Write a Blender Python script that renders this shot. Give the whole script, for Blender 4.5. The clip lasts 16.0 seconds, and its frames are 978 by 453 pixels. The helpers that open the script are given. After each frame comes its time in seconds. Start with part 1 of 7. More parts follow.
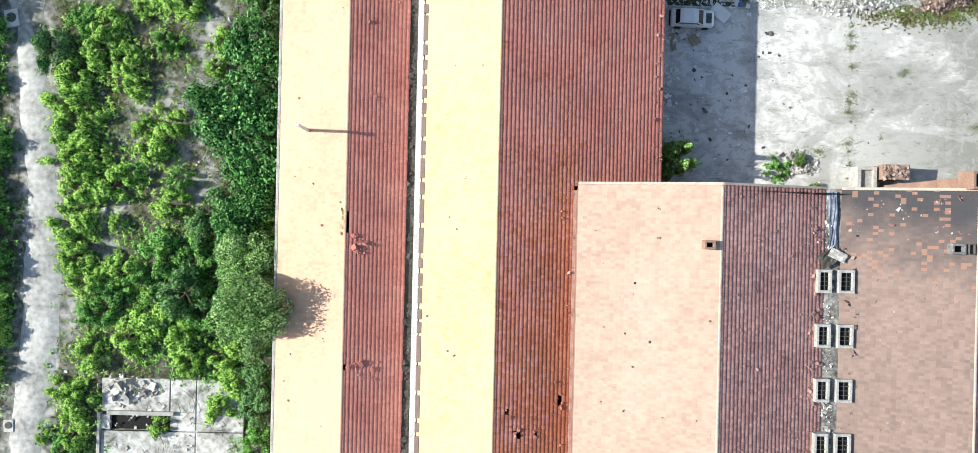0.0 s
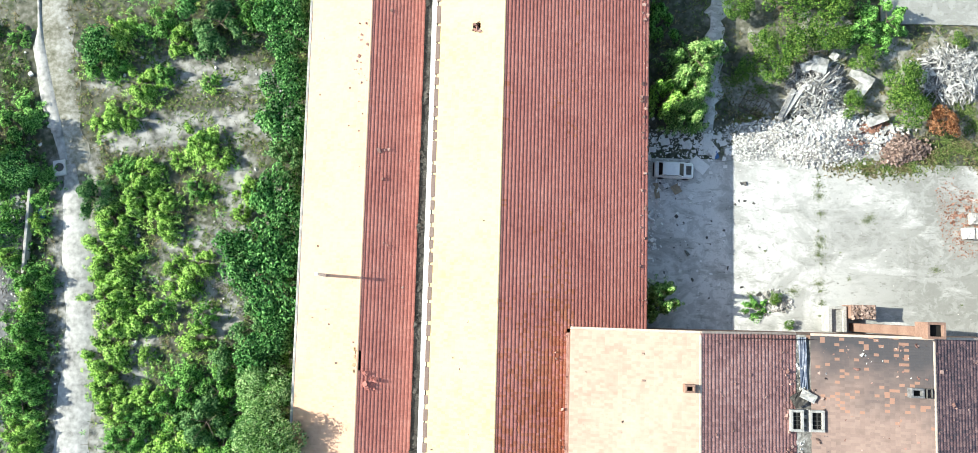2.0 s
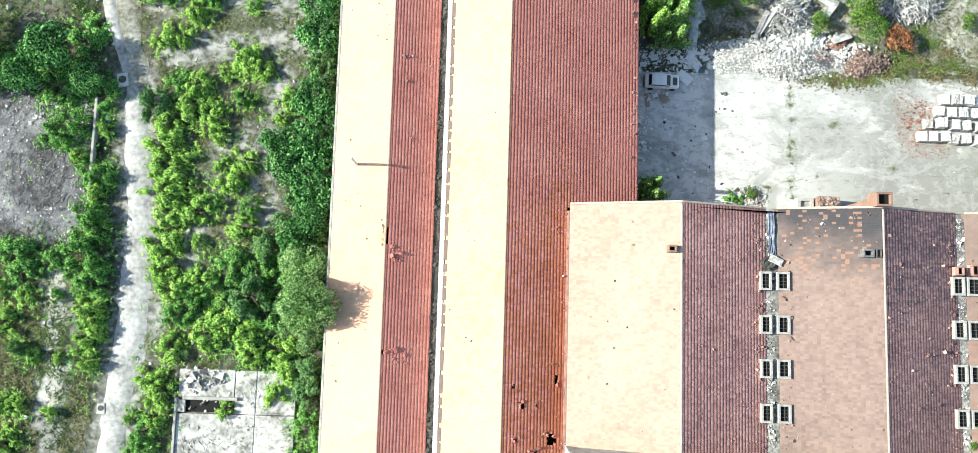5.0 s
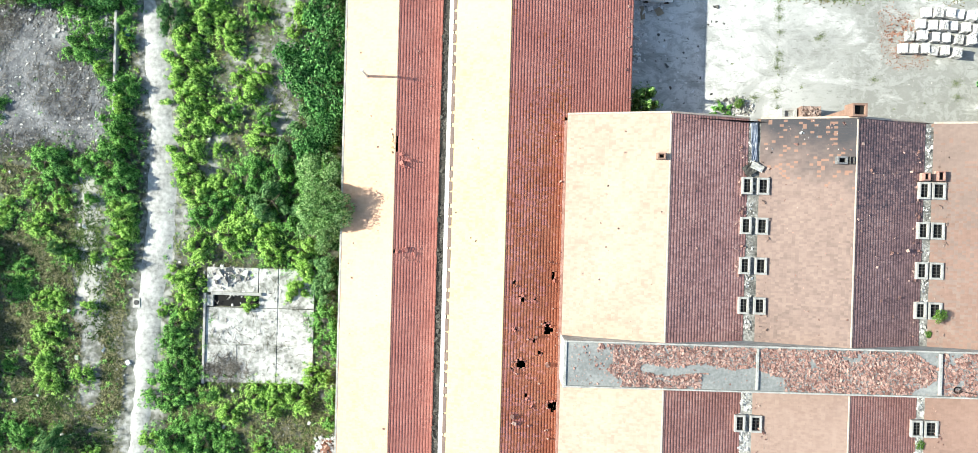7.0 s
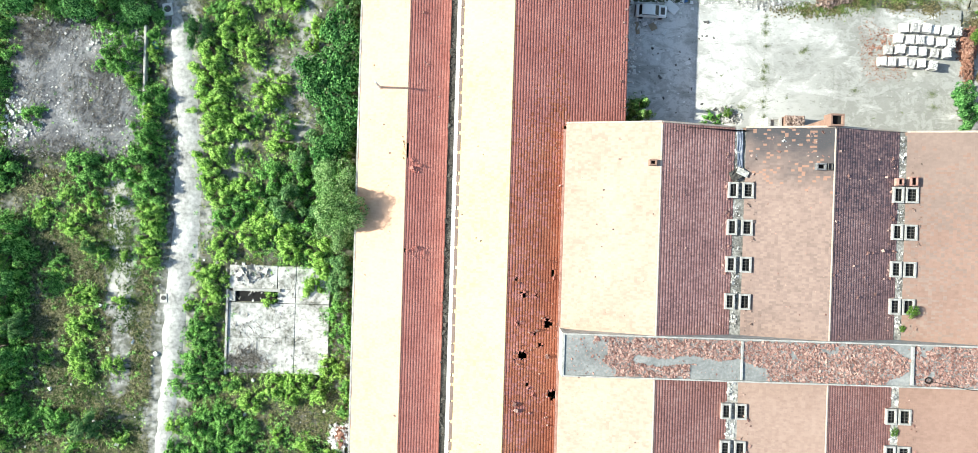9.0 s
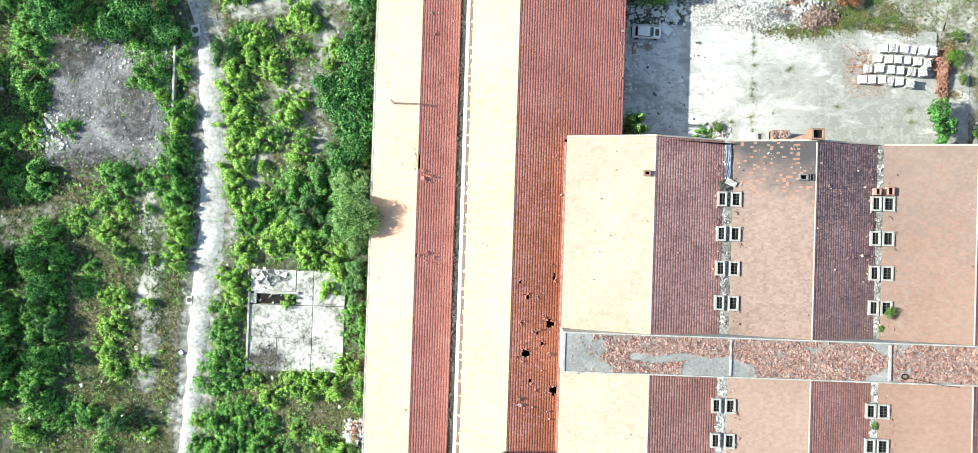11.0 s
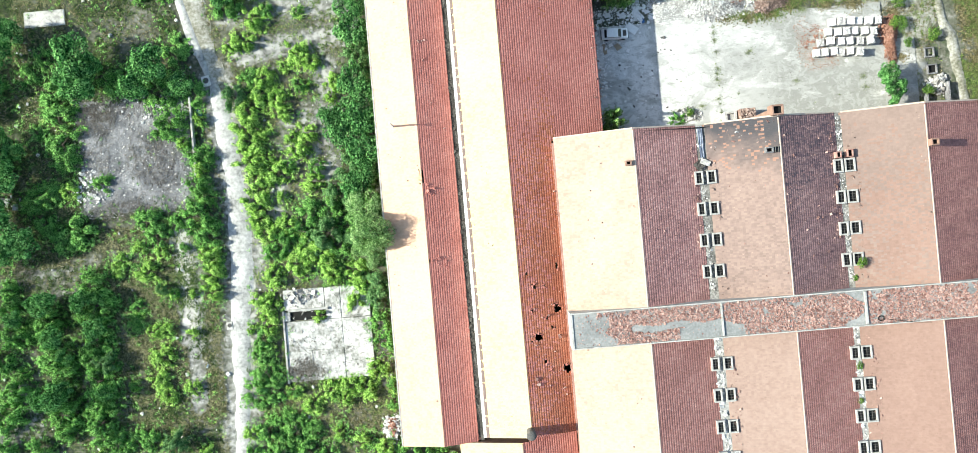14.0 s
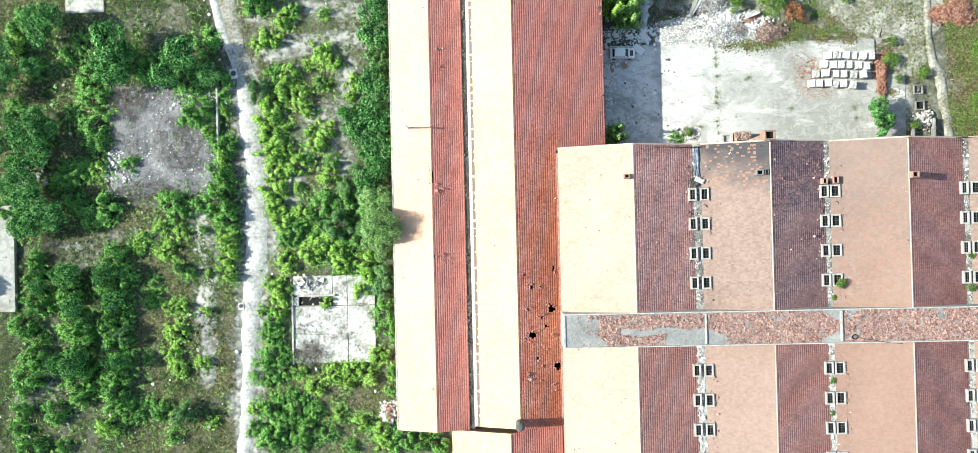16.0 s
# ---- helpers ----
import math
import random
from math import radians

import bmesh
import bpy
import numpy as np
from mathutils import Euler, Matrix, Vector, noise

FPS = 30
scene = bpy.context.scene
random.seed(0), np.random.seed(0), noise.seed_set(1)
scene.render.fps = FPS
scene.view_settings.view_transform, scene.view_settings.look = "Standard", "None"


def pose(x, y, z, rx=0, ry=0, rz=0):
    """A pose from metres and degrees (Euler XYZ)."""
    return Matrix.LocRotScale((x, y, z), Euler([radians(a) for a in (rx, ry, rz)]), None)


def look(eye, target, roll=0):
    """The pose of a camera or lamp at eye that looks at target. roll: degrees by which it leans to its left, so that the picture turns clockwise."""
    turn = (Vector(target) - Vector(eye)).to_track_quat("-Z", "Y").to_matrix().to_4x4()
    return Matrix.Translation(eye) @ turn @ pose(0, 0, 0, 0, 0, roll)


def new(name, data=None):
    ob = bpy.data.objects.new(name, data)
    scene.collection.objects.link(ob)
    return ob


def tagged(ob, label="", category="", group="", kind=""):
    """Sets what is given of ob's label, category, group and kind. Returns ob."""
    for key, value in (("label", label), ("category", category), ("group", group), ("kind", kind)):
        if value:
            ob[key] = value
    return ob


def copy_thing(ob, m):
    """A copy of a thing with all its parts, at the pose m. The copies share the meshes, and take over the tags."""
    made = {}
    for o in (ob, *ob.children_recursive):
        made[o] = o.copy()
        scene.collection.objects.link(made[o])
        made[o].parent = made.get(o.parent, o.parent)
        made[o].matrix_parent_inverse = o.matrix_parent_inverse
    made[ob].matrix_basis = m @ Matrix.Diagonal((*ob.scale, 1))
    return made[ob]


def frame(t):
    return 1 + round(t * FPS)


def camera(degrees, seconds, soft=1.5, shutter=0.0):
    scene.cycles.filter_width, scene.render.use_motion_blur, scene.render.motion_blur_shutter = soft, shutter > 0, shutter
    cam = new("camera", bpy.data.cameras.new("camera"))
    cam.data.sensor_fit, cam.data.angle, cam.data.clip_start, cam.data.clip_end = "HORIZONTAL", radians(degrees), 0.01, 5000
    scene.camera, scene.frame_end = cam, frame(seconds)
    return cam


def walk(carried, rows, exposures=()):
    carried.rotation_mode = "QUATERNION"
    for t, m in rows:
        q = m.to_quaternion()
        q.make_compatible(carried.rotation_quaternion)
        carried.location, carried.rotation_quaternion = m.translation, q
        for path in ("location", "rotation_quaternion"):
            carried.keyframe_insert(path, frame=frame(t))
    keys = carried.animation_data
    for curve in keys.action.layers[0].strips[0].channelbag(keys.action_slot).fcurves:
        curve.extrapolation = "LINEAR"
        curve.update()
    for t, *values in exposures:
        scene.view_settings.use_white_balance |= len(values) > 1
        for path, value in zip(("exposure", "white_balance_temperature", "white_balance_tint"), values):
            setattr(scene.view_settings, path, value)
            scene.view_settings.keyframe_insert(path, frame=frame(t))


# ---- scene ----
cam = camera(62.6, 16.0, soft=0.6)
PATH = [
    (0, 0.197, 0.025, 70.205, -0.089, -0.129, 1.314),
    (0.5, 0.393, 2.926, 71.672, 1.278, -0.038, 1.526),
    (1, 0.348, 4.517, 73.463, 5.415, 0.038, 1.439),
    (1.5, 0.424, 5.205, 75.058, 5.475, 0.117, 1.459),
    (2, 0.314, 5.058, 76.729, 5.561, 0.092, 1.529),
    (2.5, 0.250, 4.087, 78.422, 5.747, 0.121, 1.552),
    (3, 0.299, 2.682, 80.022, 5.837, 0.199, 1.539),
    (3.5, 0.285, 0.822, 81.508, 5.941, 0.244, 1.553),
    (4, 0.199, -1.670, 82.989, 6.133, 0.286, 1.611),
    (4.5, 0.204, -4.571, 84.414, 6.263, 0.386, 1.657),
    (5, 0.137, -7.497, 85.964, 6.332, 0.452, 1.661),
    (5.2, 0.126, -8.658, 86.650, 6.107, 0.443, 1.647),
    (5.6, 0.053, -10.057, 87.907, 5.310, 0.447, 1.643),
    (6, -0.050, -10.004, 89.136, 3.638, 0.418, 1.634),
    (6.4, -0.147, -9.130, 90.352, 1.694, 0.385, 1.622),
    (6.8, -0.199, -8.064, 91.570, 0.042, 0.383, 1.612),
    (7.3, -0.145, -7.422, 93.119, -0.790, 0.461, 1.606),
    (7.5, -0.091, -7.514, 93.673, -0.708, 0.521, 1.558),
    (8, 0.056, -7.580, 95.321, -0.571, 0.646, 1.601),
    (8.5, 0.072, -7.692, 96.946, -0.430, 0.738, 1.675),
    (9, -0.017, -7.835, 98.468, -0.282, 0.772, 1.741),
    (9.2, -0.225, -7.905, 98.949, -0.203, 0.694, 1.662),
    (9.7, -0.351, -8.176, 100.495, 0.130, 0.738, 1.689),
    (10.2, -0.349, -8.543, 102.204, 0.591, 0.868, 1.750),
    (10.8, -0.263, -8.811, 104.320, 0.856, 0.999, 1.824),
    (11.3, -0.196, -8.642, 106.014, 0.470, 0.981, 1.851),
    (11.5, -0.179, -8.472, 106.664, 0.395, 1.037, 0.014),
    (12, -0.108, -8.338, 108.180, 0.309, 1.152, -1.614),
    (12.5, 0.072, -8.313, 109.887, 0.332, 1.280, -2.865),
    (13, 0.157, -8.359, 111.633, 0.376, 1.338, -3.735),
    (13.5, 0.249, -8.371, 113.373, 0.371, 1.404, -4.394),
    (14, 0.474, -8.259, 115.047, 0.320, 1.566, -4.934),
    (14.5, 0.625, -8.173, 116.745, 0.321, 1.668, -4.710),
    (15, 0.590, -8.240, 118.378, 0.405, 1.700, -2.982),
    (15.5, 0.528, -8.409, 119.940, 0.534, 1.679, -1.968),
    (16, 0.372, -8.545, 121.523, 0.625, 1.637, -1.332),
]
walk(cam, [(row[0], pose(*row[1:])) for row in PATH], exposures=[(0, 0.53, 6740, 5), (0.6, 0.6, 6800, 3), (1.6, 0.78, 6850, 2), (5, 0.82, 6840, 1), (16, 0.92, 6820, 0)])

# ---- light ----
SUN_ELEVATION = 31.0
world = bpy.data.worlds.new("sky")
scene.world = world
world.use_nodes = True
wn, wl = world.node_tree.nodes, world.node_tree.links
sky = wn.new("ShaderNodeTexSky")
sky.sky_type, sky.sun_disc = "NISHITA", False
sky.sun_elevation, sky.sun_rotation = radians(SUN_ELEVATION), radians(273)
wl.new(sky.outputs["Color"], wn["Background"].inputs["Color"])
wn["Background"].inputs["Strength"].default_value = 0.13
sun = new("sun", bpy.data.lights.new("sun", "SUN"))
sun.data.energy, sun.data.angle, sun.data.color = 4.9, radians(0.5), (1.0, 0.97, 0.91)
ce, se = math.cos(radians(SUN_ELEVATION)), math.sin(radians(SUN_ELEVATION))
sun.matrix_world = look((-200 * ce, 11 * ce, 200 * se), (0, 0, 0))


# ---- materials ----
def material(name, colours, scale=1.0, fine=12.0, rough=0.9, bump=0.3, bump_scale=None, spread=0.0, by="island", metal=0.0, detail=6.0, sharp=0.25):
    """A rough surface: colours mixed by coarse and fine noise; spread: how far each piece differs in tone."""
    m = bpy.data.materials.new(name)
    m.use_nodes = True
    n, l = m.node_tree.nodes, m.node_tree.links
    b = n["Principled BSDF"]
    b.inputs["Roughness"].default_value, b.inputs["Metallic"].default_value = rough, metal
    co = n.new("ShaderNodeTexCoord")

    def tex(s, d):
        t = n.new("ShaderNodeTexNoise")
        t.inputs["Scale"].default_value, t.inputs["Detail"].default_value = s, d
        l.new(co.outputs["Object"], t.inputs["Vector"])
        return t

    big, small = tex(scale, detail), tex(fine, 4.0)
    add = n.new("ShaderNodeMath")
    add.operation = "MULTIPLY_ADD"
    add.inputs[1].default_value, add.inputs[2].default_value = 0.45, 0.0
    l.new(small.outputs["Fac"], add.inputs[0])
    mix = n.new("ShaderNodeMath")
    mix.operation = "MULTIPLY_ADD"
    mix.inputs[1].default_value = 0.55
    l.new(big.outputs["Fac"], mix.inputs[0])
    l.new(add.outputs[0], mix.inputs[2])
    value = mix.outputs[0]
    if spread:
        if by == "island":
            rnd = n.new("ShaderNodeNewGeometry").outputs["Random Per Island"]
        else:
            rnd = n.new("ShaderNodeObjectInfo").outputs["Random"]
        sh = n.new("ShaderNodeMath")
        sh.operation = "SUBTRACT"
        sh.inputs[1].default_value = 0.5
        l.new(rnd, sh.inputs[0])
        off = n.new("ShaderNodeMath")
        off.operation = "MULTIPLY_ADD"
        off.inputs[1].default_value = spread
        l.new(sh.outputs[0], off.inputs[0])
        l.new(value, off.inputs[2])
        value = off.outputs[0]
    ramp = n.new("ShaderNodeValToRGB")
    k = len(colours)
    while len(ramp.color_ramp.elements) < k:
        ramp.color_ramp.elements.new(0.5)
    for i, c in enumerate(colours):
        e = ramp.color_ramp.elements[i]
        e.position = 0.5 - sharp + 2 * sharp * i / max(1, k - 1)
        e.color = (*c, 1)
    l.new(value, ramp.inputs["Fac"])
    l.new(ramp.outputs["Color"], b.inputs["Base Color"])
    if bump:
        bt = tex(bump_scale or fine * 2, 5.0)
        bn = n.new("ShaderNodeBump")
        bn.inputs["Strength"].default_value, bn.inputs["Distance"].default_value = bump, 0.03
        l.new(bt.outputs["Fac"], bn.inputs["Height"])
        l.new(bn.outputs["Normal"], b.inputs["Normal"])
    return m


def leafy(name, colours, spread=0.75):
    m = material(name, colours, 0.5, 3.0, 0.75, 0.0, spread=spread)
    n, l = m.node_tree.nodes, m.node_tree.links
    b = n["Principled BSDF"]
    b.inputs["Specular IOR Level"].default_value = 0.2
    ramp = [x for x in n if x.type == "VALTORGB"][0]
    tr = n.new("ShaderNodeBsdfTranslucent")
    l.new(ramp.outputs["Color"], tr.inputs["Color"])
    mx = n.new("ShaderNodeMixShader")
    mx.inputs["Fac"].default_value = 0.2
    l.new(b.outputs[0], mx.inputs[1])
    l.new(tr.outputs[0], mx.inputs[2])
    l.new(mx.outputs[0], n["Material Output"].inputs["Surface"])
    return m


def plain(name, colour, rough=0.5, metal=0.0):
    m = bpy.data.materials.new(name)
    m.use_nodes = True
    b = m.node_tree.nodes["Principled BSDF"]
    b.inputs["Base Color"].default_value = (*colour, 1)
    b.inputs["Roughness"].default_value, b.inputs["Metallic"].default_value = rough, metal
    return m


M_SOIL = material("dry_soil", [(0.024, 0.027, 0.016), (0.075, 0.08, 0.052), (0.18, 0.18, 0.145), (0.38, 0.375, 0.35)], 0.13, 1.9, 0.95, 0.8, 3.0, sharp=0.2)


def soil_cover(m):
    """Bare dust and herb cover, laid over the soil where the ground's own attributes say."""
    n, l = m.node_tree.nodes, m.node_tree.links
    base = [x for x in n if x.type == "VALTORGB"][0].outputs["Color"]
    co = n.new("ShaderNodeTexCoord")
    for key, colours, fine in (("herbs", ((0.013, 0.03, 0.009), (0.055, 0.085, 0.026)), 1.1), ("bare", ((0.13, 0.132, 0.118), (0.44, 0.437, 0.42)), 1.6)):
        at = n.new("ShaderNodeAttribute")
        at.attribute_name = key
        no, no2 = n.new("ShaderNodeTexNoise"), n.new("ShaderNodeTexNoise")
        no.inputs["Scale"].default_value, no.inputs["Detail"].default_value = fine, 8.0
        no2.inputs["Scale"].default_value, no2.inputs["Detail"].default_value = fine * 0.6, 9.0
        for t in (no, no2):
            l.new(co.outputs["Object"], t.inputs["Vector"])
        add = n.new("ShaderNodeMath")
        add.operation = "MULTIPLY_ADD"
        add.inputs[1].default_value = 1.3
        l.new(no.outputs["Fac"], add.inputs[0])
        l.new(at.outputs["Fac"], add.inputs[2])
        edge = n.new("ShaderNodeMapRange")
        edge.inputs["From Min"].default_value, edge.inputs["From Max"].default_value = 0.95, 1.35
        l.new(add.outputs[0], edge.inputs["Value"])
        tone = n.new("ShaderNodeValToRGB")
        tone.color_ramp.elements[0].position, tone.color_ramp.elements[1].position = 0.36, 0.6
        tone.color_ramp.elements[0].color, tone.color_ramp.elements[1].color = (*colours[0], 1), (*colours[1], 1)
        l.new(no2.outputs["Fac"], tone.inputs["Fac"])
        mx = n.new("ShaderNodeMix")
        mx.data_type = "RGBA"
        l.new(edge.outputs["Result"], mx.inputs["Factor"])
        l.new(base, mx.inputs["A"])
        l.new(tone.outputs["Color"], mx.inputs["B"])
        base = mx.outputs["Result"]
    l.new(base, n["Principled BSDF"].inputs["Base Color"])


soil_cover(M_SOIL)
M_ROAD = material("white_gravel", [(0.2, 0.2, 0.195), (0.36, 0.36, 0.352), (0.5, 0.5, 0.49), (0.62, 0.62, 0.61)], 0.4, 2.2, 0.95, 0.5, 8.0, sharp=0.16, detail=10.0)


def worn_concrete(name, pale, stain, dirt, amount, east=None):
    """Weathered yard concrete: sharp-edged stains, dirt drawn out along the joints, fine speckle; east: where (x from, x to) dirt sets in."""
    m = bpy.data.materials.new(name)
    m.use_nodes = True
    n, l = m.node_tree.nodes, m.node_tree.links
    b = n["Principled BSDF"]
    b.inputs["Roughness"].default_value = 0.9
    co = n.new("ShaderNodeTexCoord")

    def tex(scale, detail, rough, warp=0.0, stretch=None):
        t = n.new("ShaderNodeTexNoise")
        t.inputs["Scale"].default_value, t.inputs["Detail"].default_value = scale, detail
        t.inputs["Roughness"].default_value, t.inputs["Distortion"].default_value = rough, warp
        source = co.outputs["Object"]
        if stretch:
            mp = n.new("ShaderNodeMapping")
            mp.inputs["Scale"].default_value = stretch
            l.new(source, mp.inputs["Vector"])
            source = mp.outputs["Vector"]
        l.new(source, t.inputs["Vector"])
        return t.outputs["Fac"]

    def span(value, lo, hi, to=1.0):
        r = n.new("ShaderNodeMapRange")
        r.inputs["From Min"].default_value, r.inputs["From Max"].default_value, r.inputs["To Max"].default_value = lo, hi, to
        l.new(value, r.inputs["Value"])
        return r.outputs["Result"]

    def blend(fac, base, colour):
        x = n.new("ShaderNodeMix")
        x.data_type = "RGBA"
        l.new(fac, x.inputs["Factor"])
        if isinstance(base, tuple):
            x.inputs["A"].default_value = (*base, 1)
        else:
            l.new(base, x.inputs["A"])
        x.inputs["B"].default_value = (*colour, 1)
        return x.outputs["Result"]

    c = blend(span(tex(0.2, 12.0, 0.68, 0.8), 0.49, 0.6, amount), pale, stain)
    c = blend(span(tex(0.5, 10.0, 0.72, 0.4, (0.45, 1.3, 1.0)), 0.52, 0.68, amount * 0.75), c, dirt)
    if east:
        xyz = n.new("ShaderNodeSeparateXYZ")
        l.new(n.new("ShaderNodeNewGeometry").outputs["Position"], xyz.inputs[0])
        mul = n.new("ShaderNodeMath")
        mul.operation = "MULTIPLY"
        l.new(span(xyz.outputs["X"], *east), mul.inputs[0])
        l.new(span(tex(0.3, 12.0, 0.7, 0.5, (0.6, 1.2, 1.0)), 0.36, 0.47, 0.9), mul.inputs[1])
        c = blend(mul.outputs[0], c, tuple(0.32 * p + 0.68 * q for p, q in zip(stain, dirt)))
    c = blend(span(tex(0.9, 11.0, 0.7, 0.6), 0.5, 0.56, 0.6), c, stain)
    c = blend(span(tex(1.7, 9.0, 0.72, 0.3, (0.6, 1.3, 1.0)), 0.57, 0.63, 0.6), c, dirt)
    c = blend(span(tex(2.6, 9.0, 0.75), 0.5, 0.8, 0.55), c, stain)
    c = blend(span(tex(11.0, 4.0, 0.7), 0.6, 0.75, 0.5), c, dirt)
    l.new(c, b.inputs["Base Color"])
    bn = n.new("ShaderNodeBump")
    bn.inputs["Strength"].default_value, bn.inputs["Distance"].default_value = 0.3, 0.02
    l.new(tex(9.0, 6.0, 0.65), bn.inputs["Height"])
    l.new(bn.outputs["Normal"], b.inputs["Normal"])
    return m


M_YARD = worn_concrete("yard_concrete", (0.72, 0.72, 0.715), (0.44, 0.442, 0.435), (0.2, 0.205, 0.18), 1.0, (26.0, 42.0))
M_YARD_DUSTY = worn_concrete("dirt_covered_concrete", (0.43, 0.43, 0.415), (0.28, 0.275, 0.252), (0.18, 0.18, 0.148), 1.0)
M_SLAB = material("old_concrete", [(0.24, 0.23, 0.22), (0.5, 0.49, 0.46), (0.66, 0.65, 0.63)], 0.4, 2.2, 0.9, 0.4, 9.0, sharp=0.2)
M_FLOOR = material("stained_concrete", [(0.12, 0.125, 0.105), (0.37, 0.37, 0.352), (0.6, 0.597, 0.58), (0.7, 0.7, 0.685)], 0.45, 2.4, 0.9, 0.4, 9.0, sharp=0.16, detail=9.0)
M_RUBBLE = material("crushed_rubble", [(0.04, 0.041, 0.045), (0.19, 0.192, 0.203), (0.44, 0.44, 0.45)], 0.35, 4.5, 0.95, 1.0, 6.0, sharp=0.22)
M_STONE = material("broken_stone", [(0.2, 0.19, 0.18), (0.42, 0.4, 0.38), (0.7, 0.69, 0.67)], 1.5, 9.0, 0.9, 0.3, spread=0.55)
M_PLASTER_RUBBLE = material("plaster_rubble", [(0.36, 0.36, 0.355), (0.64, 0.635, 0.625), (0.82, 0.82, 0.81)], 1.5, 9.0, 0.9, 0.3, spread=0.65)
M_BROKEN_TILE = material("broken_tile", [(0.17, 0.088, 0.076), (0.37, 0.21, 0.178), (0.53, 0.37, 0.32)], 1.5, 12.0, 0.9, 0.3, spread=0.5)
M_BRICK = material("red_brick", [(0.17, 0.08, 0.055), (0.3, 0.145, 0.1), (0.42, 0.25, 0.19)], 1.0, 10.0, 0.9, 0.3, spread=0.5)
M_BRICKWALL = material("brick_wall", [(0.17, 0.1, 0.08), (0.29, 0.18, 0.14), (0.37, 0.26, 0.21)], 0.8, 7.0, 0.9, 0.4)
M_WHITE = material("whitewashed_concrete", [(0.16, 0.158, 0.15), (0.42, 0.415, 0.4), (0.64, 0.635, 0.62)], 1.2, 8.0, 0.85, 0.3)
M_LIME = material("lime_washed_wall", [(0.4, 0.4, 0.395), (0.62, 0.62, 0.61), (0.74, 0.74, 0.73)], 0.7, 5.0, 0.9, 0.3)
M_GREYROOF = material("bitumen_roof", [(0.14, 0.15, 0.15), (0.26, 0.27, 0.27), (0.42, 0.42, 0.41)], 0.5, 4.0, 0.85, 0.3)
M_GUTTER = material("near_black_gutter", [(0.02, 0.02, 0.018), (0.06, 0.055, 0.05), (0.2, 0.19, 0.17)], 0.9, 6.0, 0.9, 0.5)
M_STACK = material("sooty_render", [(0.04, 0.04, 0.04), (0.1, 0.097, 0.095), (0.17, 0.165, 0.16)], 1.5, 7.0, 0.9, 0.3)
# Near-black: paints the shade inside openings; also colours the cable.
M_DARK = plain("shade_and_cable_black", (0.01, 0.01, 0.01), 0.95)
M_RUST = material("rusted_iron", [(0.05, 0.03, 0.025), (0.12, 0.07, 0.05)], 2.0, 20.0, 0.7, 0.2)
M_WOOD = material("weathered_wood", [(0.16, 0.16, 0.156), (0.4, 0.397, 0.39), (0.66, 0.66, 0.65)], 0.8, 9.0, 0.85, 0.2, spread=0.7, by="object")
M_LATH = material("grey_laths", [(0.17, 0.17, 0.168), (0.41, 0.41, 0.405), (0.66, 0.66, 0.655)], 1.0, 8.0, 0.9, 0.0, spread=0.6)
M_BARK = material("bark", [(0.07, 0.055, 0.04), (0.16, 0.13, 0.1)], 3.0, 14.0, 0.9, 0.4)
M_DRYTWIG = material("dry_twigs", [(0.18, 0.15, 0.12), (0.36, 0.33, 0.29)], 1.0, 8.0, 0.9, 0.0, spread=0.5)
# roof tiles: buff and pink with sunlight put into their colour, dark red, smoke-stained brown and newer orange ones
T_BUFF = material("sunlit_buff_tile", [(0.6, 0.39, 0.225), (0.7, 0.535, 0.315), (0.73, 0.585, 0.36)], 0.12, 1.2, 0.85, 0.2, 30.0, spread=0.2)
T_ROSE = material("sunlit_rosy_tile", [(0.58, 0.34, 0.235), (0.7, 0.445, 0.315), (0.73, 0.5, 0.355)], 0.1, 1.0, 0.85, 0.2, 30.0, spread=0.18)
T_SALMON = material("sunlit_salmon_tile", [(0.4, 0.27, 0.22), (0.475, 0.35, 0.285), (0.52, 0.41, 0.335)], 0.15, 1.3, 0.85, 0.2, 30.0, spread=0.22)
T_PINK = material("sunlit_pink_tile", [(0.245, 0.165, 0.14), (0.31, 0.22, 0.187), (0.36, 0.265, 0.228)], 0.12, 1.6, 0.85, 0.2, 30.0, spread=0.15)
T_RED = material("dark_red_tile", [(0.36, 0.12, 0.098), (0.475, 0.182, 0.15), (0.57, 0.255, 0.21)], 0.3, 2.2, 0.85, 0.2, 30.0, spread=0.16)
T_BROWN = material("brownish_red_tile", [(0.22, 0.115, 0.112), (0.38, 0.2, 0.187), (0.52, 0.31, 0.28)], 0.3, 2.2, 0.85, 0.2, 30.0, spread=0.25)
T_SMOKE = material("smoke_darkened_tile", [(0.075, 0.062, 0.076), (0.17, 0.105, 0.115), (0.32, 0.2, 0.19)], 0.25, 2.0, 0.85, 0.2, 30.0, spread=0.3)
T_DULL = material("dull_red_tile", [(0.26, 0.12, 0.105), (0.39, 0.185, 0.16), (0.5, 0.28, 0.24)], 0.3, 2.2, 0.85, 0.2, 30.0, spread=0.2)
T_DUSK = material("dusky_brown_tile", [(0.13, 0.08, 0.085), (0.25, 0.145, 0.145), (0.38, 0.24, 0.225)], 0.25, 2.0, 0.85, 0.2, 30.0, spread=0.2)
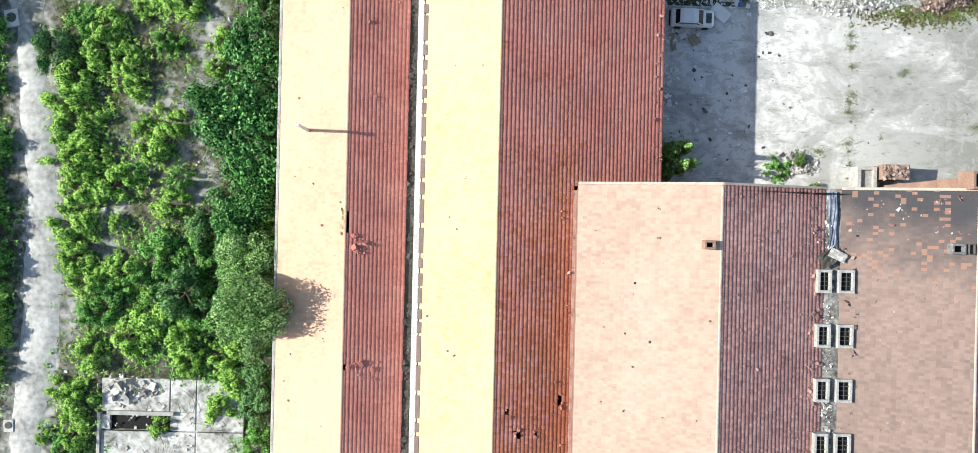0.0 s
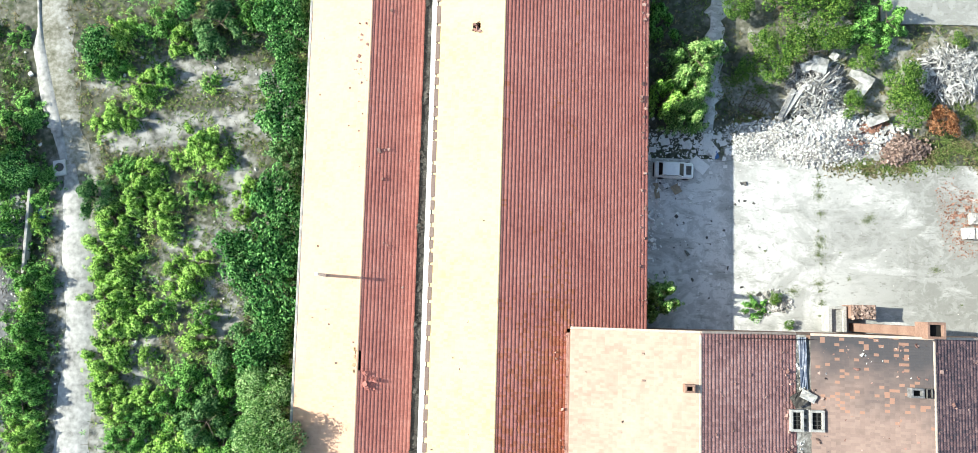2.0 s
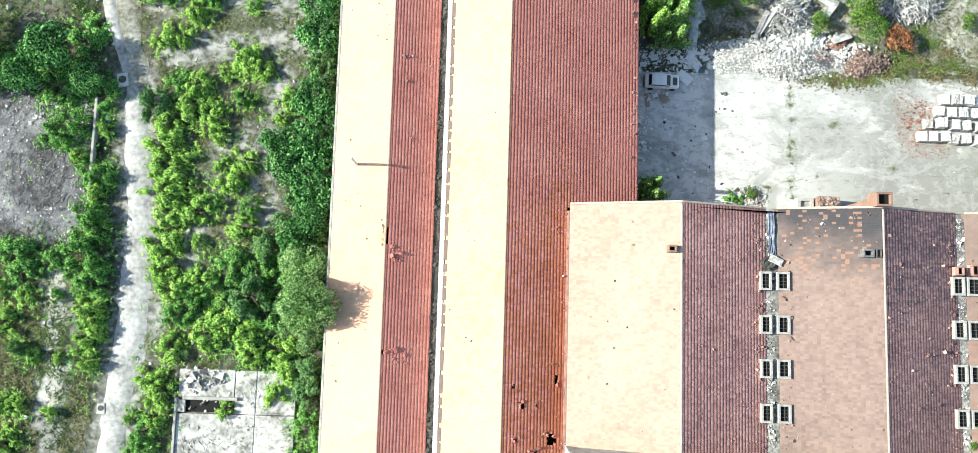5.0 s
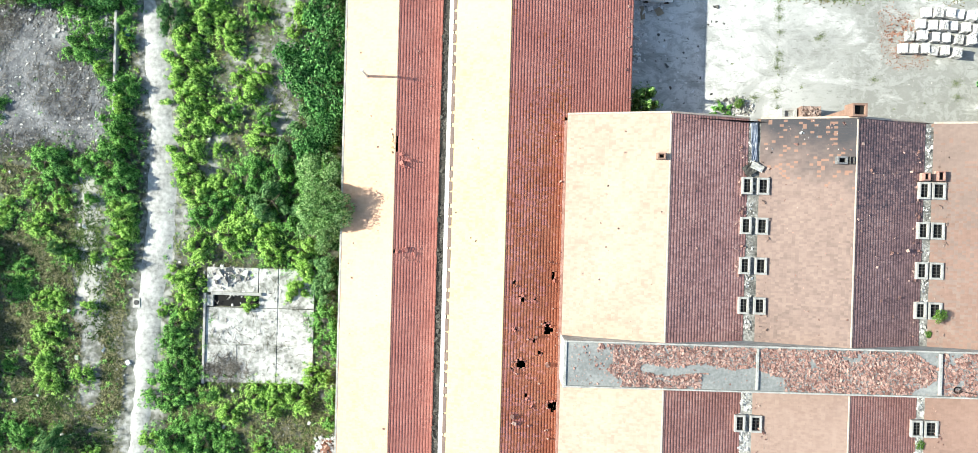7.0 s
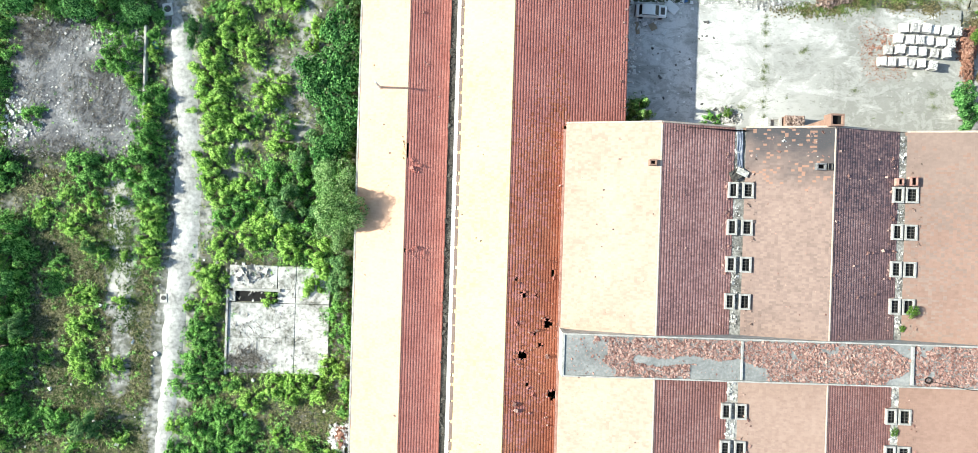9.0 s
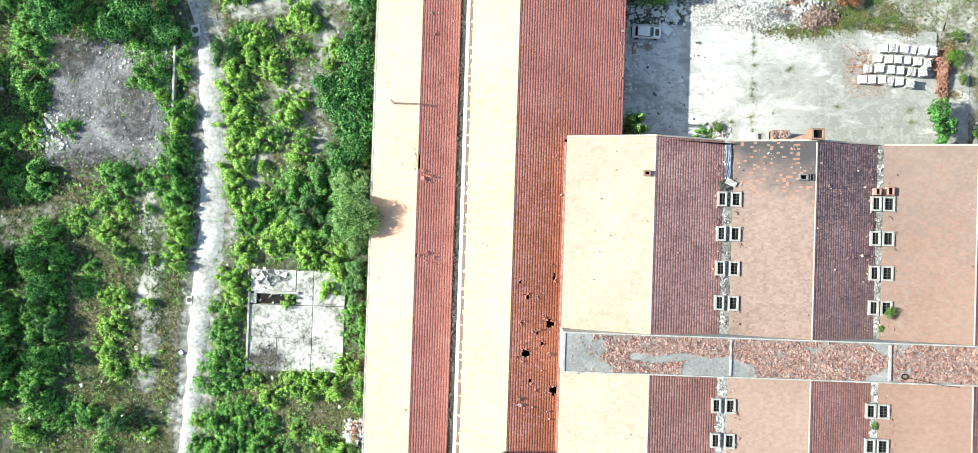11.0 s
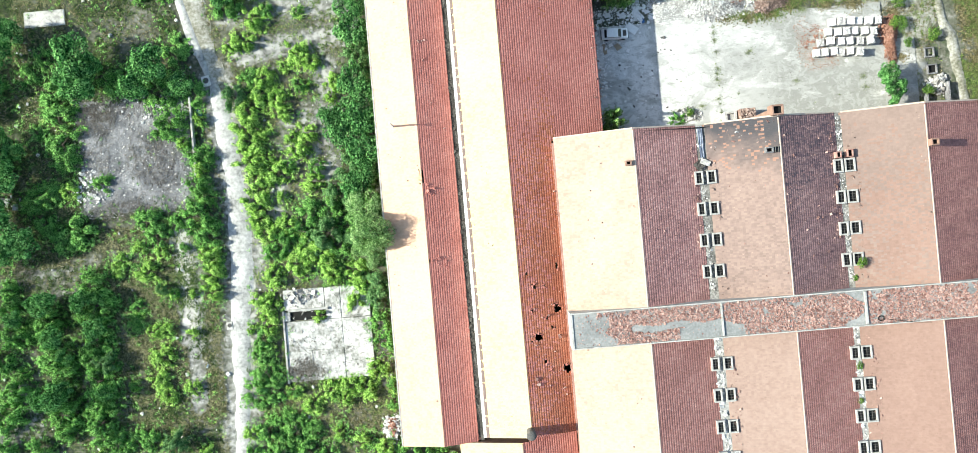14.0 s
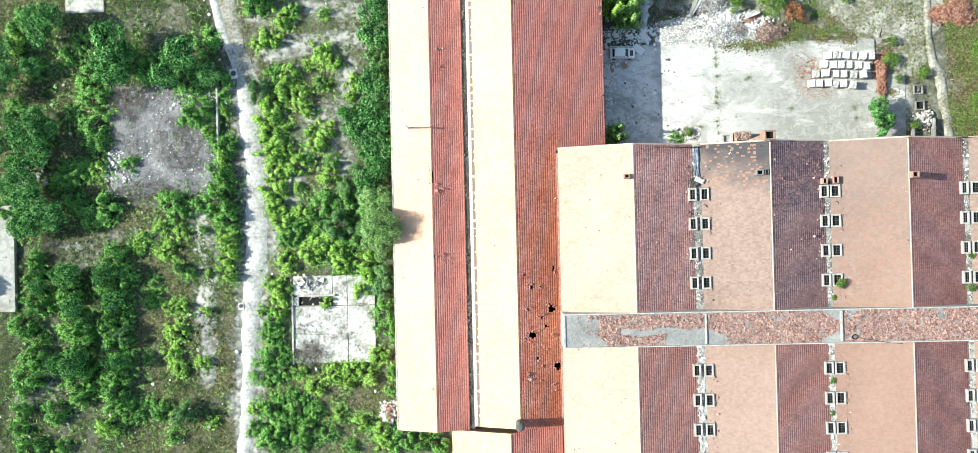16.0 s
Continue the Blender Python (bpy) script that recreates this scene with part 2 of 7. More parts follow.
T_ORANGE = material("orange_tile", [(0.31, 0.095, 0.055), (0.42, 0.145, 0.085), (0.5, 0.21, 0.13)], 0.3, 2.2, 0.85, 0.2, 30.0, spread=0.2)


def smoked_tile(name, by):
    """Pink tiles, a few newer orange ones, under a smoke stain that thins out southwards from the gable."""
    m = material(name, [(0.2, 0.145, 0.13), (0.28, 0.2, 0.175), (0.34, 0.25, 0.215)], 0.15, 1.6, 0.85, 0.2, 30.0, spread=0.25, by=by)
    n, l = m.node_tree.nodes, m.node_tree.links
    base = [x for x in n if x.type == "VALTORGB"][0].outputs["Color"]
    piece = n.new("ShaderNodeNewGeometry").outputs["Random Per Island"] if by == "island" else n.new("ShaderNodeObjectInfo").outputs["Random"]

    def node(kind, op, *ins):
        x = n.new(kind)
        if op:
            x.operation = op
        for i, v in enumerate(ins):
            if isinstance(v, (int, float)):
                x.inputs[i].default_value = v
            else:
                l.new(v, x.inputs[i])
        return x.outputs[0]

    def blend(fac, under, colour):
        x = n.new("ShaderNodeMix")
        x.data_type = "RGBA"
        l.new(fac, x.inputs["Factor"])
        l.new(under, x.inputs["A"])
        x.inputs["B"].default_value = (*colour, 1)
        return x.outputs["Result"]

    place = n.new("ShaderNodeNewGeometry").outputs["Position"]
    xyz = n.new("ShaderNodeSeparateXYZ")
    l.new(place, xyz.inputs[0])
    no = n.new("ShaderNodeTexNoise")
    no.inputs["Scale"].default_value, no.inputs["Detail"].default_value = 0.45, 7.0
    l.new(place, no.inputs["Vector"])
    # metres towards the gable, pushed about by the noise and pulled to the ridge side
    reach = node("ShaderNodeMath", "MULTIPLY_ADD", no.outputs["Fac"], 7.0, xyz.outputs["Y"])
    reach = node("ShaderNodeMath", "MULTIPLY_ADD", xyz.outputs["X"], 0.32, reach)
    mask = n.new("ShaderNodeMapRange")
    mask.inputs["From Min"].default_value, mask.inputs["From Max"].default_value, mask.inputs["To Max"].default_value = 9.9, 15.6, 0.94
    l.new(reach, mask.inputs["Value"])
    orange = node("ShaderNodeMath", "MULTIPLY", node("ShaderNodeMath", "GREATER_THAN", piece, 0.9), node("ShaderNodeMath", "GREATER_THAN", reach, 10.2))
    less = node("ShaderNodeMath", "MULTIPLY_ADD", orange, -0.72, 1.0)
    soot = node("ShaderNodeMath", "MULTIPLY", mask.outputs[0], less)
    tint = blend(node("ShaderNodeMath", "MULTIPLY", orange, 0.65), base, (0.4, 0.2, 0.13))
    l.new(blend(soot, tint, (0.052, 0.054, 0.064)), n["Principled BSDF"].inputs["Base Color"])
    return m


T_SMOKED = smoked_tile("smoke_stained_pink_tile", "island")
T_SMOKED_PIECE = smoked_tile("smoke_stained_single_tile", "object")
T_GREYPINK = material("grey_pink_tile", [(0.205, 0.148, 0.13), (0.255, 0.185, 0.16), (0.31, 0.228, 0.195)], 0.15, 1.6, 0.85, 0.2, 30.0, spread=0.12)
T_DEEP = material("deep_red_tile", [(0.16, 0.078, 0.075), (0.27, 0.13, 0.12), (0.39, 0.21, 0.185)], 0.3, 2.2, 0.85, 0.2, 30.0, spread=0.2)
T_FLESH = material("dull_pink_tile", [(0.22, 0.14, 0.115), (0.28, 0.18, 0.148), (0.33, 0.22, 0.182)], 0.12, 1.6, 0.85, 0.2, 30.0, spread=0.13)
T_RIDGE = material("mortared_ridge_tile", [(0.32, 0.24, 0.2), (0.5, 0.41, 0.35), (0.62, 0.54, 0.48)], 0.6, 5.0, 0.85, 0.3)
M_DIRT = material("beige_dirt", [(0.11, 0.115, 0.075), (0.22, 0.215, 0.17), (0.35, 0.345, 0.305), (0.5, 0.495, 0.465)], 0.35, 2.4, 0.95, 0.5, 6.0, sharp=0.14, detail=11.0)
M_VALLEY = material("dirty_whitewash", [(0.05, 0.05, 0.046), (0.16, 0.155, 0.145), (0.32, 0.315, 0.3), (0.52, 0.515, 0.5)], 0.7, 3.5, 0.9, 0.4, sharp=0.16)
M_EAVE = material("grey_eave_tile", [(0.2, 0.14, 0.12), (0.34, 0.25, 0.215)], 1.5, 8.0, 0.85, 0.2)
L_YELLOW = leafy("yellow_green_leaf", [(0.03, 0.1, 0.016), (0.24, 0.52, 0.06), (0.58, 0.84, 0.24)])
L_GREEN = leafy("green_leaf", [(0.012, 0.055, 0.012), (0.115, 0.35, 0.055), (0.36, 0.68, 0.19)])
L_DARK = leafy("dark_green_leaf", [(0.008, 0.045, 0.012), (0.07, 0.27, 0.06), (0.29, 0.6, 0.2)])
L_BLUE = leafy("blue_green_leaf", [(0.03, 0.1, 0.03), (0.1, 0.25, 0.08), (0.27, 0.45, 0.18)])
L_SILVER = leafy("grey_green_leaf", [(0.05, 0.14, 0.035), (0.25, 0.48, 0.15), (0.54, 0.74, 0.36)])
L_VINE = leafy("vine_leaf", [(0.02, 0.07, 0.012), (0.1, 0.23, 0.035), (0.27, 0.43, 0.09)])
L_RUST = leafy("withered_brown_leaf", [(0.12, 0.045, 0.02), (0.33, 0.14, 0.06), (0.55, 0.3, 0.16)])
L_UNDER = leafy("olive_undergrowth", [(0.015, 0.04, 0.01), (0.04, 0.085, 0.02), (0.1, 0.15, 0.045)])
L_DRY = leafy("dry_grass", [(0.08, 0.075, 0.03), (0.19, 0.17, 0.08), (0.36, 0.31, 0.18)])
L_OLIVE = leafy("olive_dry_grass", [(0.055, 0.06, 0.024), (0.16, 0.165, 0.075), (0.36, 0.345, 0.2)])
L_LIGHT = leafy("pale_green_leaf", [(0.06, 0.16, 0.035), (0.2, 0.4, 0.1), (0.46, 0.64, 0.25)])
L_PALE = leafy("pale_weed", [(0.12, 0.16, 0.07), (0.23, 0.28, 0.14), (0.38, 0.42, 0.25)])
L_WEED = leafy("weed_leaf", [(0.06, 0.11, 0.028), (0.13, 0.21, 0.055), (0.28, 0.35, 0.12)])


# ---- mesh helpers ----
def mesh_from(name, verts, faces, mat):
    me = bpy.data.meshes.new(name)
    me.from_pydata(verts if isinstance(verts, list) else verts.tolist(), [], faces if isinstance(faces, list) else faces.tolist())
    if mat:
        me.materials.append(mat)
    return me


def part(name, data, mat=None, parent=None, label=""):
    """Links a bmesh or a mesh as one object under a thing or a part."""
    if isinstance(data, bmesh.types.BMesh):
        me = bpy.data.meshes.new(name)
        data.to_mesh(me)
        data.free()
        if mat:
            me.materials.append(mat)
    else:
        me = data
    ob = new(name, me)
    if parent:
        ob.parent = parent
    if label:
        ob["label"] = label
    return ob


def thing(name, at, label, category, group="", kind=""):
    e = new(name)
    e.location = at
    e.empty_display_size = 0.2
    return tagged(e, label, category, group, kind)


def box(bm, x0, x1, y0, y1, z0, z1, m=None):
    vs = bmesh.ops.create_cube(bm, size=1.0)["verts"]
    t = Matrix.Translation(((x0 + x1) / 2, (y0 + y1) / 2, (z0 + z1) / 2)) @ Matrix.Diagonal((x1 - x0, y1 - y0, z1 - z0, 1))
    bmesh.ops.transform(bm, matrix=(m @ t) if m else t, verts=vs)
    return vs


def boxed(*dims, bevel=0.0, m=None):
    bm = bmesh.new()
    box(bm, *dims, m=m)
    if bevel:
        bmesh.ops.bevel(bm, geom=bm.edges[:], offset=bevel, segments=1, affect="EDGES")
    return bm


def tube(bm, a, b, r0, r1, seg=6):
    a, b = Vector(a), Vector(b)
    d = b - a
    m = Matrix.Translation((a + b) / 2) @ d.to_track_quat("Z", "Y").to_matrix().to_4x4()
    bmesh.ops.create_cone(bm, cap_ends=True, segments=seg, radius1=r0, radius2=r1, depth=d.length, matrix=m)


# ---- tiled roofs ----
TILE_W, TILE_L = 0.23, 0.36


def tile_field(name, top, foot, y0, y1, mat, parent, rng, skip=None, only=None, label="", lip=0.02, roll=0.022, wave=False):
    """Interlocking clay tiles from the ridge line (x, z) to the eave line (x, z), laid course over course along y; wave: rounded courses."""
    (xt, zt), (xf, zf) = top, foot
    length = math.hypot(xf - xt, zf - zt)
    tl, tw = (0.33, 0.21) if wave else (TILE_L, TILE_W)
    rows, cols = max(1, round(length / tl)), max(1, round((y1 - y0) / tw))
    ux, uz = (xf - xt) / length, (zf - zt) / length
    nx, nz = (-uz, ux) if ux > 0 else (uz, -ux)
    e, w = length / rows, (y1 - y0) / cols
    r, c = np.meshgrid(np.arange(rows), np.arange(cols), indexing="ij")
    r, c = r.ravel(), c.ravel()
    keep = np.ones(len(r), bool)
    xm, ym = xt + ux * e * (r + 0.5), y0 + w * (c + 0.5)
    if skip is not None:
        keep &= ~skip(xm, ym)
    if only is not None:
        keep &= only(xm, ym)
    r, c = r[keep], c[keep]
    n = len(r)
    lift = rng.normal(0, 0.003, n)
    turn = rng.normal(0, 0.004, n)
    prof = ((0.0, 0.0), (0.4, roll), (1.0, 0.0)) if wave else ((0.0, 0.0), (1.0, 0.006))
    run = ((-0.03, -0.004), (0.45, lip * 0.9), (0.74, lip), (1.01, -0.012)) if wave else ((-0.06, 0.0), (0.78, lip), (1.0, lip), (1.0, -0.006))
    a, b = len(prof), len(run)
    v = np.zeros((n, a * b, 3))
    for i, (fy, fh) in enumerate(prof):
        y = y0 + w * (c + fy)
        for j, (fs, h) in enumerate(run):
            hh = h + (fh if 0 < j < b - 1 or not wave else 0) + lift
            ss = (r + fs) * e + turn * (fy - 0.5) + (lift * 2 if j else 0)
            k = j * a + i
            v[:, k, 0] = xt + ux * ss + nx * hh
            v[:, k, 1] = y
            v[:, k, 2] = zt + uz * ss + nz * hh
    quads = []
    for j in range(b - 1):
        for i in range(a - 1):
            q = (j * a + i, j * a + i + 1, (j + 1) * a + i + 1, (j + 1) * a + i)
            quads.append(q if ux < 0 else q[::-1])
    f = (np.array(quads)[None] + (np.arange(n) * a * b)[:, None, None]).reshape(-1, 4)
    ob = part(name, mesh_from(name, v.reshape(-1, 3), f, mat), None, parent, label)
    ob["kind"] = "stuff"
    return ob


def ridge_caps(x, z, y0, y1, mat, parent, label="row of half-round clay ridge tiles"):
    """Half-round ridge tiles, each lapping over the next."""
    verts, faces = [], []
    n = int((y1 - y0) / 0.38)
    for i in range(n):
        a, b = y0 + i * 0.38, y0 + i * 0.38 + 0.41
        base = len(verts)
        for y, r in ((a, 0.125), (b, 0.105)):
            for k in range(6):
                t = math.pi * k / 5
                verts.append((x - math.cos(t) * r * 0.9, y, z - 0.05 + math.sin(t) * r * 0.5))
        for k in range(5):
            faces.append((base + k, base + k + 1, base + 7 + k, base + 6 + k))
    ob = part("ridge_tiles", mesh_from("ridge_tiles", verts, faces, mat), None, parent, label)
    ob["kind"] = "stuff"
    return ob


rng = np.random.default_rng(7)


def rnd(x, y):
    return (np.abs(np.sin(np.floor(x * 2.9) * 12.9898 + np.floor(y * 4.35) * 78.233) * 43758.5453)) % 1.0


def wobble(x, y):
    return np.sin(x * 0.9 + 1.3) * 0.4 + np.sin(y * 0.55 + x * 0.3) * 0.4 + np.sin(y * 1.7 - x * 1.1) * 0.3


# ---- ground ----
def axis(near, step):
    a = list(np.arange(-near, near + 0.1, step))
    far = [near * 1.3, near * 2, near * 4, near * 9, near * 25]
    return [-v for v in far[::-1]] + a + far


# lines of bare dust: points, half width, strength
BARE_LINES = [([(-36, 20.4), (-31, 21.2), (-26, 21.7), (-19.5, 22.3)], 1.8, 0.9), ([(-33, 26.8), (-27, 26.6), (-20, 25.9)], 1.8, 0.75), ([(-39, 25.8), (-36.5, 25.4)], 1.6, 0.6),
              ([(-28.5, 19.9), (-24.5, 17.8), (-23.9, 12.9)], 2.0, 0.8), ([(-27, 10), (-25.8, 6.7), (-25.5, 3.5)], 2.8, 0.8), ([(-32.2, 1.0), (-32.9, -2.6)], 1.4, 0.8), ([(-30, 10), (-30.5, 4)], 2.2, 0.5),
              ([(-47.2, -4.5), (-46.8, -8), (-46.6, -14), (-46.6, -20)], 2.4, 0.95), ([(-46.6, -20), (-46.5, -30)], 2.0, 0.6), ([(-52, -8), (-53.5, -20), (-55, -31)], 1.6, 0.32), ([(-57, -6), (-56.5, -18), (-57, -30), (-56, -38)], 1.2, 0.42), ([(-63, -10), (-63.2, -22), (-63, -34)], 1.1, 0.4), ([(-70, -9), (-66, -8.5), (-60, -7.5)], 1.3, 0.5),
              ([(-43.6, -20), (-42.8, -28), (-43.2, -38)], 1.3, 0.5), ([(-36.6, -6.9), (-35.6, -9.6)], 1.2, 0.65), ([(-72.6, -25.3), (-70.3, -30.4), (-75.5, -32.3)], 1.8, 0.6), ([(-69, -12.7), (-63.8, -11.7)], 1.0, 0.5),
              ([(-41, -45), (-40.1, -28.7), (-39.5, -18.8), (-38.4, -9.8), (-38.3, -0.3), (-39.4, 9.1), (-40.3, 17)], 3.2, 0.65), ([(-56, 25), (-50, 27)], 2.5, 0.3), ([(-24, -33), (-20, -34)], 2.0, 0.4), ([(-29, -33), (-26, -38)], 1.6, 0.4)]


def bare_at(x, y):
    """How bare and dusty the ground is at each place."""
    out = np.zeros(np.shape(x))
    for pts, w, s in BARE_LINES:
        for (ax, ay), (bx, by) in zip(pts, pts[1:]):
            dx, dy = bx - ax, by - ay
            f = np.clip(((x - ax) * dx + (y - ay) * dy) / (dx * dx + dy * dy), 0, 1)
            d = np.hypot(x - ax - f * dx, y - ay - f * dy)
            out = np.maximum(out, s * np.clip(1.4 - d / w, 0, 1))
    return out


BARE_X, BARE_Y = np.arange(-90, 80, 0.5), np.arange(-60, 60, 0.5)
BARE_GRID = bare_at(*np.meshgrid(BARE_X, BARE_Y, indexing="ij"))


def bare_near(x, y):
    return BARE_GRID[int((x + 90) * 2), int((y + 60) * 2)]


def herbs_at(x, y):
    """How thick the low green cover is: dense in the far west, thin towards the hall."""
    return np.clip((-56 - x) / 22, 0, 1) * 0.22 + np.clip((y + 8) / 25, 0, 1) * np.clip((-46 - x) / 10, 0, 1) * 0.12 + 0.34


def make_ground():
    xs, ys = axis(96, 0.8), axis(66, 0.8)
    verts, faces = [], []
    for y in ys:
        for x in xs:
            z = noise.noise(Vector((x * 0.16, y * 0.16, 0))) * 0.16 + noise.noise(Vector((x * 0.5, y * 0.5, 3))) * 0.07 - 0.14
            built = -18 < x < 76 or -36 < x < -19 and -30 < y < -13
            verts.append((x, y, (-0.2 if built else z) if abs(x) < 96 and abs(y) < 66 else -0.2))
    w = len(xs)
    for j in range(len(ys) - 1):
        for i in range(w - 1):
            a = j * w + i
            faces.append((a, a + 1, a + w + 1, a + w))
    me = mesh_from("ground", verts, faces, M_SOIL)
    for p in me.polygons:
        p.use_smooth = True
    v = np.array(verts)
    for key, f in (("bare", bare_at), ("herbs", herbs_at)):
        me.attributes.new(key, "FLOAT", "POINT").data.foreach_set("value", f(v[:, 0], v[:, 1]).astype(np.float32))
    return tagged(new("ground", me), "dry bare soil with scattered grey dust and weeds", "ground", kind="structure")


make_ground()


def strip(name, line, mat, label, category, z=0.03, ragged=0.25, step=0.8):
    """A path along (x, y, half width) with uneven edges."""
    pts = []
    for (x0, y0, w0), (x1, y1, w1) in zip(line, line[1:]):
        n = max(1, int(math.hypot(x1 - x0, y1 - y0) / step))
        pts += [(x0 + (x1 - x0) * i / n, y0 + (y1 - y0) * i / n, w0 + (w1 - w0) * i / n) for i in range(n)]
    pts.append(line[-1])
    verts, faces = [], []
    for i, (x, y, w) in enumerate(pts):
        a, b = pts[max(0, i - 2)], pts[min(len(pts) - 1, i + 2)]
        d = Vector((b[0] - a[0], b[1] - a[1])).normalized()
        nrm = Vector((-d.y, d.x))
        for k in range(5):
            f = k / 2 - 1
            r = (noise.noise(Vector((x * 0.7, y * 0.7, k * 3.1))) * ragged * 1.4 + noise.noise(Vector((x * 2.3, y * 2.3, k * 1.7))) * ragged * 0.8) if k in (0, 4) else 0
            p = Vector((x, y)) + nrm * (f * w + f * r)
            zz = z + 0.05 * (1 - f * f) if k not in (0, 4) else -0.22
            verts.append((p.x, p.y, zz))
        if i:
            o = (i - 1) * 5
            for k in range(4):
                faces.append((o + k, o + k + 1, o + k + 6, o + k + 5))
    me = mesh_from(name, verts, faces, mat)
    for p in me.polygons:
        p.use_smooth = True
    return tagged(new(name, me), label, category, kind="structure")


strip("road", [(-41.1, -60, 1.2), (-41.1, -40.5, 1.25), (-40.1, -28.7, 1.2), (-39.6, -18.8, 1.7), (-38.5, -9.8, 2.0), (-38.4, -0.3, 1.7), (-39.3, 9.1, 1.6), (-40.2, 15, 1.25), (-40.6, 17.5, 0.8)],
      M_ROAD, "pale gravel service road with worn dusty wheel tracks", "road")
strip("concrete_path", [(-41.2, 17.8, 0.5), (-42.0, 20.5, 0.8), (-43.2, 24, 0.95), (-44.6, 29.2, 0.8), (-44.7, 31, 0.25), (-45.3, 37, 0.2), (-46, 55, 0.2)],
      M_ROAD, "white concrete path between weeds", "path", z=0.05, ragged=0.12)
strip("dirt_track", [(-39.9, 15.0, 1.2), (-40.5, 19, 1.6), (-41.9, 24, 1.9), (-43.1, 30, 2.0), (-44.0, 38, 2.0), (-44.6, 56, 2.0)], M_DIRT, "pale dirt track beside the white path", "path", z=-0.02, ragged=0.6)
strip("old_track", [(-47.0, -3.2, 1.2), (-46.8, -7, 1.8), (-46.7, -12, 1.5), (-46.3, -16, 1.3), (-46.0, -18.6, 0.9)], M_SLAB, "remains of a pale concrete track among weeds", "path", z=-0.1, ragged=1.3)
strip("side_track", [(63.2, 27, 0.7), (63.2, 19.8, 0.7), (63.8, 16, 0.7), (64.9, 13.5, 0.9), (65.3, 10, 0.8), (65.9, 5.0, 0.8), (66.3, 0, 0.8)], M_DIRT, "narrow grey gravel track beside the meadow", "path", z=-0.02)
strip("dirt_field", [(23.0, 25.5, 2.0), (27, 28, 4.0), (33, 29, 6.0), (39, 28, 6.0), (44.5, 27, 5.0), (49, 29.5, 5.0), (56, 29.5, 6.0), (63, 29, 6.0), (74, 30, 6.0)], M_DIRT, "bare beige dirt with thin grass", "ground", z=-0.15, ragged=3.0)
strip("dirt_clearing", [(47, 21.5, 1.5), (50, 23.5, 3.2), (54, 24, 4.5), (58, 24, 5.5), (60.5, 20, 4.0), (60, 12, 3.0), (58.5, 6, 2.5)], M_DIRT, "bare beige dirt clearing beside the yard", "ground", z=-0.12, ragged=2.5)
strip("dusty_apron", [(22.5, 20.3, 1.0), (26, 20.6, 2.2), (31, 21, 3.0), (37, 20.9, 2.4), (41, 20.6, 1.2)], M_ROAD, "white dust spilling from the rubble heap", "ground", z=-0.04, ragged=1.5)
strip("shade_patch", [(20.8, 20, 0.8), (21.2, 26, 1.1), (21.6, 31, 1.0), (22.0, 40, 1.0)], M_YARD, "grey bare lane between shrubs and rubble", "pavement", z=-0.05, ragged=0.8)


# ---- concrete yard ----
yard = thing("yard", (14.5, 3.6, 0), "cracked pale concrete yard strewn with dust and weeds", "pavement", kind="structure")
yx, yy = (14.0, 23.2, 31.6, 40.0, 47.5, 55.2, 59.5), (3.0, 8.8, 14.2, 19.6)
for i in range(len(yx) - 1):
    for j in range(len(yy) - 1):
        if i == 5 and j == 2:
            continue
        bm = boxed(yx[i] + 0.006, yx[i + 1] - 0.006, yy[j] + 0.003, yy[j + 1] - 0.003, -0.3, random.uniform(-0.004, 0.004))
        bmesh.ops.bevel(bm, geom=bm.edges[:], offset=0.006, segments=1, affect="EDGES")
        o = part("slab", bm, M_YARD, yard)
        o.location = -Vector(yard.location)
yard_back = boxed(15, 24, 19.5, 23.5, -0.3, -0.03)
o = part("soil", yard_back, M_SOIL, yard, "dark trodden soil beside the car")
o.location = -Vector(yard.location)
tagged(part("far_pavement", boxed(38, 75, 33.6, 48, -0.3, 0.02), M_YARD), "grey concrete lane beyond the timber heap", "pavement", kind="structure")

# ---- foundation slab with a pit, beside the service road ----
found = thing("foundation_slab", (-27, -20.5, 0), "cracked white concrete floor slab of a demolished shed", "slab")


def local(ob, parent):
    ob.location = -Vector(parent.location)
    return ob


for x0, x1, y0, y1 in ((-33, -29.4, -27.2, -22.9), (-29.3, -24.8, -27.2, -22.9), (-24.7, -20.6, -27.2, -22.9), (-33, -24.8, -22.8, -18.6), (-24.7, -20.6, -22.8, -18.6), (-33, -32.2, -18.5, -17.2), (-27.0, -24.8, -18.5, -14), (-24.7, -20.6, -18.5, -14), (-33, -27.1, -16.9, -14)):
    local(part("slab", boxed(x0, x1, y0, y1, -0.3, 0.16 + random.uniform(-0.02, 0.02), bevel=0.04), M_FLOOR, found), found)
local(part("screed", boxed(-32.95, -20.65, -27.15, -18.6, -0.3, 0.1), M_FLOOR, found), found)
local(part("screed", boxed(-26.95, -20.65, -18.55, -14.05, -0.3, 0.1), M_FLOOR, found), found)
local(part("beam", boxed(-32.4, -26.6, -17.15, -16.8, -0.2, 0.5, bevel=0.04), M_WHITE, found, "weathered concrete beam along the pit"), found)
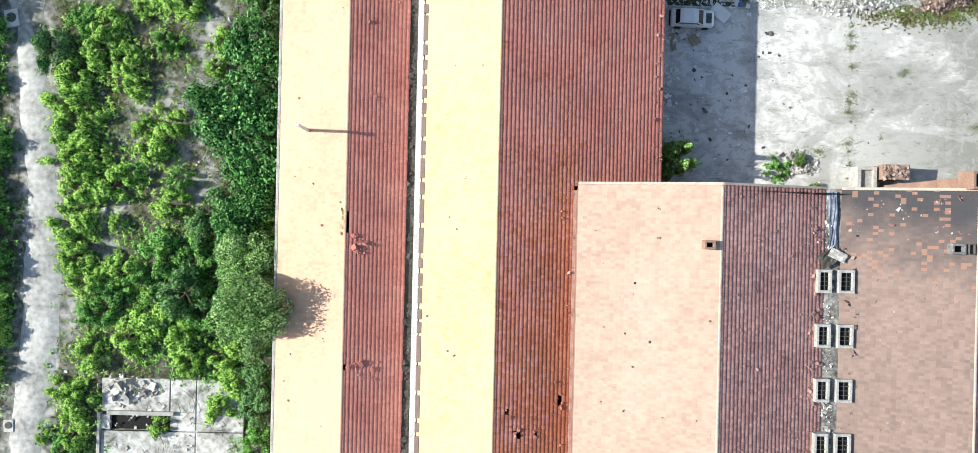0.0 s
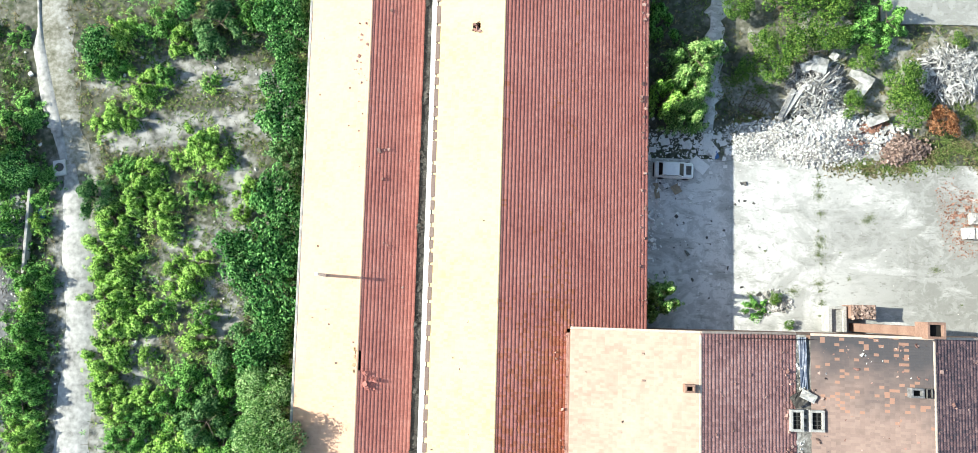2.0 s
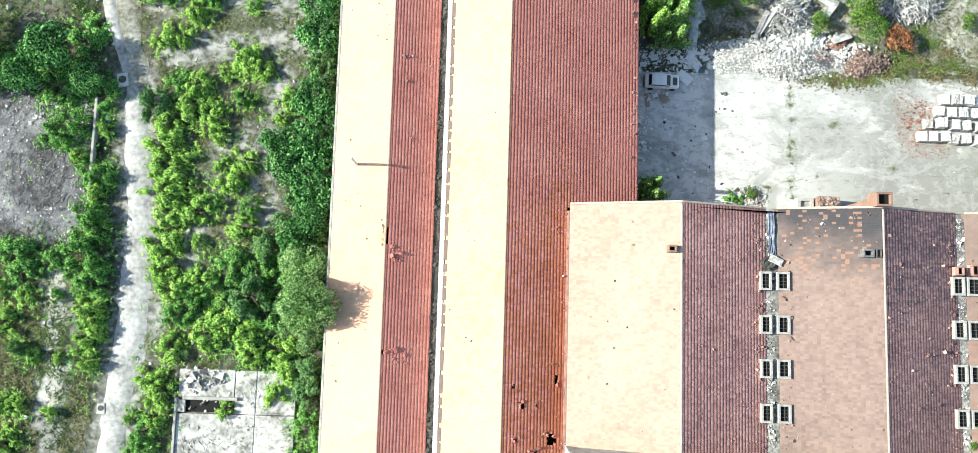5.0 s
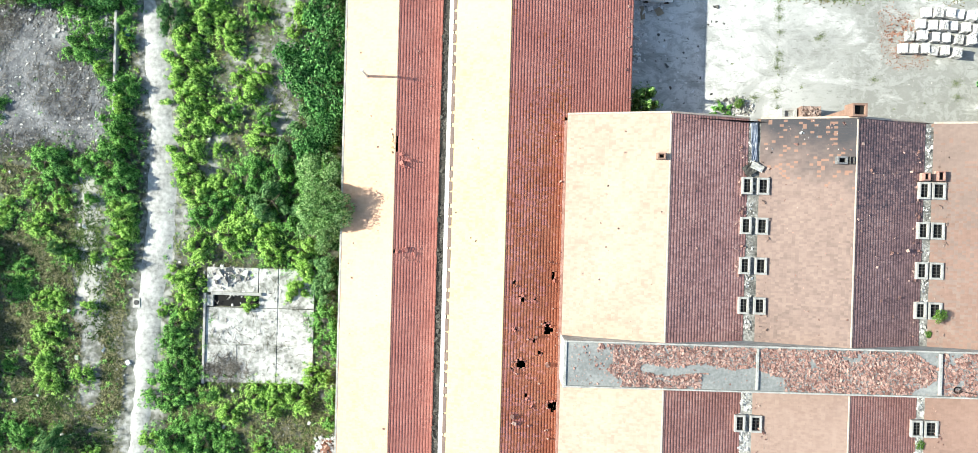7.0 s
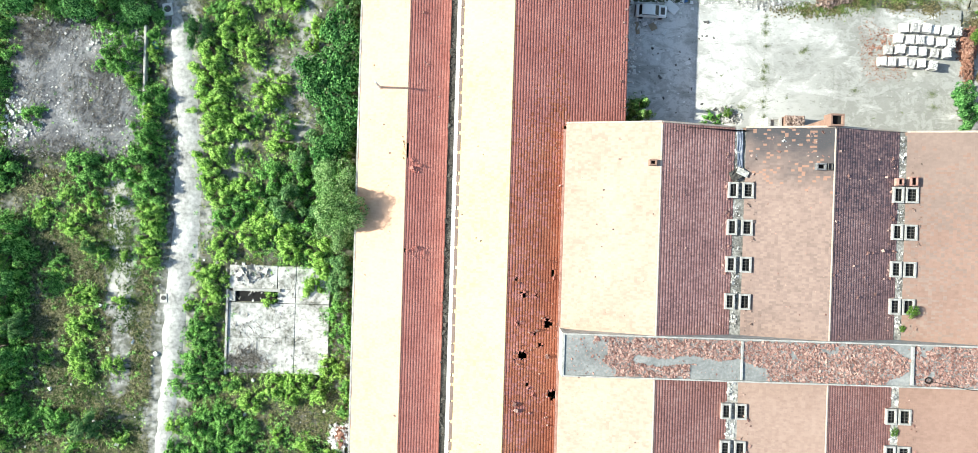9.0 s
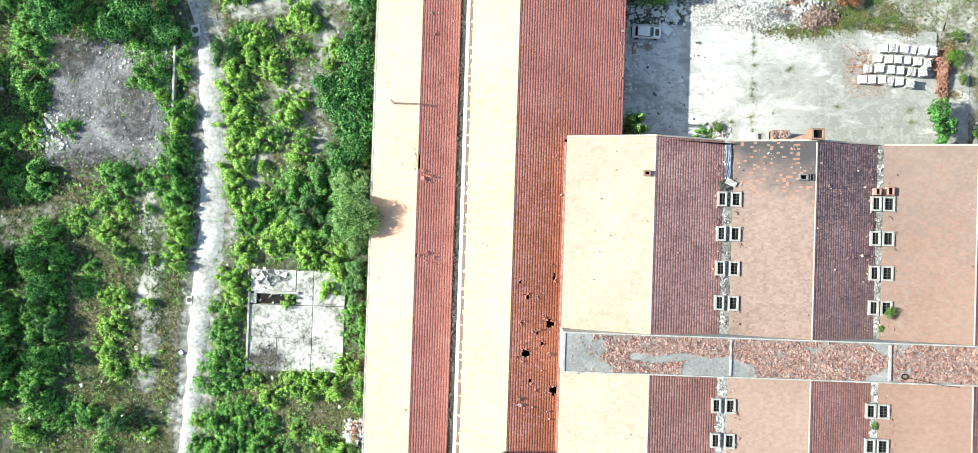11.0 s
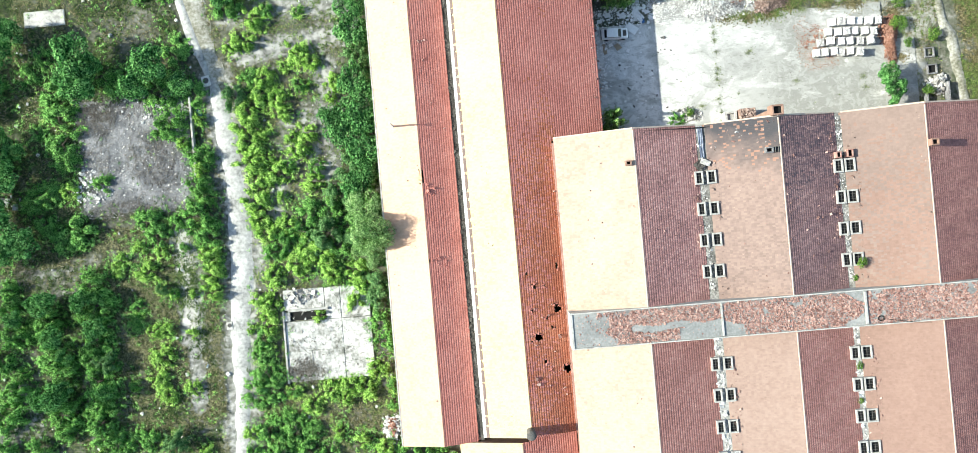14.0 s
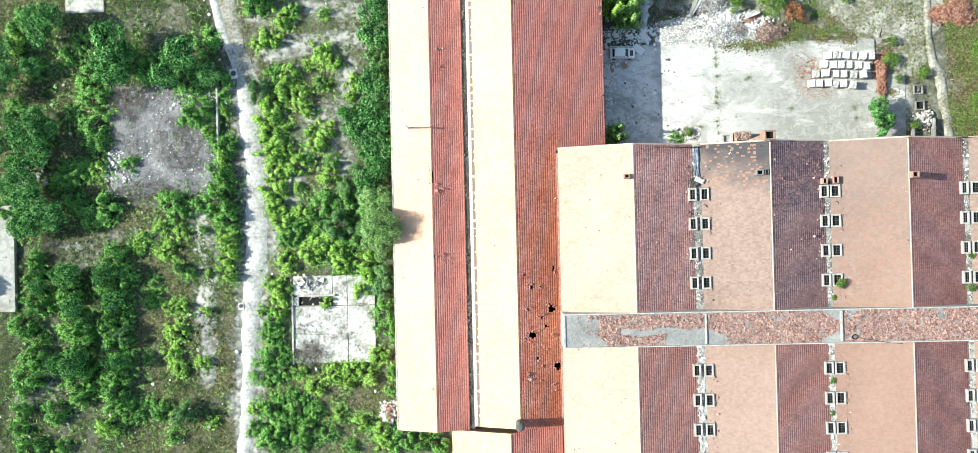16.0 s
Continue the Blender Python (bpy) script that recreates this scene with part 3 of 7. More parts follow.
# The pit's shade is a black plate on the ground.
local(part("pit", boxed(-32.2, -27.0, -18.45, -17.2, -0.19, -0.1), M_DARK, found, "black plate painting the shade of an open pit"), found)
local(part("kerb", boxed(-33.3, -33.02, -27.4, -17, -0.2, 0.35, bevel=0.03), M_WHITE, found, "low concrete kerb"), found)
far_slab = thing("concrete_platform", (-77, -10, 0), "grey concrete platform with a sharp edge", "platform")
local(part("slab", boxed(-84, -75.8, -18.5, -2.2, -0.3, 0.5, bevel=0.05), M_YARD_DUSTY, far_slab), far_slab)
tagged(part("concrete_plate", boxed(-67.5, -61.5, 27.2, 29.5, -0.2, 0.06, bevel=0.04), M_SLAB), "pale concrete plate in dry grass", "plate")
tagged(part("concrete_plate", boxed(-73.8, -71.6, -26.2, -24.4, -0.2, 0.06, bevel=0.04), M_SLAB), "pale concrete plate in dry grass", "plate")


# ---- rubble ground inside the ruined plot ----
def rubble_bed():
    verts, faces, n, m = [], [], 42, 42
    for j in range(m + 1):
        for i in range(n + 1):
            x, y = -62 + 18.2 * i / n, -1.8 + 18.4 * j / m
            e = min(i, j, n - i, m - j) / 4
            z = -0.35 + min(1, e) * 0.42 + noise.noise(Vector((x * 0.5, y * 0.5, 8))) * 0.12 + noise.noise(Vector((x * 1.7, y * 1.7, 5))) * 0.06
            verts.append((x, y, z))
    for j in range(m):
        for i in range(n):
            a = j * (n + 1) + i
            faces.append((a, a + 1, a + n + 2, a + n + 1))
    return tagged(new("rubble_ground", mesh_from("rubble_ground", verts, faces, M_RUBBLE)), "grey crushed rubble filling a ruined plot", "rubble", kind="structure")


rubble_bed()
tagged(part("low_wall", boxed(-44.15, -43.85, 3.6, 15.0, -0.3, 0.7, bevel=0.04), M_WHITE), "low concrete wall along the ruined plot", "wall", kind="structure")


# ---- factory hall: a narrow wing and the main aisle under two gabled tile roofs ----
SLOPE = 0.335
hall = thing("factory_hall", (0, 4, 0), "long brick factory hall under clay tile roofs, pale on sunlit slopes", "building")
HN, HS = 41.0, -35.4
RIDGE, EAVE_E, EAVE_W = (0.9, 10.0), (14.12, 10.0 - 13.22 * SLOPE), (-4.9, 10.0 - 5.8 * SLOPE)
WRIDGE, WEAVE_W, WEAVE_E = (-10.9, 7.4), (-16.6, 7.4 - 5.7 * SLOPE), (-6.3, 7.4 - 4.6 * SLOPE)


def under(p):
    return p[0], p[1] - 0.06


def gable(name, pts, y, parent, mat=M_BRICKWALL, thick=0.35):
    """A wall across the building: outline in x and z."""
    bm = bmesh.new()
    a = [bm.verts.new((x, y, z)) for x, z in pts]
    b = [bm.verts.new((x, y + thick, z)) for x, z in pts]
    bm.faces.new(a), bm.faces.new(b[::-1])
    for i in range(len(pts)):
        j = (i + 1) % len(pts)
        bm.faces.new((a[j], a[i], b[i], b[j]))
    bmesh.ops.triangulate(bm, faces=[f for f in bm.faces if len(f.verts) > 4])
    return local(part(name, bm, mat, parent), parent)


HOLES = ((5.72, -19.1, 0.5, 0.42), (5.6, -18.5, 0.3, 0.22), (2.95, -22.45, 0.42, 0.45), (2.6, -22.1, 0.2, 0.2), (4.93, -21.35, 0.25, 0.3), (6.44, -27.0, 0.48, 0.5), (6.1, -26.6, 0.25, 0.2), (4.31, -26.9, 0.2, 0.17), (3.54, -25.85, 0.2, 0.24), (2.83, -15.74, 0.24, 0.3), (4.28, -15.8, 0.2, 0.22), (6.1, -13.4, 0.15, 0.5), (2.05, -14.0, 0.17, 0.17), (2.15, -18.9, 0.17, 0.14), (2.08, -22.95, 0.24, 0.15), (4.17, -20.06, 0.17, 0.22))


def hall_hole(x, y):
    gone = np.zeros(len(x), bool)
    for hx, hy, rx, ry in HOLES:
        gone |= ((x - hx) / rx) ** 2 + ((y - hy) / ry) ** 2 + wobble(x * 6, y * 6) * 0.5 < 1
    return gone


def around_holes(g):
    """A place on the rim of one of the roof's holes."""
    hx, hy, rx, ry = HOLES[g.integers(len(HOLES))]
    a = g.uniform(0, 6.28)
    x, y = hx + math.cos(a) * rx * g.uniform(0.8, 1.25), hy + math.sin(a) * ry * g.uniform(0.8, 1.25)
    return x, y, RIDGE[1] + (EAVE_E[1] - RIDGE[1]) * (x - RIDGE[0]) / (EAVE_E[0] - RIDGE[0]) + 0.03


def new_patch(x, y):
    """Where newer orange tiles replaced the old ones: along the shed wall."""
    south = np.clip((3 - y) / 14, 0, 1)
    f = (np.clip((x - 1) / 5.5, 0, 1) * 0.65 + 0.4 * south) * np.clip((10 - y) / 9, 0, 1) + wobble(x, y) * 0.1
    return (rnd(x, y) < np.clip(f, 0, 1)) & (x < 7.4)


beside_shed = lambda x, y: (x > 7.0) & (y < 3.3)
# Sunlight on red tiles is put into the west slopes' paler colour.
tile_field("roof_tiles", RIDGE, EAVE_W, HS, HN, T_BUFF, hall, rng, lip=0.012, label="buff clay tiles with sunlight in their colour", skip=lambda x, y: (np.abs(x + 1.5) < 0.22) & (np.abs(y - 29) < 0.3))
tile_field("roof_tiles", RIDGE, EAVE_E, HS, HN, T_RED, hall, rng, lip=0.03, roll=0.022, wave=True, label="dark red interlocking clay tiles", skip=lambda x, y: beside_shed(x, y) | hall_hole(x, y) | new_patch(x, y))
tile_field("roof_tiles", RIDGE, EAVE_E, HS, HN, T_ORANGE, hall, rng, lip=0.03, roll=0.022, wave=True, label="newer orange clay tiles", skip=lambda x, y: beside_shed(x, y) | hall_hole(x, y), only=new_patch)
tile_field("roof_tiles", WRIDGE, WEAVE_W, HS - 0.9, HN, T_ROSE, hall, rng, lip=0.012, label="buff clay tiles with sunlight in their colour")
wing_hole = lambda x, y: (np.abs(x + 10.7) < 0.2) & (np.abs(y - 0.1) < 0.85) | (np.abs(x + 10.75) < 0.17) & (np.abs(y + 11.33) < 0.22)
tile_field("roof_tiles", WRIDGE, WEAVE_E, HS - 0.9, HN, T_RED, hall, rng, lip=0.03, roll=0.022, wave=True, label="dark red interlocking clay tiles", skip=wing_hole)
for o in [c for c in hall.children]:
    local(o, hall)
local(ridge_caps(RIDGE[0], RIDGE[1] + 0.05, HS, HN, T_BUFF, hall), hall)
local(ridge_caps(WRIDGE[0], WRIDGE[1] + 0.05, HS - 0.9, HN, T_ROSE, hall), hall)
local(part("wall", boxed(-16.4, -16.05, HS - 0.8, HN, -0.3, WEAVE_W[1] - 0.1), M_BRICKWALL, hall), hall)
local(part("wall", boxed(13.6, 13.95, 3.4, HN, -0.3, EAVE_E[1] - 0.1), M_BRICKWALL, hall), hall)
local(part("wall", boxed(-5.5, -4.98, HS, HN, -0.3, 7.8, bevel=0.02), M_LIME, hall, "whitewashed wall head between the two roofs"), hall)
local(part("flashing", boxed(6.8, 7.13, HS, 2.9, 7.75, 8.07, bevel=0.05), M_BROKEN_TILE, hall, "crumbling mortar fillet along the shed wall"), hall)
# Gutter bed and its debris share one near-black colour.
local(part("valley_gutter", boxed(-6.45, -5.51, HS - 0.8, HN, 5.5, 5.7), M_GUTTER, hall, "near-black valley gutter"), hall)
local(part("eave_gutter", boxed(-16.86, -16.62, HS - 0.9, HN, WEAVE_W[1] - 0.14, WEAVE_W[1] - 0.02, bevel=0.03), M_WHITE, hall, "pale dented eave gutter"), hall)
gable("gable_wall", [(-5.1, -0.3), (13.8, -0.3), (13.8, EAVE_E[1] - 0.1), (0.9, 9.9), (-5.1, EAVE_W[1] - 0.12)], HS + 0.05, hall)
gable("gable_wall", [(-16.4, -0.3), (-5.8, -0.3), (-5.8, 5.6), WEAVE_E, (-10.9, 7.3), (-16.4, WEAVE_W[1] - 0.1)], HS - 0.75, hall)
gable("gable_wall", [(-16.4, -0.3), (13.9, -0.3), (13.9, 5.4), (0.9, 9.9), (-5.1, 7.8), (-6.2, 5.7), (-10.9, 7.3), (-16.4, 5.3)], HN - 0.5, hall)
# eave course broken into lengths, along the main aisle's west edge
y = HS
k = 0
while y < HN - 3:
    n = random.choice((0.7, 0.9, 1.2, 1.5, 1.9)) * random.uniform(0.9, 1.1)
    local(part("eave_tiles", boxed(-5.06, -4.7, y, y + n, 7.78, 8.16, bevel=0.02), M_EAVE, hall), hall)
    y += n + random.uniform(0.14, 0.42)

# ---- lower hall to the south ----
low = thing("lower_hall", (0, -45, 0), "lower brick hall adjoining the factory under a gabled tile roof", "building")
LR, LW, LE = (-0.4, 8.3), (-8.9, 8.3 - 8.5 * SLOPE), (7.0, 8.3 - 7.4 * SLOPE)
tile_field("roof_tiles", LR, LW, -51, -36.4, T_BUFF, low, rng, lip=0.012, label="buff clay tiles with sunlight in their colour")
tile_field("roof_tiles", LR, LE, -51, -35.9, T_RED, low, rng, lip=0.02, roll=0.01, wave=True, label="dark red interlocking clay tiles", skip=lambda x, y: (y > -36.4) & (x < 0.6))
for o in [c for c in low.children]:
    local(o, low)
local(ridge_caps(LR[0], LR[1] + 0.05, -51, -36.4, T_PINK, low), low)
local(part("wall", boxed(-8.7, -8.35, -51, -36.5, -0.3, LW[1] - 0.1), M_BRICKWALL, low), low)
gable("gable_wall", [(-8.7, -0.3), (7, -0.3), (7, LE[1] - 0.1), (-0.4, 8.2), (-8.7, LW[1] - 0.1)], -36.75, low)
gable("gable_wall", [(-8.7, -0.3), (7, -0.3), (7, LE[1] - 0.1), (-0.4, 8.2), (-8.7, LW[1] - 0.1)], -51, low)

# ---- drying sheds: bays side by side, cut by a flat-roofed corridor ----
sheds = thing("shed_range", (35, -15, 0), "range of gabled brick sheds with weathered clay tile roofs", "building")
RIDGES, VALLEYS = (16.85, 35.1, 53.3, 71.6), (25.6, 43.45, 62.2)
Z_RIDGE, Z_VALLEY = 13.2, 10.35
FOOT = (0.9, 0.5, 0.5)
NORTH = (-19.32, 3.4)
SOUTH = (-51.0, -23.86)
slopes = []
near_tiles = lambda x, y: (y > 0.75) & (x > 28.0) & (x < 34.6)
for b, rx in enumerate(RIDGES):
    west = (7.0, 13.2 - 9.8 * 0.347) if b == 0 else (VALLEYS[b - 1] + FOOT[b - 1], Z_VALLEY + 0.12)
    east = (VALLEYS[b] - 0.22, Z_VALLEY - 0.05) if b < 3 else (80.0, Z_VALLEY)
    slopes.append((west, (rx, Z_RIDGE), east))


def smoky(x, y):
    """Smoke on the second bay's east slope, fading southwards."""
    return rnd(x + 5.1, y + 2.3) < np.clip((y + 9 + wobble(x * 0.6, y * 0.6) * 2.5) / 6, 0, 1)


def greyed(x, y):
    """Tiles gone grey with lichen, thicker towards the north."""
    return rnd(x + 3.7, y + 1.9) < np.clip(0.62 + (y + 8) * 0.04 + wobble(x * 0.5, y * 0.5) * 0.35, 0.0, 0.95)


for b, (west, top, east) in enumerate(slopes):
    for s, (y0, y1) in enumerate((NORTH, SOUTH)):
        # West slopes get tones paled for sunlight; east slopes keep the darker tile.
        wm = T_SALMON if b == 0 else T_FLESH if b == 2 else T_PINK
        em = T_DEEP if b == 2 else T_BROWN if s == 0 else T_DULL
        if b == 1 and s == 0:
            tile_field("roof_tiles", top, west, y0, y1, T_SMOKED, sheds, rng, lip=0.012, skip=near_tiles, label="sunlit-toned pink clay tiles, smoke-stained towards the gable")
        else:
            tile_field("roof_tiles", top, west, y0, y1, wm, sheds, rng, lip=0.012, skip=lambda x, y, b=b, s=s: greyed(x, y) if b > 1 and not s else x > 1e6, label="clay tiles paled for the sunlight on them")
        if b > 1 and s == 0:
            tile_field("roof_tiles", top, west, y0, y1, T_GREYPINK, sheds, rng, lip=0.012, only=greyed, label="lichen-greyed clay tiles")
        if b == 1 and s == 0:
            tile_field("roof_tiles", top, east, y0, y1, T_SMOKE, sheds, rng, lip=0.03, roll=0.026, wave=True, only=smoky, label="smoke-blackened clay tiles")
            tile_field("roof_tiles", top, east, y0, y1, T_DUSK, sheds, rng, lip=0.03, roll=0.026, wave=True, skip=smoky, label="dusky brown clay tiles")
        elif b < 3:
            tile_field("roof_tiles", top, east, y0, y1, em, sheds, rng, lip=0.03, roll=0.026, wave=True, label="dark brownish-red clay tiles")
for o in [c for c in sheds.children]:
    local(o, sheds)
for b, rx in enumerate(RIDGES[:3]):
    for y0, y1 in (NORTH, SOUTH):
        local(ridge_caps(rx, Z_RIDGE + 0.05, y0, y1, T_RIDGE, sheds), sheds)
for v in VALLEYS:
    for y0, y1 in (NORTH, SOUTH):
        local(part("valley_gutter", boxed(v - 0.4, v + 1.0, y0, y1 - 0.1, Z_VALLEY - 0.25, Z_VALLEY - 0.04, bevel=0.02), M_VALLEY if y1 > 0 else M_WHITE, sheds, "dirty whitewashed valley gutter"), sheds)
outline = [(7.15, -0.3), (78, -0.3), (78, 10.9)]
for b in (3, 2, 1, 0):
    west, top, east = slopes[b]
    if b < 3:
        outline.append((east[0], east[1] - 0.12))
    outline += [(top[0], top[1] - 0.12), (west[0] + (0.15 if b == 0 else 0), west[1] - 0.12)]
gable("gable_wall", outline, 2.95, sheds)
gable("gable_wall", outline, -51, sheds)
local(part("wall", boxed(7.1, 7.4, -51, 2.95, -0.3, 9.6), M_BRICKWALL, sheds), sheds)


def verge(a, b, y0, y1, name="verge"):
    """Mortared edge of a roof slope between two (x, z) points."""
    d = Vector((b[0] - a[0], 0, b[1] - a[1]))
    o = part(name, boxed(0, d.length, y0, y1, 0.0, 0.09, bevel=0.02), T_RIDGE, sheds)
    o.matrix_basis = Matrix.Translation(Vector((a[0], 0, a[1])) - Vector(sheds.location)) @ Matrix.Rotation(-math.atan2(d.z, d.x), 4, "Y")
    return o


for west, top, east in slopes:
    verge(west, top, 3.25, 3.46)
    verge(top, east, 3.27, 3.46)


def skylight(x0, x1, y0, y1, open_pane=False):
    """A concrete kerb and bars over a black plate that paints the opening's shade."""
    e = thing("skylight", ((x0 + x1) / 2, (y0 + y1) / 2, Z_VALLEY), "", "")
    for k in ("label", "category"):
        if k in e:
            del e[k]
    w, d, t = (x1 - x0) / 2, (y1 - y0) / 2, 0.2
    zt = 0.7
    for a in ((-w, w, -d, -d + t), (-w, w, d - t, d), (-w, -w + t, -d + t, d - t), (w - t, w, -d + t, d - t)):
        part("kerb", boxed(*a, -0.15, zt + random.uniform(-0.01, 0.01), bevel=0.02), M_WHITE, e)
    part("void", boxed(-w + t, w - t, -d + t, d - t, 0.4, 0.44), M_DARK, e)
    for i in range(3):
        yb = -d + t + (2 * d - 2 * t) * (i + 1) / 4
        part("bar", boxed(-w + t, w - t, yb - 0.022, yb + 0.022, zt - 0.2, zt - 0.15), M_STACK, e)
    part("bar", boxed(-0.02, 0.02, -d + t, d - t, zt - 0.14, zt - 0.1), M_STACK, e)
    return e


sky_rows = [-2.72 - 4.03 * i for i in range(4)] + [-26.75 - 4.05 * i for i in range(6)]
BOXES = (((-0.96, 0.1), (0.58, 1.78)), ((-1.05, 0.1), (0.3, 1.66)), ((-0.96, 0.06), (0.4, 1.7)))
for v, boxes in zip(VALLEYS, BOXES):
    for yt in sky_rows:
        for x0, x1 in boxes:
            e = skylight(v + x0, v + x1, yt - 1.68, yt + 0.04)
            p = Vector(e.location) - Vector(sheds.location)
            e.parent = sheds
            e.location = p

# ---- flat-roofed corridor across the sheds ----
corridor = thing("corridor_roof", (35, -21.6, 13.4), "flat grey corridor roof with white parapets across the sheds", "roof")
for n, d, m, l in (("roof_deck", (7.2, 80, -23.73, -19.47, 13.0, 13.35), M_GREYROOF, "grey bitumen deck"), ("parapet", (7.0, 80, -19.46, -19.3, 9.0, 13.5), M_WHITE, ""), ("parapet", (7.0, 80, -23.9, -23.74, 9.0, 13.5), M_WHITE, ""), ("parapet", (6.95, 7.25, -23.95, -19.25, 9.0, 13.46), M_WHITE, ""),
                   ("cross_wall", (25.82, 26.05, -23.62, -19.57, 13.3, 13.52), M_WHITE, ""), ("cross_wall", (43.65, 43.93, -23.62, -19.57, 13.3, 13.56), M_WHITE, ""), ("cross_wall", (61.75, 62.03, -23.62, -19.57, 13.3, 13.56), M_WHITE, "")):
    local(part(n, boxed(*d, bevel=0.02), m, corridor, l), corridor)
local(part("wall", boxed(7.2, 80, -23.6, -19.6, -0.3, 12.9), M_BRICKWALL, corridor), corridor)


# ---- plants ----
def crown_clusters(r, h, seed, mat, n, leaf=0.42, droop=0.5, width=0.1):
    """Rosettes of long leaflets on a lumpy dome: sumac-like shrubs."""
    g = np.random.default_rng(seed)
    lumps = []
    for k in range(14):
        t, q = g.uniform(0, 6.28), math.sqrt(g.uniform(0.02, 1)) * 0.88
        lumps.append((math.cos(t) * q * r, math.sin(t) * q * r, g.uniform(0.13, 0.33) * r, g.uniform(0.5, 1.0) * (1 - 0.35 * q)))
    verts, faces = [], []
    for i in range(n):
        lx, ly, lr, lh = lumps[g.integers(len(lumps))]
        a, q = g.uniform(0, 2 * math.pi), math.sqrt(g.uniform(0, 1))
        stray = g.uniform() < 0.22
        px, py = lx + math.cos(a) * q * lr, ly + math.sin(a) * q * lr
        pz = h * lh * (0.35 + 0.65 * math.sqrt(max(0.0, 1 - q * q * 0.92))) * g.uniform(0.62, 1.04)
        if stray:
            px, py, pz = px * g.uniform(1.1, 1.6), py * g.uniform(1.1, 1.6), pz * g.uniform(0.3, 0.75)
        k0, spin = g.integers(6, 9), g.uniform(0, 6.28)
        size = leaf * g.uniform(0.7, 1.25)
        tilt = Vector((g.normal(0, 0.25) + math.cos(a) * q * 0.5, g.normal(0, 0.25) + math.sin(a) * q * 0.5, 1)).normalized()
        side = tilt.orthogonal().normalized()
        fwd = tilt.cross(side)
        for k in range(k0):
            t = spin + 2 * math.pi * k / k0 + g.uniform(-0.25, 0.25)
            d = side * math.cos(t) + fwd * math.sin(t)
            n2 = tilt.cross(d)
            c = Vector((px, py, pz))
            mid = c + d * size * 0.55 + tilt * size * 0.14
            end = c + d * size - tilt * size * droop * g.uniform(0.3, 0.8)
            w = width * g.uniform(0.8, 1.3)
            b = len(verts)
            verts += [tuple(c), tuple(mid + n2 * w), tuple(mid - n2 * w), tuple(end)]
            faces += [(b, b + 1, b + 3, b + 2)]
    return mesh_from("crown", verts, faces, mat)


def crown_leaves(r, h, seed, mat, n, leaf=0.2):
    """Broad leaves on many small clumps: dense fig- and bramble-like crowns."""
    g = np.random.default_rng(seed)
    nl = 26
    lumps = []
    for i in range(nl):
        a, q = g.uniform(0, 6.28), math.sqrt(g.uniform(0, 1)) * 0.82
        lumps.append((math.cos(a) * q * r, math.sin(a) * q * r, h * (0.42 + 0.5 * math.sqrt(1 - q * q)) * g.uniform(0.8, 1.08), r * g.uniform(0.2, 0.36)))
    verts, faces = [], []
    for i in range(n):
        lx, ly, lz, lr = lumps[g.integers(nl)]
        d = g.normal(0, 1, 3)
        d[2] = abs(d[2]) * 0.9 - 0.25
        d /= np.linalg.norm(d) + 1e-6
        c = np.array((lx, ly, lz)) + d * lr * g.uniform(0.75, 1.05)
        nrm = Vector(d + g.normal(0, 0.45, 3) + np.array((0, 0, 0.35))).normalized()
        s = nrm.orthogonal().normalized()
        s.rotate(Matrix.Rotation(g.uniform(0, 6.28), 3, nrm))
        f = nrm.cross(s)
        k = leaf * g.uniform(0.65, 1.35)
        c = Vector(c)
        b = len(verts)
        verts += [tuple(c - s * k), tuple(c + f * k * 0.6 - nrm * 0.02), tuple(c + s * k), tuple(c - f * k * 0.6 - nrm * 0.02)]
        faces += [(b, b + 1, b + 2, b + 3)]
    return mesh_from("crown", verts, faces, mat)


def bark_mesh(name, a, b, r0, r1, seg):
    bm = bmesh.new()
    tube(bm, a, b, r0, r1, seg)
    me = bpy.data.meshes.new(name)
    bm.to_mesh(me)
    bm.free()
    me.materials.append(M_BARK)
    return me


def stem(r, h, seed, parent, limbs):
    """A tapered trunk and the limbs that carry the crown."""
    g = random.Random(seed)
    top = Vector((g.uniform(-0.1, 0.1) * r, g.uniform(-0.1, 0.1) * r, h * 0.5))
    part("trunk", bark_mesh("trunk", (0, 0, -0.3), top, 0.05 + 0.03 * h, 0.03 + 0.015 * h, 7), None, parent)
    for i in range(limbs):
        a = i * 6.28 / limbs + g.uniform(-0.3, 0.3)
        s = top * g.uniform(0.45, 0.95)
        e = Vector((math.cos(a) * r * 0.6, math.sin(a) * r * 0.6, h * g.uniform(0.6, 0.8)))
        part("limb", bark_mesh("limb", s, e, 0.02 + 0.012 * h, 0.015, 5), None, parent)


KINDS = {"Y": ("yellow-green sumac-like shrub with long drooping leaflets", "shrub"), "G": ("bushy green self-sown sapling with narrow leaves", "sapling"), "D": ("dense dark green broad-leaved tree", "tree"), "B": ("blue-green young tree with feathery leaves", "tree"), "P": ("pale green self-sown tree with feathery leaves", "tree"), "V": ("low bright green bramble thicket", "bramble"), "T": ("tall grey-green tree leaning over the hall's eave", "tree"), "R": ("withered shrub with rust-brown leaves", "shrub")}
proto = {}


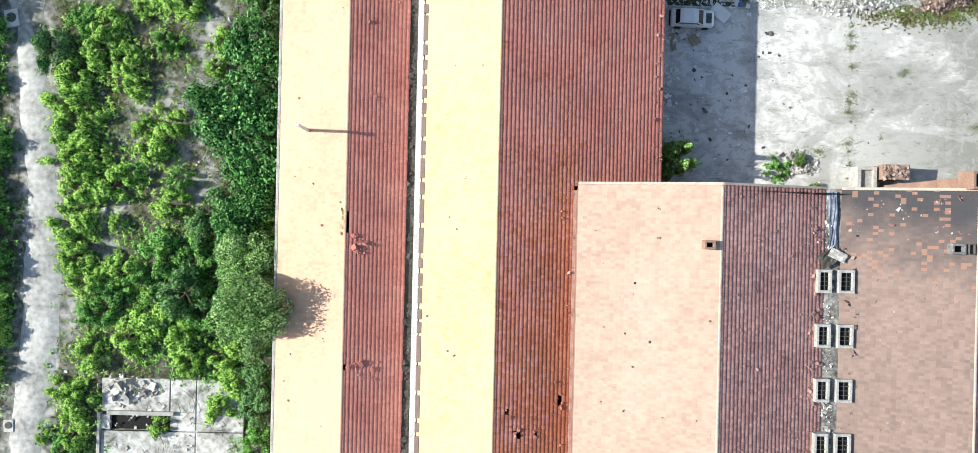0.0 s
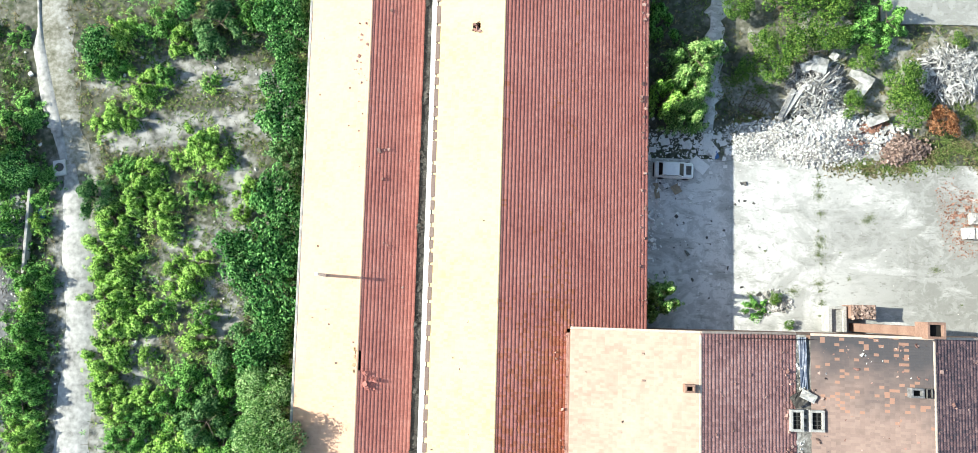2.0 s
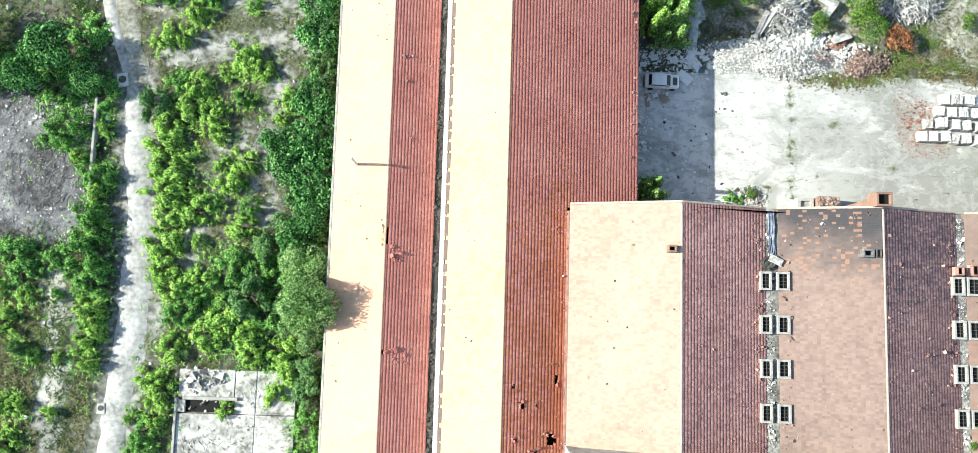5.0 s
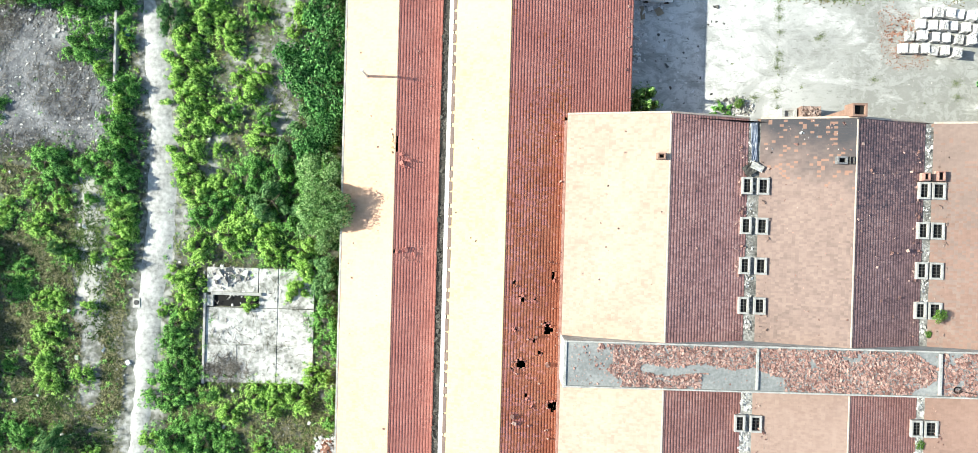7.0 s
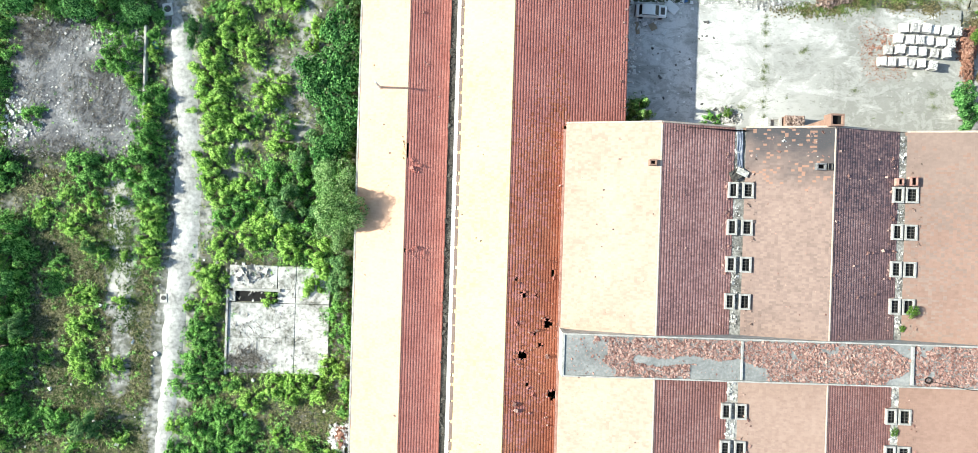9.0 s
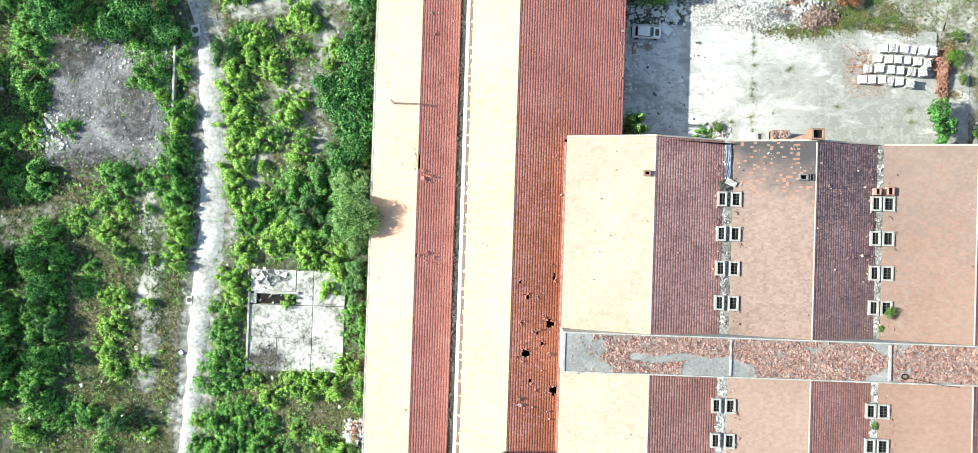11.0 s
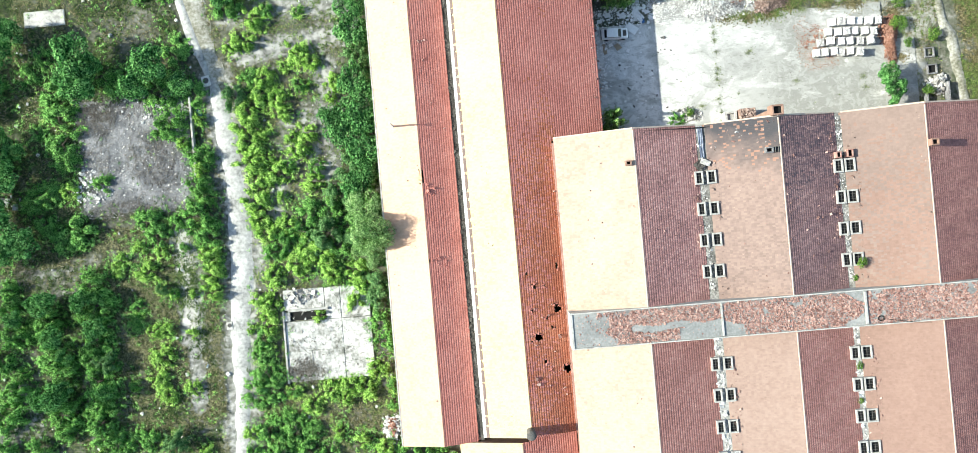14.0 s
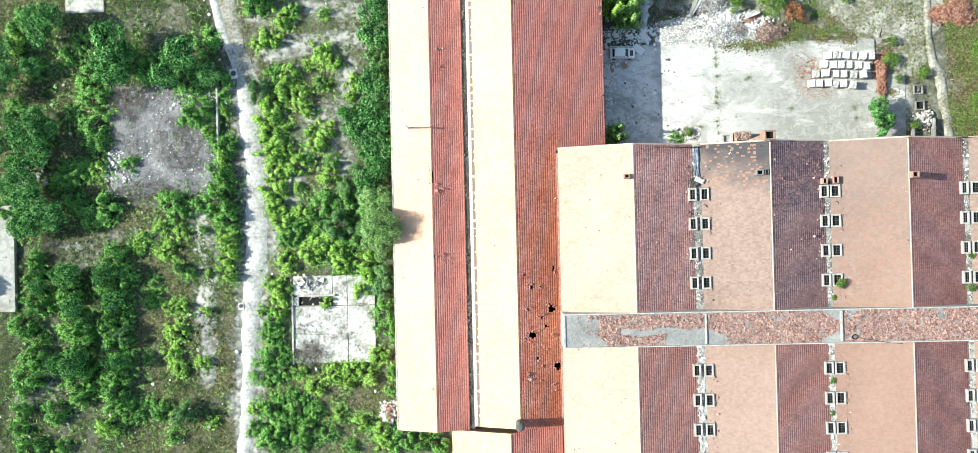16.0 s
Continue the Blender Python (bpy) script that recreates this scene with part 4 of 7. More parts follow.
def plant_proto(kind, v):
    """One shrub of unit radius and height, to be copied."""
    r, h = 2.0, 2.6
    e = thing({"Y": "shrub", "G": "sapling", "D": "tree", "B": "tree", "P": "tree", "V": "bramble", "T": "tree", "R": "shrub"}[kind], (0, 0, 0), *KINDS[kind], group={"Y": "yellow-green shrubs", "G": "self-sown saplings", "D": "dark trees by the hall and ruins", "B": "blue-green young trees", "P": "pale trees beside the hall", "V": "bramble thickets", "T": "tall trees at the eave", "R": "withered shrubs"}[kind])
    s = v * 17 + ord(kind)
    if kind == "Y":
        c = crown_clusters(r, h, s, L_YELLOW, 680, 0.27, 0.5, 0.042)
    elif kind == "G":
        c = crown_clusters(r, h, s, L_GREEN, 680, 0.27, 0.5, 0.042)
    elif kind == "B":
        c = crown_clusters(r, h, s, L_BLUE, 650, 0.28, 0.55, 0.042)
    elif kind == "P":
        c = crown_clusters(r, h, s, L_LIGHT, 800, 0.3, 0.5, 0.045)
    elif kind == "V":
        c = crown_leaves(r, h, s, L_VINE, 3600, 0.08)
    elif kind == "T":
        c = crown_leaves(r, h, s, L_SILVER, 7000, 0.06)
    elif kind == "R":
        c = crown_leaves(r, h, s, L_RUST, 2600, 0.1)
    else:
        c = crown_leaves(r, h, s, L_DARK, 4200, 0.1)
    part("crown", c, None, e)
    stem(r, h, s, e, 0 if kind == "V" else 4)
    return e


VARIANTS = 5
prng = random.Random(11)


def plant(x, y, r, h, kind, z=0.0):
    v = prng.randrange(VARIANTS)
    m = Matrix.Translation((x, y, z - 0.05)) @ Matrix.Rotation(prng.uniform(0, 6.28), 4, "Z") @ Matrix.Diagonal((r / 2.0 * prng.uniform(0.85, 1.2), r / 2.0 * prng.uniform(0.85, 1.2), h / 2.6, 1))
    if (kind, v) not in proto:
        proto[kind, v] = plant_proto(kind, v)
        proto[kind, v].matrix_basis = m
        return proto[kind, v]
    src = proto[kind, v]
    o = copy_thing(src, Matrix.Identity(4))
    o.matrix_basis = m
    return o


HEDGE_BY_ROAD = [(-35.7, 12.5, 2.1, 2.8, "Y"), (-36.2, 9.7, 2.3, 2.9, "Y"), (-35.6, 7.4, 2.3, 2.9, "Y"), (-36.0, 4.6, 2.3, 2.9, "Y"), (-35.4, 2.2, 2.3, 2.9, "Y"), (-35.8, -0.6, 2.1, 2.8, "Y"), (-35.1, -3.4, 2.1, 2.8, "Y"), (-34.4, -5.7, 2.1, 2.8, "Y"), (-33.8, 14.4, 2.1, 2.8, "Y"), (-33.3, 16.7, 1.9, 2.6, "Y"), (-31.5, 13.4, 1.9, 2.6, "Y"), (-31.1, 11.3, 1.7, 2.4, "Y"), (-35.2, 16.8, 1.5, 2.4, "G"), (-37.6, 14.4, 1.6, 3.6, "B"), (-33.6, 5.1, 1.3, 2.1, "Y"), (-33.8, 8.8, 1.3, 2.1, "Y"), (-36.9, 6.5, 1.3, 2.1, "Y"), (-33.7, -8.5, 1.9, 2.9, "G")]
NORTH_SCRUB = [(-34.1, 25.2, 2.1, 2.8, "Y"), (-37.0, 21.8, 1.9, 2.6, "Y"), (-35.1, 22.0, 1.6, 2.3, "Y"), (-28.3, 20.1, 2.1, 2.8, "Y"), (-26.1, 18.7, 1.6, 2.3, "Y"), (-27.4, 25.8, 0.9, 1.8, "G"), (-23.4, 15.1, 1.5, 2.3, "Y"), (-28.2, 15.2, 1.3, 2.2, "G"), (-38.3, 27.2, 1.9, 2.9, "G"), (-28.8, 6.0, 2.1, 2.8, "Y"), (-27.4, 8.2, 1.7, 2.4, "Y"), (-27.1, 1.1, 1.7, 2.4, "Y"), (-32.2, 2.6, 1.9, 2.6, "Y"), (-30.5, 3.8, 1.3, 2.2, "G"), (-26.6, 3.2, 1.3, 2.2, "G"), (-31.9, -0.6, 0.9, 1.7, "Y"), (-29.8, 7.8, 1.1, 1.9, "Y"), (-31.8, 26.6, 1.3, 2.2, "G"), (-30.1, 18.2, 0.9, 1.7, "Y"), (-36.5, 26.9, 1.5, 2.4, "G"), (-23.6, 13.3, 1.1, 1.9, "Y")]
HALL_TREES = [(-19.2, 24.9, 2.5, 5.7, "D"), (-19.3, 21.5, 2.4, 5.6, "D"), (-18.8, 18.2, 1.9, 4.6, "B"), (-19.7, 14.6, 2.5, 5.7, "D"), (-23.4, 9.7, 1.9, 4.6, "D"), (-19.5, 10.1, 2.8, 6.2, "D"), (-19.0, 5.8, 3.0, 6.5, "D"), (-21.9, 7.1, 2.3, 5.2, "D"), (-21.1, 2.5, 2.1, 4.9, "B"), (-18.8, 1.9, 2.3, 5.2, "D"), (-20.6, -0.1, 1.9, 4.6, "D"), (-18.2, 12.8, 1.9, 4.6, "D"), (-19.4, -3.4, 2.8, 5.6, "T"), (-18.2, -6.6, 2.9, 9.2, "T"), (-19.6, -9.2, 2.4, 5.6, "T"), (-20.8, -3.8, 2.3, 5.2, "G"), (-20.4, -7.4, 2.3, 5.2, "B"), (-17.4, -8.4, 1.9, 4.6, "B"), (-18.9, -2.0, 2.1, 4.9, "G"), (-17.6, 21.2, 1.7, 4.3, "D"), (-17.7, 16.6, 1.5, 4.0, "B"), (-18.0, 8.2, 1.9, 4.6, "D")]
MID_THICKET = [(-27.5, -3.6, 2.4, 3.5, "G"), (-24.7, -3.6, 2.1, 3.1, "G"), (-29.4, -5.6, 2.3, 3.3, "G"), (-31.4, -4.8, 1.7, 2.4, "Y"), (-25.3, -6.4, 2.3, 4.6, "B"), (-32.3, -7.4, 2.1, 3.1, "G"), (-28.4, -8.2, 2.4, 3.1, "Y"), (-30.5, -10.2, 2.3, 2.9, "Y"), (-26.7, -10.3, 2.4, 3.1, "Y"), (-23.9, -8.5, 1.9, 2.9, "G"), (-22.1, -11.6, 2.1, 2.8, "Y"), (-21.1, -13.9, 1.7, 2.4, "Y"), (-22.7, -16.3, 1.5, 2.3, "Y"), (-18.3, -12.8, 2.1, 4.3, "B"), (-18.2, -16.0, 1.9, 4.0, "B"), (-19.0, -19.5, 1.7, 2.6, "G"), (-18.6, -22.3, 1.9, 2.9, "G"), (-23.7, -0.9, 1.5, 3.5, "B"), (-22.5, -5.5, 1.9, 2.9, "G"), (-25.5, -12.4, 1.7, 2.4, "Y")]
SLAB_SCRUB = [(-33.9, -11.8, 1.7, 2.4, "Y"), (-36.3, -15.0, 1.7, 2.4, "Y"), (-34.8, -16.4, 1.9, 2.6, "Y"), (-35.4, -19.0, 1.7, 2.4, "Y"), (-36.3, -20.6, 1.7, 2.6, "G"), (-36.4, -22.9, 1.7, 2.6, "G"), (-36.2, -25.4, 2.4, 3.5, "G"), (-37.3, -28.4, 2.3, 3.3, "G"), (-35.3, -27.7, 1.9, 2.9, "G"), (-27.8, -18.1, 1.1, 1.9, "Y"), (-32.4, -28.6, 1.1, 2.0, "G"), (-27.2, -28.7, 1.7, 2.4, "Y"), (-24.3, -28.3, 1.9, 2.6, "Y"), (-22.0, -28.8, 1.7, 2.4, "Y"), (-25.2, -30.1, 1.5, 2.3, "Y"), (-30.0, -30.5, 1.5, 2.3, "Y"), (-20.6, -26.1, 1.3, 2.1, "Y"), (-19.5, -26.6, 1.1, 1.9, "Y"), (-17.9, -28.9, 1.1, 2.0, "G"), (-18.1, -31.2, 1.3, 2.2, "G")]
SOUTH_SCRUB = [(-39.0, -34.1, 1.1, 1.9, "Y"), (-39.5, -36.8, 1.3, 2.2, "G"), (-36.5, -33.5, 2.1, 3.1, "G"), (-32.7, -33.6, 2.1, 3.1, "G"), (-34.6, -36.8, 2.3, 3.3, "G"), (-31.0, -36.9, 1.9, 2.9, "G"), (-36.5, -38.7, 2.3, 3.3, "G"), (-32.4, -39.1, 2.1, 3.1, "G"), (-28.3, -37.9, 1.5, 2.4, "G"), (-23.1, -36.2, 1.4, 2.2, "Y"), (-19.9, -37.2, 1.6, 2.3, "Y"), (-19.9, -39.5, 1.7, 2.4, "Y"), (-16.7, -39.2, 1.5, 2.4, "G"), (-14.5, -39.3, 1.5, 2.4, "G"), (-12.0, -39.6, 1.6, 2.5, "G"), (-10.5, -40.4, 1.1, 2.0, "G"), (-34.2, -32.3, 1.5, 2.4, "G"), (-30.1, -34.2, 1.5, 2.4, "G"), (-26.4, -34.8, 1.1, 1.9, "Y"), (-24.6, -39.9, 1.1, 2.0, "G")]
ROAD_WEST_BANK = [(-43.9, 2.0, 1.7, 2.6, "G"), (-42.8, 0.4, 1.3, 2.2, "G"), (-43.9, -2.2, 2.1, 3.1, "G"), (-42.6, -5.1, 1.7, 2.6, "G"), (-43.3, -7.9, 1.3, 2.1, "Y"), (-42.8, -10.7, 1.3, 2.1, "Y"), (-42.9, -13.5, 1.3, 2.1, "Y"), (-43.1, 4.3, 1.2, 2.0, "Y"), (-42.4, 6.0, 1.1, 2.0, "G"), (-43.9, 6.7, 1.3, 2.2, "G"), (-46.6, 11.4, 1.8, 2.8, "G"), (-48.5, 10.8, 1.5, 2.4, "G"), (-45.4, 8.6, 1.0, 1.8, "Y"), (-43.0, 15.1, 1.9, 1.4, "G"), (-44.7, 16.5, 2.1, 1.8, "D"), (-42.8, 11.7, 0.8, 1.7, "Y"), (-44.1, -4.6, 1.5, 2.4, "G"), (-42.7, -8.8, 1.1, 1.9, "Y")]
RUBBLE_TREES = [(-48.5, 19.5, 3.2, 4.6, "D"), (-46.2, 21.6, 2.2, 2.0, "G"), (-51.0, 16.5, 2.3, 4.4, "D"), (-47.7, 16.3, 2.4, 3.5, "G"), (-58.7, 21.3, 3.2, 5.8, "D"), (-58.5, 17.7, 2.6, 4.9, "D"), (-63.3, 16.9, 2.3, 3.3, "G"), (-62.9, 13.7, 2.1, 3.1, "G"), (-62.9, 9.6, 2.3, 3.3, "G"), (-62.6, 7.1, 1.8, 2.8, "G"), (-62.4, 2.9, 1.4, 2.2, "Y"), (-55.6, 18.2, 1.9, 2.9, "G"), (-53.1, 18.7, 1.5, 2.4, "G"), (-57.4, 20.0, 1.9, 3.8, "D"), (-60.7, 19.1, 1.9, 3.8, "D"), (-57.7, 3.6, 1.2, 2.1, "G"), (-51.4, -2.5, 2.1, 3.1, "G"), (-50.3, -4.4, 1.7, 2.6, "G"), (-47.6, -3.3, 1.2, 2.1, "G"), (-62.0, -2.6, 2.6, 3.7, "G"), (-63.8, -4.1, 1.7, 2.6, "G")]
FAR_WEST = [(-74.5, 25.7, 2.3, 3.3, "G"), (-68.3, 25.7, 2.4, 4.7, "D"), (-75.0, 22.3, 1.6, 2.3, "Y"), (-72.2, 8.1, 2.6, 4.9, "D"), (-70.0, 5.7, 2.4, 4.7, "D"), (-74.2, 3.9, 1.7, 3.5, "D"), (-73.9, 0.3, 2.3, 4.4, "D"), (-71.4, -1.9, 2.6, 4.9, "D"), (-69.1, -4.0, 2.3, 4.4, "D"), (-66.1, 2.5, 1.7, 2.6, "G"), (-66.7, -1.7, 1.5, 2.4, "G"), (-73.8, -5.5, 1.9, 3.8, "D"), (-75.0, 18.1, 1.7, 3.5, "D"), (-75.6, 12.7, 1.3, 2.2, "G"), (-69.1, 9.1, 1.5, 3.3, "D"), (-72.2, 18.7, 1.3, 2.2, "G"), (-68.6, 1.6, 1.3, 2.2, "G"), (-75.4, 10.7, 1.1, 2.7, "D"), (-70.1, 23.6, 1.9, 3.8, "D")]
ROW_ONE = [(-59.9, -10.8, 2.1, 3.2, "G"), (-59.3, -13.8, 2.1, 3.2, "G"), (-60.5, -15.9, 2.1, 3.2, "G"), (-60.0, -18.7, 2.1, 3.2, "G"), (-60.8, -21.4, 2.1, 3.2, "G"), (-59.2, -22.5, 1.5, 2.6, "B"), (-60.1, -24.7, 2.1, 3.2, "G"), (-60.6, -27.5, 2.2, 3.3, "G"), (-60.1, -30.7, 2.2, 3.3, "G"), (-59.9, -33.1, 1.7, 2.8, "G"), (-58.1, -33.8, 1.7, 2.8, "G"), (-61.4, -35.9, 1.7, 2.8, "Y"), (-61.1, -13.1, 1.5, 2.6, "D"), (-59.3, -16.9, 1.5, 2.6, "D"), (-59.0, -26.2, 1.3, 2.3, "D"), (-61.9, -29.9, 1.3, 2.3, "G")]
ROW_TWO = [(-66.2, -13.0, 1.9, 3.0, "D"), (-66.6, -15.7, 2.1, 3.2, "G"), (-65.2, -17.6, 1.9, 3.0, "D"), (-66.6, -20.4, 2.2, 3.3, "G"), (-65.7, -23.2, 2.1, 3.2, "G"), (-65.8, -26.0, 2.2, 3.3, "D"), (-65.4, -28.8, 2.1, 3.2, "G"), (-65.6, -31.2, 1.6, 2.7, "G"), (-68.4, -12.9, 1.1, 2.1, "D"), (-68.8, -16.7, 1.3, 2.3, "G"), (-64.1, -20.5, 1.3, 2.3, "D"), (-68.0, -27.0, 1.3, 2.3, "D"), (-64.7, -25.2, 1.1, 2.1, "D")]
ROW_THREE = [(-72.9, -12.8, 1.6, 2.7, "G"), (-72.3, -16.6, 2.1, 3.2, "G"), (-70.8, -17.5, 1.7, 2.8, "G"), (-74.3, -20.3, 1.9, 3.0, "G"), (-72.9, -24.9, 1.9, 3.0, "G"), (-73.7, -28.8, 2.3, 3.4, "G"), (-75.2, -33.4, 1.2, 2.2, "G"), (-69.9, -33.9, 1.6, 2.7, "G"), (-73.6, -38.9, 1.9, 3.0, "G"), (-75.7, -36.2, 1.1, 2.1, "G"), (-71.1, -14.7, 1.3, 2.3, "D"), (-69.0, -26.0, 1.1, 2.1, "D"), (-72.6, -10.5, 1.1, 2.1, "G"), (-71.4, -22.7, 0.9, 1.9, "G"), (-68.8, -39.1, 0.9, 1.9, "G")]
OPEN_SCRUB = [(-51.7, -9.5, 1.6, 2.3, "Y"), (-50.2, -12.4, 1.0, 2.8, "B"), (-51.9, -18.4, 1.2, 2.0, "Y"), (-49.9, -18.5, 1.2, 2.0, "Y"), (-50.9, -22.2, 1.7, 2.4, "Y"), (-51.9, -25.4, 1.7, 2.4, "Y"), (-50.6, -27.5, 1.4, 2.2, "Y"), (-48.6, -13.2, 0.8, 1.7, "G"), (-45.8, -13.4, 0.8, 1.7, "Y"), (-46.9, -26.9, 1.2, 2.0, "Y"), (-46.3, -19.0, 1.2, 2.0, "Y"), (-53.8, -33.7, 1.8, 2.8, "G"), (-49.7, -34.7, 2.1, 4.3, "B"), (-51.7, -37.7, 1.4, 2.3, "G"), (-45.9, -35.8, 1.0, 1.8, "Y"), (-55.9, -7.6, 1.1, 1.9, "Y"), (-56.6, -9.4, 0.8, 1.7, "Y"), (-49.9, -6.8, 1.0, 1.8, "Y"), (-46.6, -6.8, 1.0, 1.9, "G"), (-54.3, -16.1, 0.9, 1.8, "G"), (-55.5, -25.9, 0.8, 1.6, "G")]
WEST_MORE = [(-67.5, 2.1, 1.7, 3.0, "G"), (-65.6, 2.6, 1.5, 2.6, "G"), (-65.8, -2.3, 1.4, 2.4, "G"), (-71.5, -5.1, 2.1, 4.2, "D"), (-71.4, 10.9, 1.8, 3.4, "D"), (-72.4, 3.0, 2.2, 4.4, "D"), (-70.8, 25.7, 2.0, 3.6, "D"), (-71.7, 18.9, 1.7, 3.2, "D"), (-67.3, 19.9, 1.5, 2.6, "G"), (-53.2, -9.7, 1.1, 1.6, "Y"), (-54.1, -14.6, 1.2, 1.6, "G"), (-54.8, -17.1, 1.1, 1.6, "G"), (-53.1, -6.0, 1.2, 1.8, "Y"), (-55.6, -33.7, 1.5, 2.3, "G"), (-74.1, -29.7, 1.4, 2.4, "G"), (-38.1, -19.1, 0.9, 1.5, "Y"), (-37.4, -22.9, 1.1, 1.8, "G"), (-76.5, 6.5, 2.2, 4.2, "D"), (-77.0, 15.5, 2.0, 3.8, "D"), (-77.5, -3.0, 1.5, 3.0, "G"), (-76.8, 21.0, 2.2, 3.8, "D"), (-65.0, 22.5, 1.4, 2.2, "G"), (-66.5, 12.0, 1.0, 1.5, "G"), (-56.8, -8.3, 1.0, 1.5, "Y")]
NORTH_EDGE = [(-37.7, 28.6, 1.9, 3.4, "D"), (-36.5, 30.8, 2.0, 3.2, "Y"), (-32.8, 31.2, 1.8, 3.0, "G"), (-30.1, 30.0, 2.0, 3.2, "Y"), (-26.4, 31.2, 2.2, 4.2, "B"), (-19.0, 29.4, 2.2, 4.6, "D"), (-21.0, 31.8, 2.0, 4.2, "D"), (-18.6, 26.6, 1.8, 4.4, "D"), (-46.6, 29.9, 1.0, 1.6, "G"), (-18.8, 32.8, 2.2, 4.6, "D"), (-23.5, 33.0, 2.0, 4.0, "G"), (-29.5, 33.5, 2.0, 3.4, "D"), (-50.0, 30.5, 1.2, 1.8, "G"), (-54.0, 32.0, 1.6, 2.4, "D")]
EAST_SIDE = [(18.8, 26.0, 2.4, 7.8, "P"), (19.0, 28.4, 2.3, 8.0, "P"), (18.5, 24.2, 1.9, 7.0, "P"), (15.9, 24.4, 1.7, 8.6, "Y"), (16.0, 32.6, 1.8, 4.5, "G"), (15.3, 36.0, 2.0, 4.5, "D"), (27.0, 28.4, 1.9, 2.2, "V"), (29.2, 31.2, 2.3, 2.6, "V"), (32.2, 32.2, 2.3, 2.6, "V"), (26.0, 31.0, 1.9, 1.8, "V"), (42.9, 23.6, 1.7, 1.8, "R"), (24.6, 28.5, 1.3, 1.2, "V"), (35.5, 32.6, 2.0, 3.4, "G"), (38.0, 33.2, 1.9, 3.4, "G"), (34.8, 25.2, 1.4, 1.5, "V"), (39.3, 27.2, 2.2, 2.6, "V"), (39.6, 25.0, 2.0, 2.3, "V"), (35.9, 29.4, 1.3, 1.6, "V"), (54.7, 9.0, 1.5, 3.0, "D"), (55.0, 7.4, 1.7, 3.2, "D"), (55.3, 6.2, 1.5, 2.6, "D"), (25.4, 5.5, 0.9, 1.0, "G"), (27.2, 6.4, 0.7, 0.7, "V")]
EAST_MORE = [(16.0, 5.7, 1.5, 7.6, "P"), (32.0, 35.8, 2.4, 3.0, "V"), (28.0, 35.0, 2.4, 3.0, "V"), (23.5, 34.5, 1.7, 2.0, "V"), (70.0, 17.0, 1.5, 2.2, "V"), (69.5, 9.5, 1.4, 1.6, "V"), (58.2, 13.5, 0.9, 1.0, "V"), (62.0, 14.3, 1.0, 1.0, "V"), (57.2, 16.2, 1.2, 1.1, "V"), (57.5, 19.2, 1.0, 0.9, "V"), (28.5, 3.9, 0.6, 0.7, "V"), (60.5, 6.5, 0.8, 1.2, "V"), (19.5, 40, 2.2, 4.5, "D"), (45.0, 31.8, 0.9, 1.1, "V"), (51.0, 25.8, 1.0, 0.9, "V"), (60.0, 27.5, 1.6, 1.8, "V")]
for zone in (HEDGE_BY_ROAD, NORTH_SCRUB, HALL_TREES, MID_THICKET, SLAB_SCRUB, SOUTH_SCRUB, ROAD_WEST_BANK, RUBBLE_TREES, FAR_WEST, ROW_ONE, ROW_TWO, ROW_THREE, OPEN_SCRUB, WEST_MORE, NORTH_EDGE, EAST_SIDE, EAST_MORE):
    for x, y, r, h, k in zone:
        if zone is HALL_TREES and k != "T":
            h = min(h, 4.6)
        if k in "YG" and -38 < x < -18:
            r *= 0.8
        if zone is OPEN_SCRUB or zone is WEST_MORE and x > -57:
            r *= 0.85
        if zone in (ROW_ONE, ROW_TWO, ROW_THREE, ROAD_WEST_BANK):
            h *= 1.5
        plant(x, y, r, h * (0.78 if k in "YG" and x < -18 else 1.0), k)
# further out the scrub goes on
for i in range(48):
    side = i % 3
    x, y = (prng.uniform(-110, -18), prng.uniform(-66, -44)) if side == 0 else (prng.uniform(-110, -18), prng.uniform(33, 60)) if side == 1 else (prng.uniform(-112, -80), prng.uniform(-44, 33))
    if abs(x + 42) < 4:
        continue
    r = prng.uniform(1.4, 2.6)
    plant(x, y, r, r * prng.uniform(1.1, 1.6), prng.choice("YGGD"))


def tufts(name, n, area, mat, label, size, seed, avoid):
    """Grass and weeds: many small upright blades in clumps."""
    g = np.random.default_rng(seed)
    verts, faces = [], []
    made = 0
    while made < n:
        x, y = g.uniform(area[0], area[1]), g.uniform(area[2], area[3])
        if avoid(x, y) or noise.noise(Vector((x * 0.22, y * 0.22, seed))) < g.uniform(-0.45, 0.35):
            continue
        made += 1
        s = size * g.uniform(0.6, 1.5)
        for k in range(5):
            a = g.uniform(0, 6.28)
            d = Vector((math.cos(a), math.sin(a), 0))
            w = Vector((-d.y, d.x, 0)) * s * g.uniform(0.1, 0.17)
            p = Vector((x, y, -0.08)) + d * s * g.uniform(0, 0.5)
            e = p + d * s * g.uniform(0.6, 1.2) + Vector((0, 0, s * g.uniform(0.1, 0.5)))
            b = len(verts)
            verts += [tuple(p - w + Vector((0, 0, 0.02))), tuple(p + w + Vector((0, 0, 0.02))), tuple(e)]
            faces.append((b, b + 1, b + 2))
    return tagged(new(name, mesh_from(name, verts, faces, mat)), label, "grass", kind="stuff")


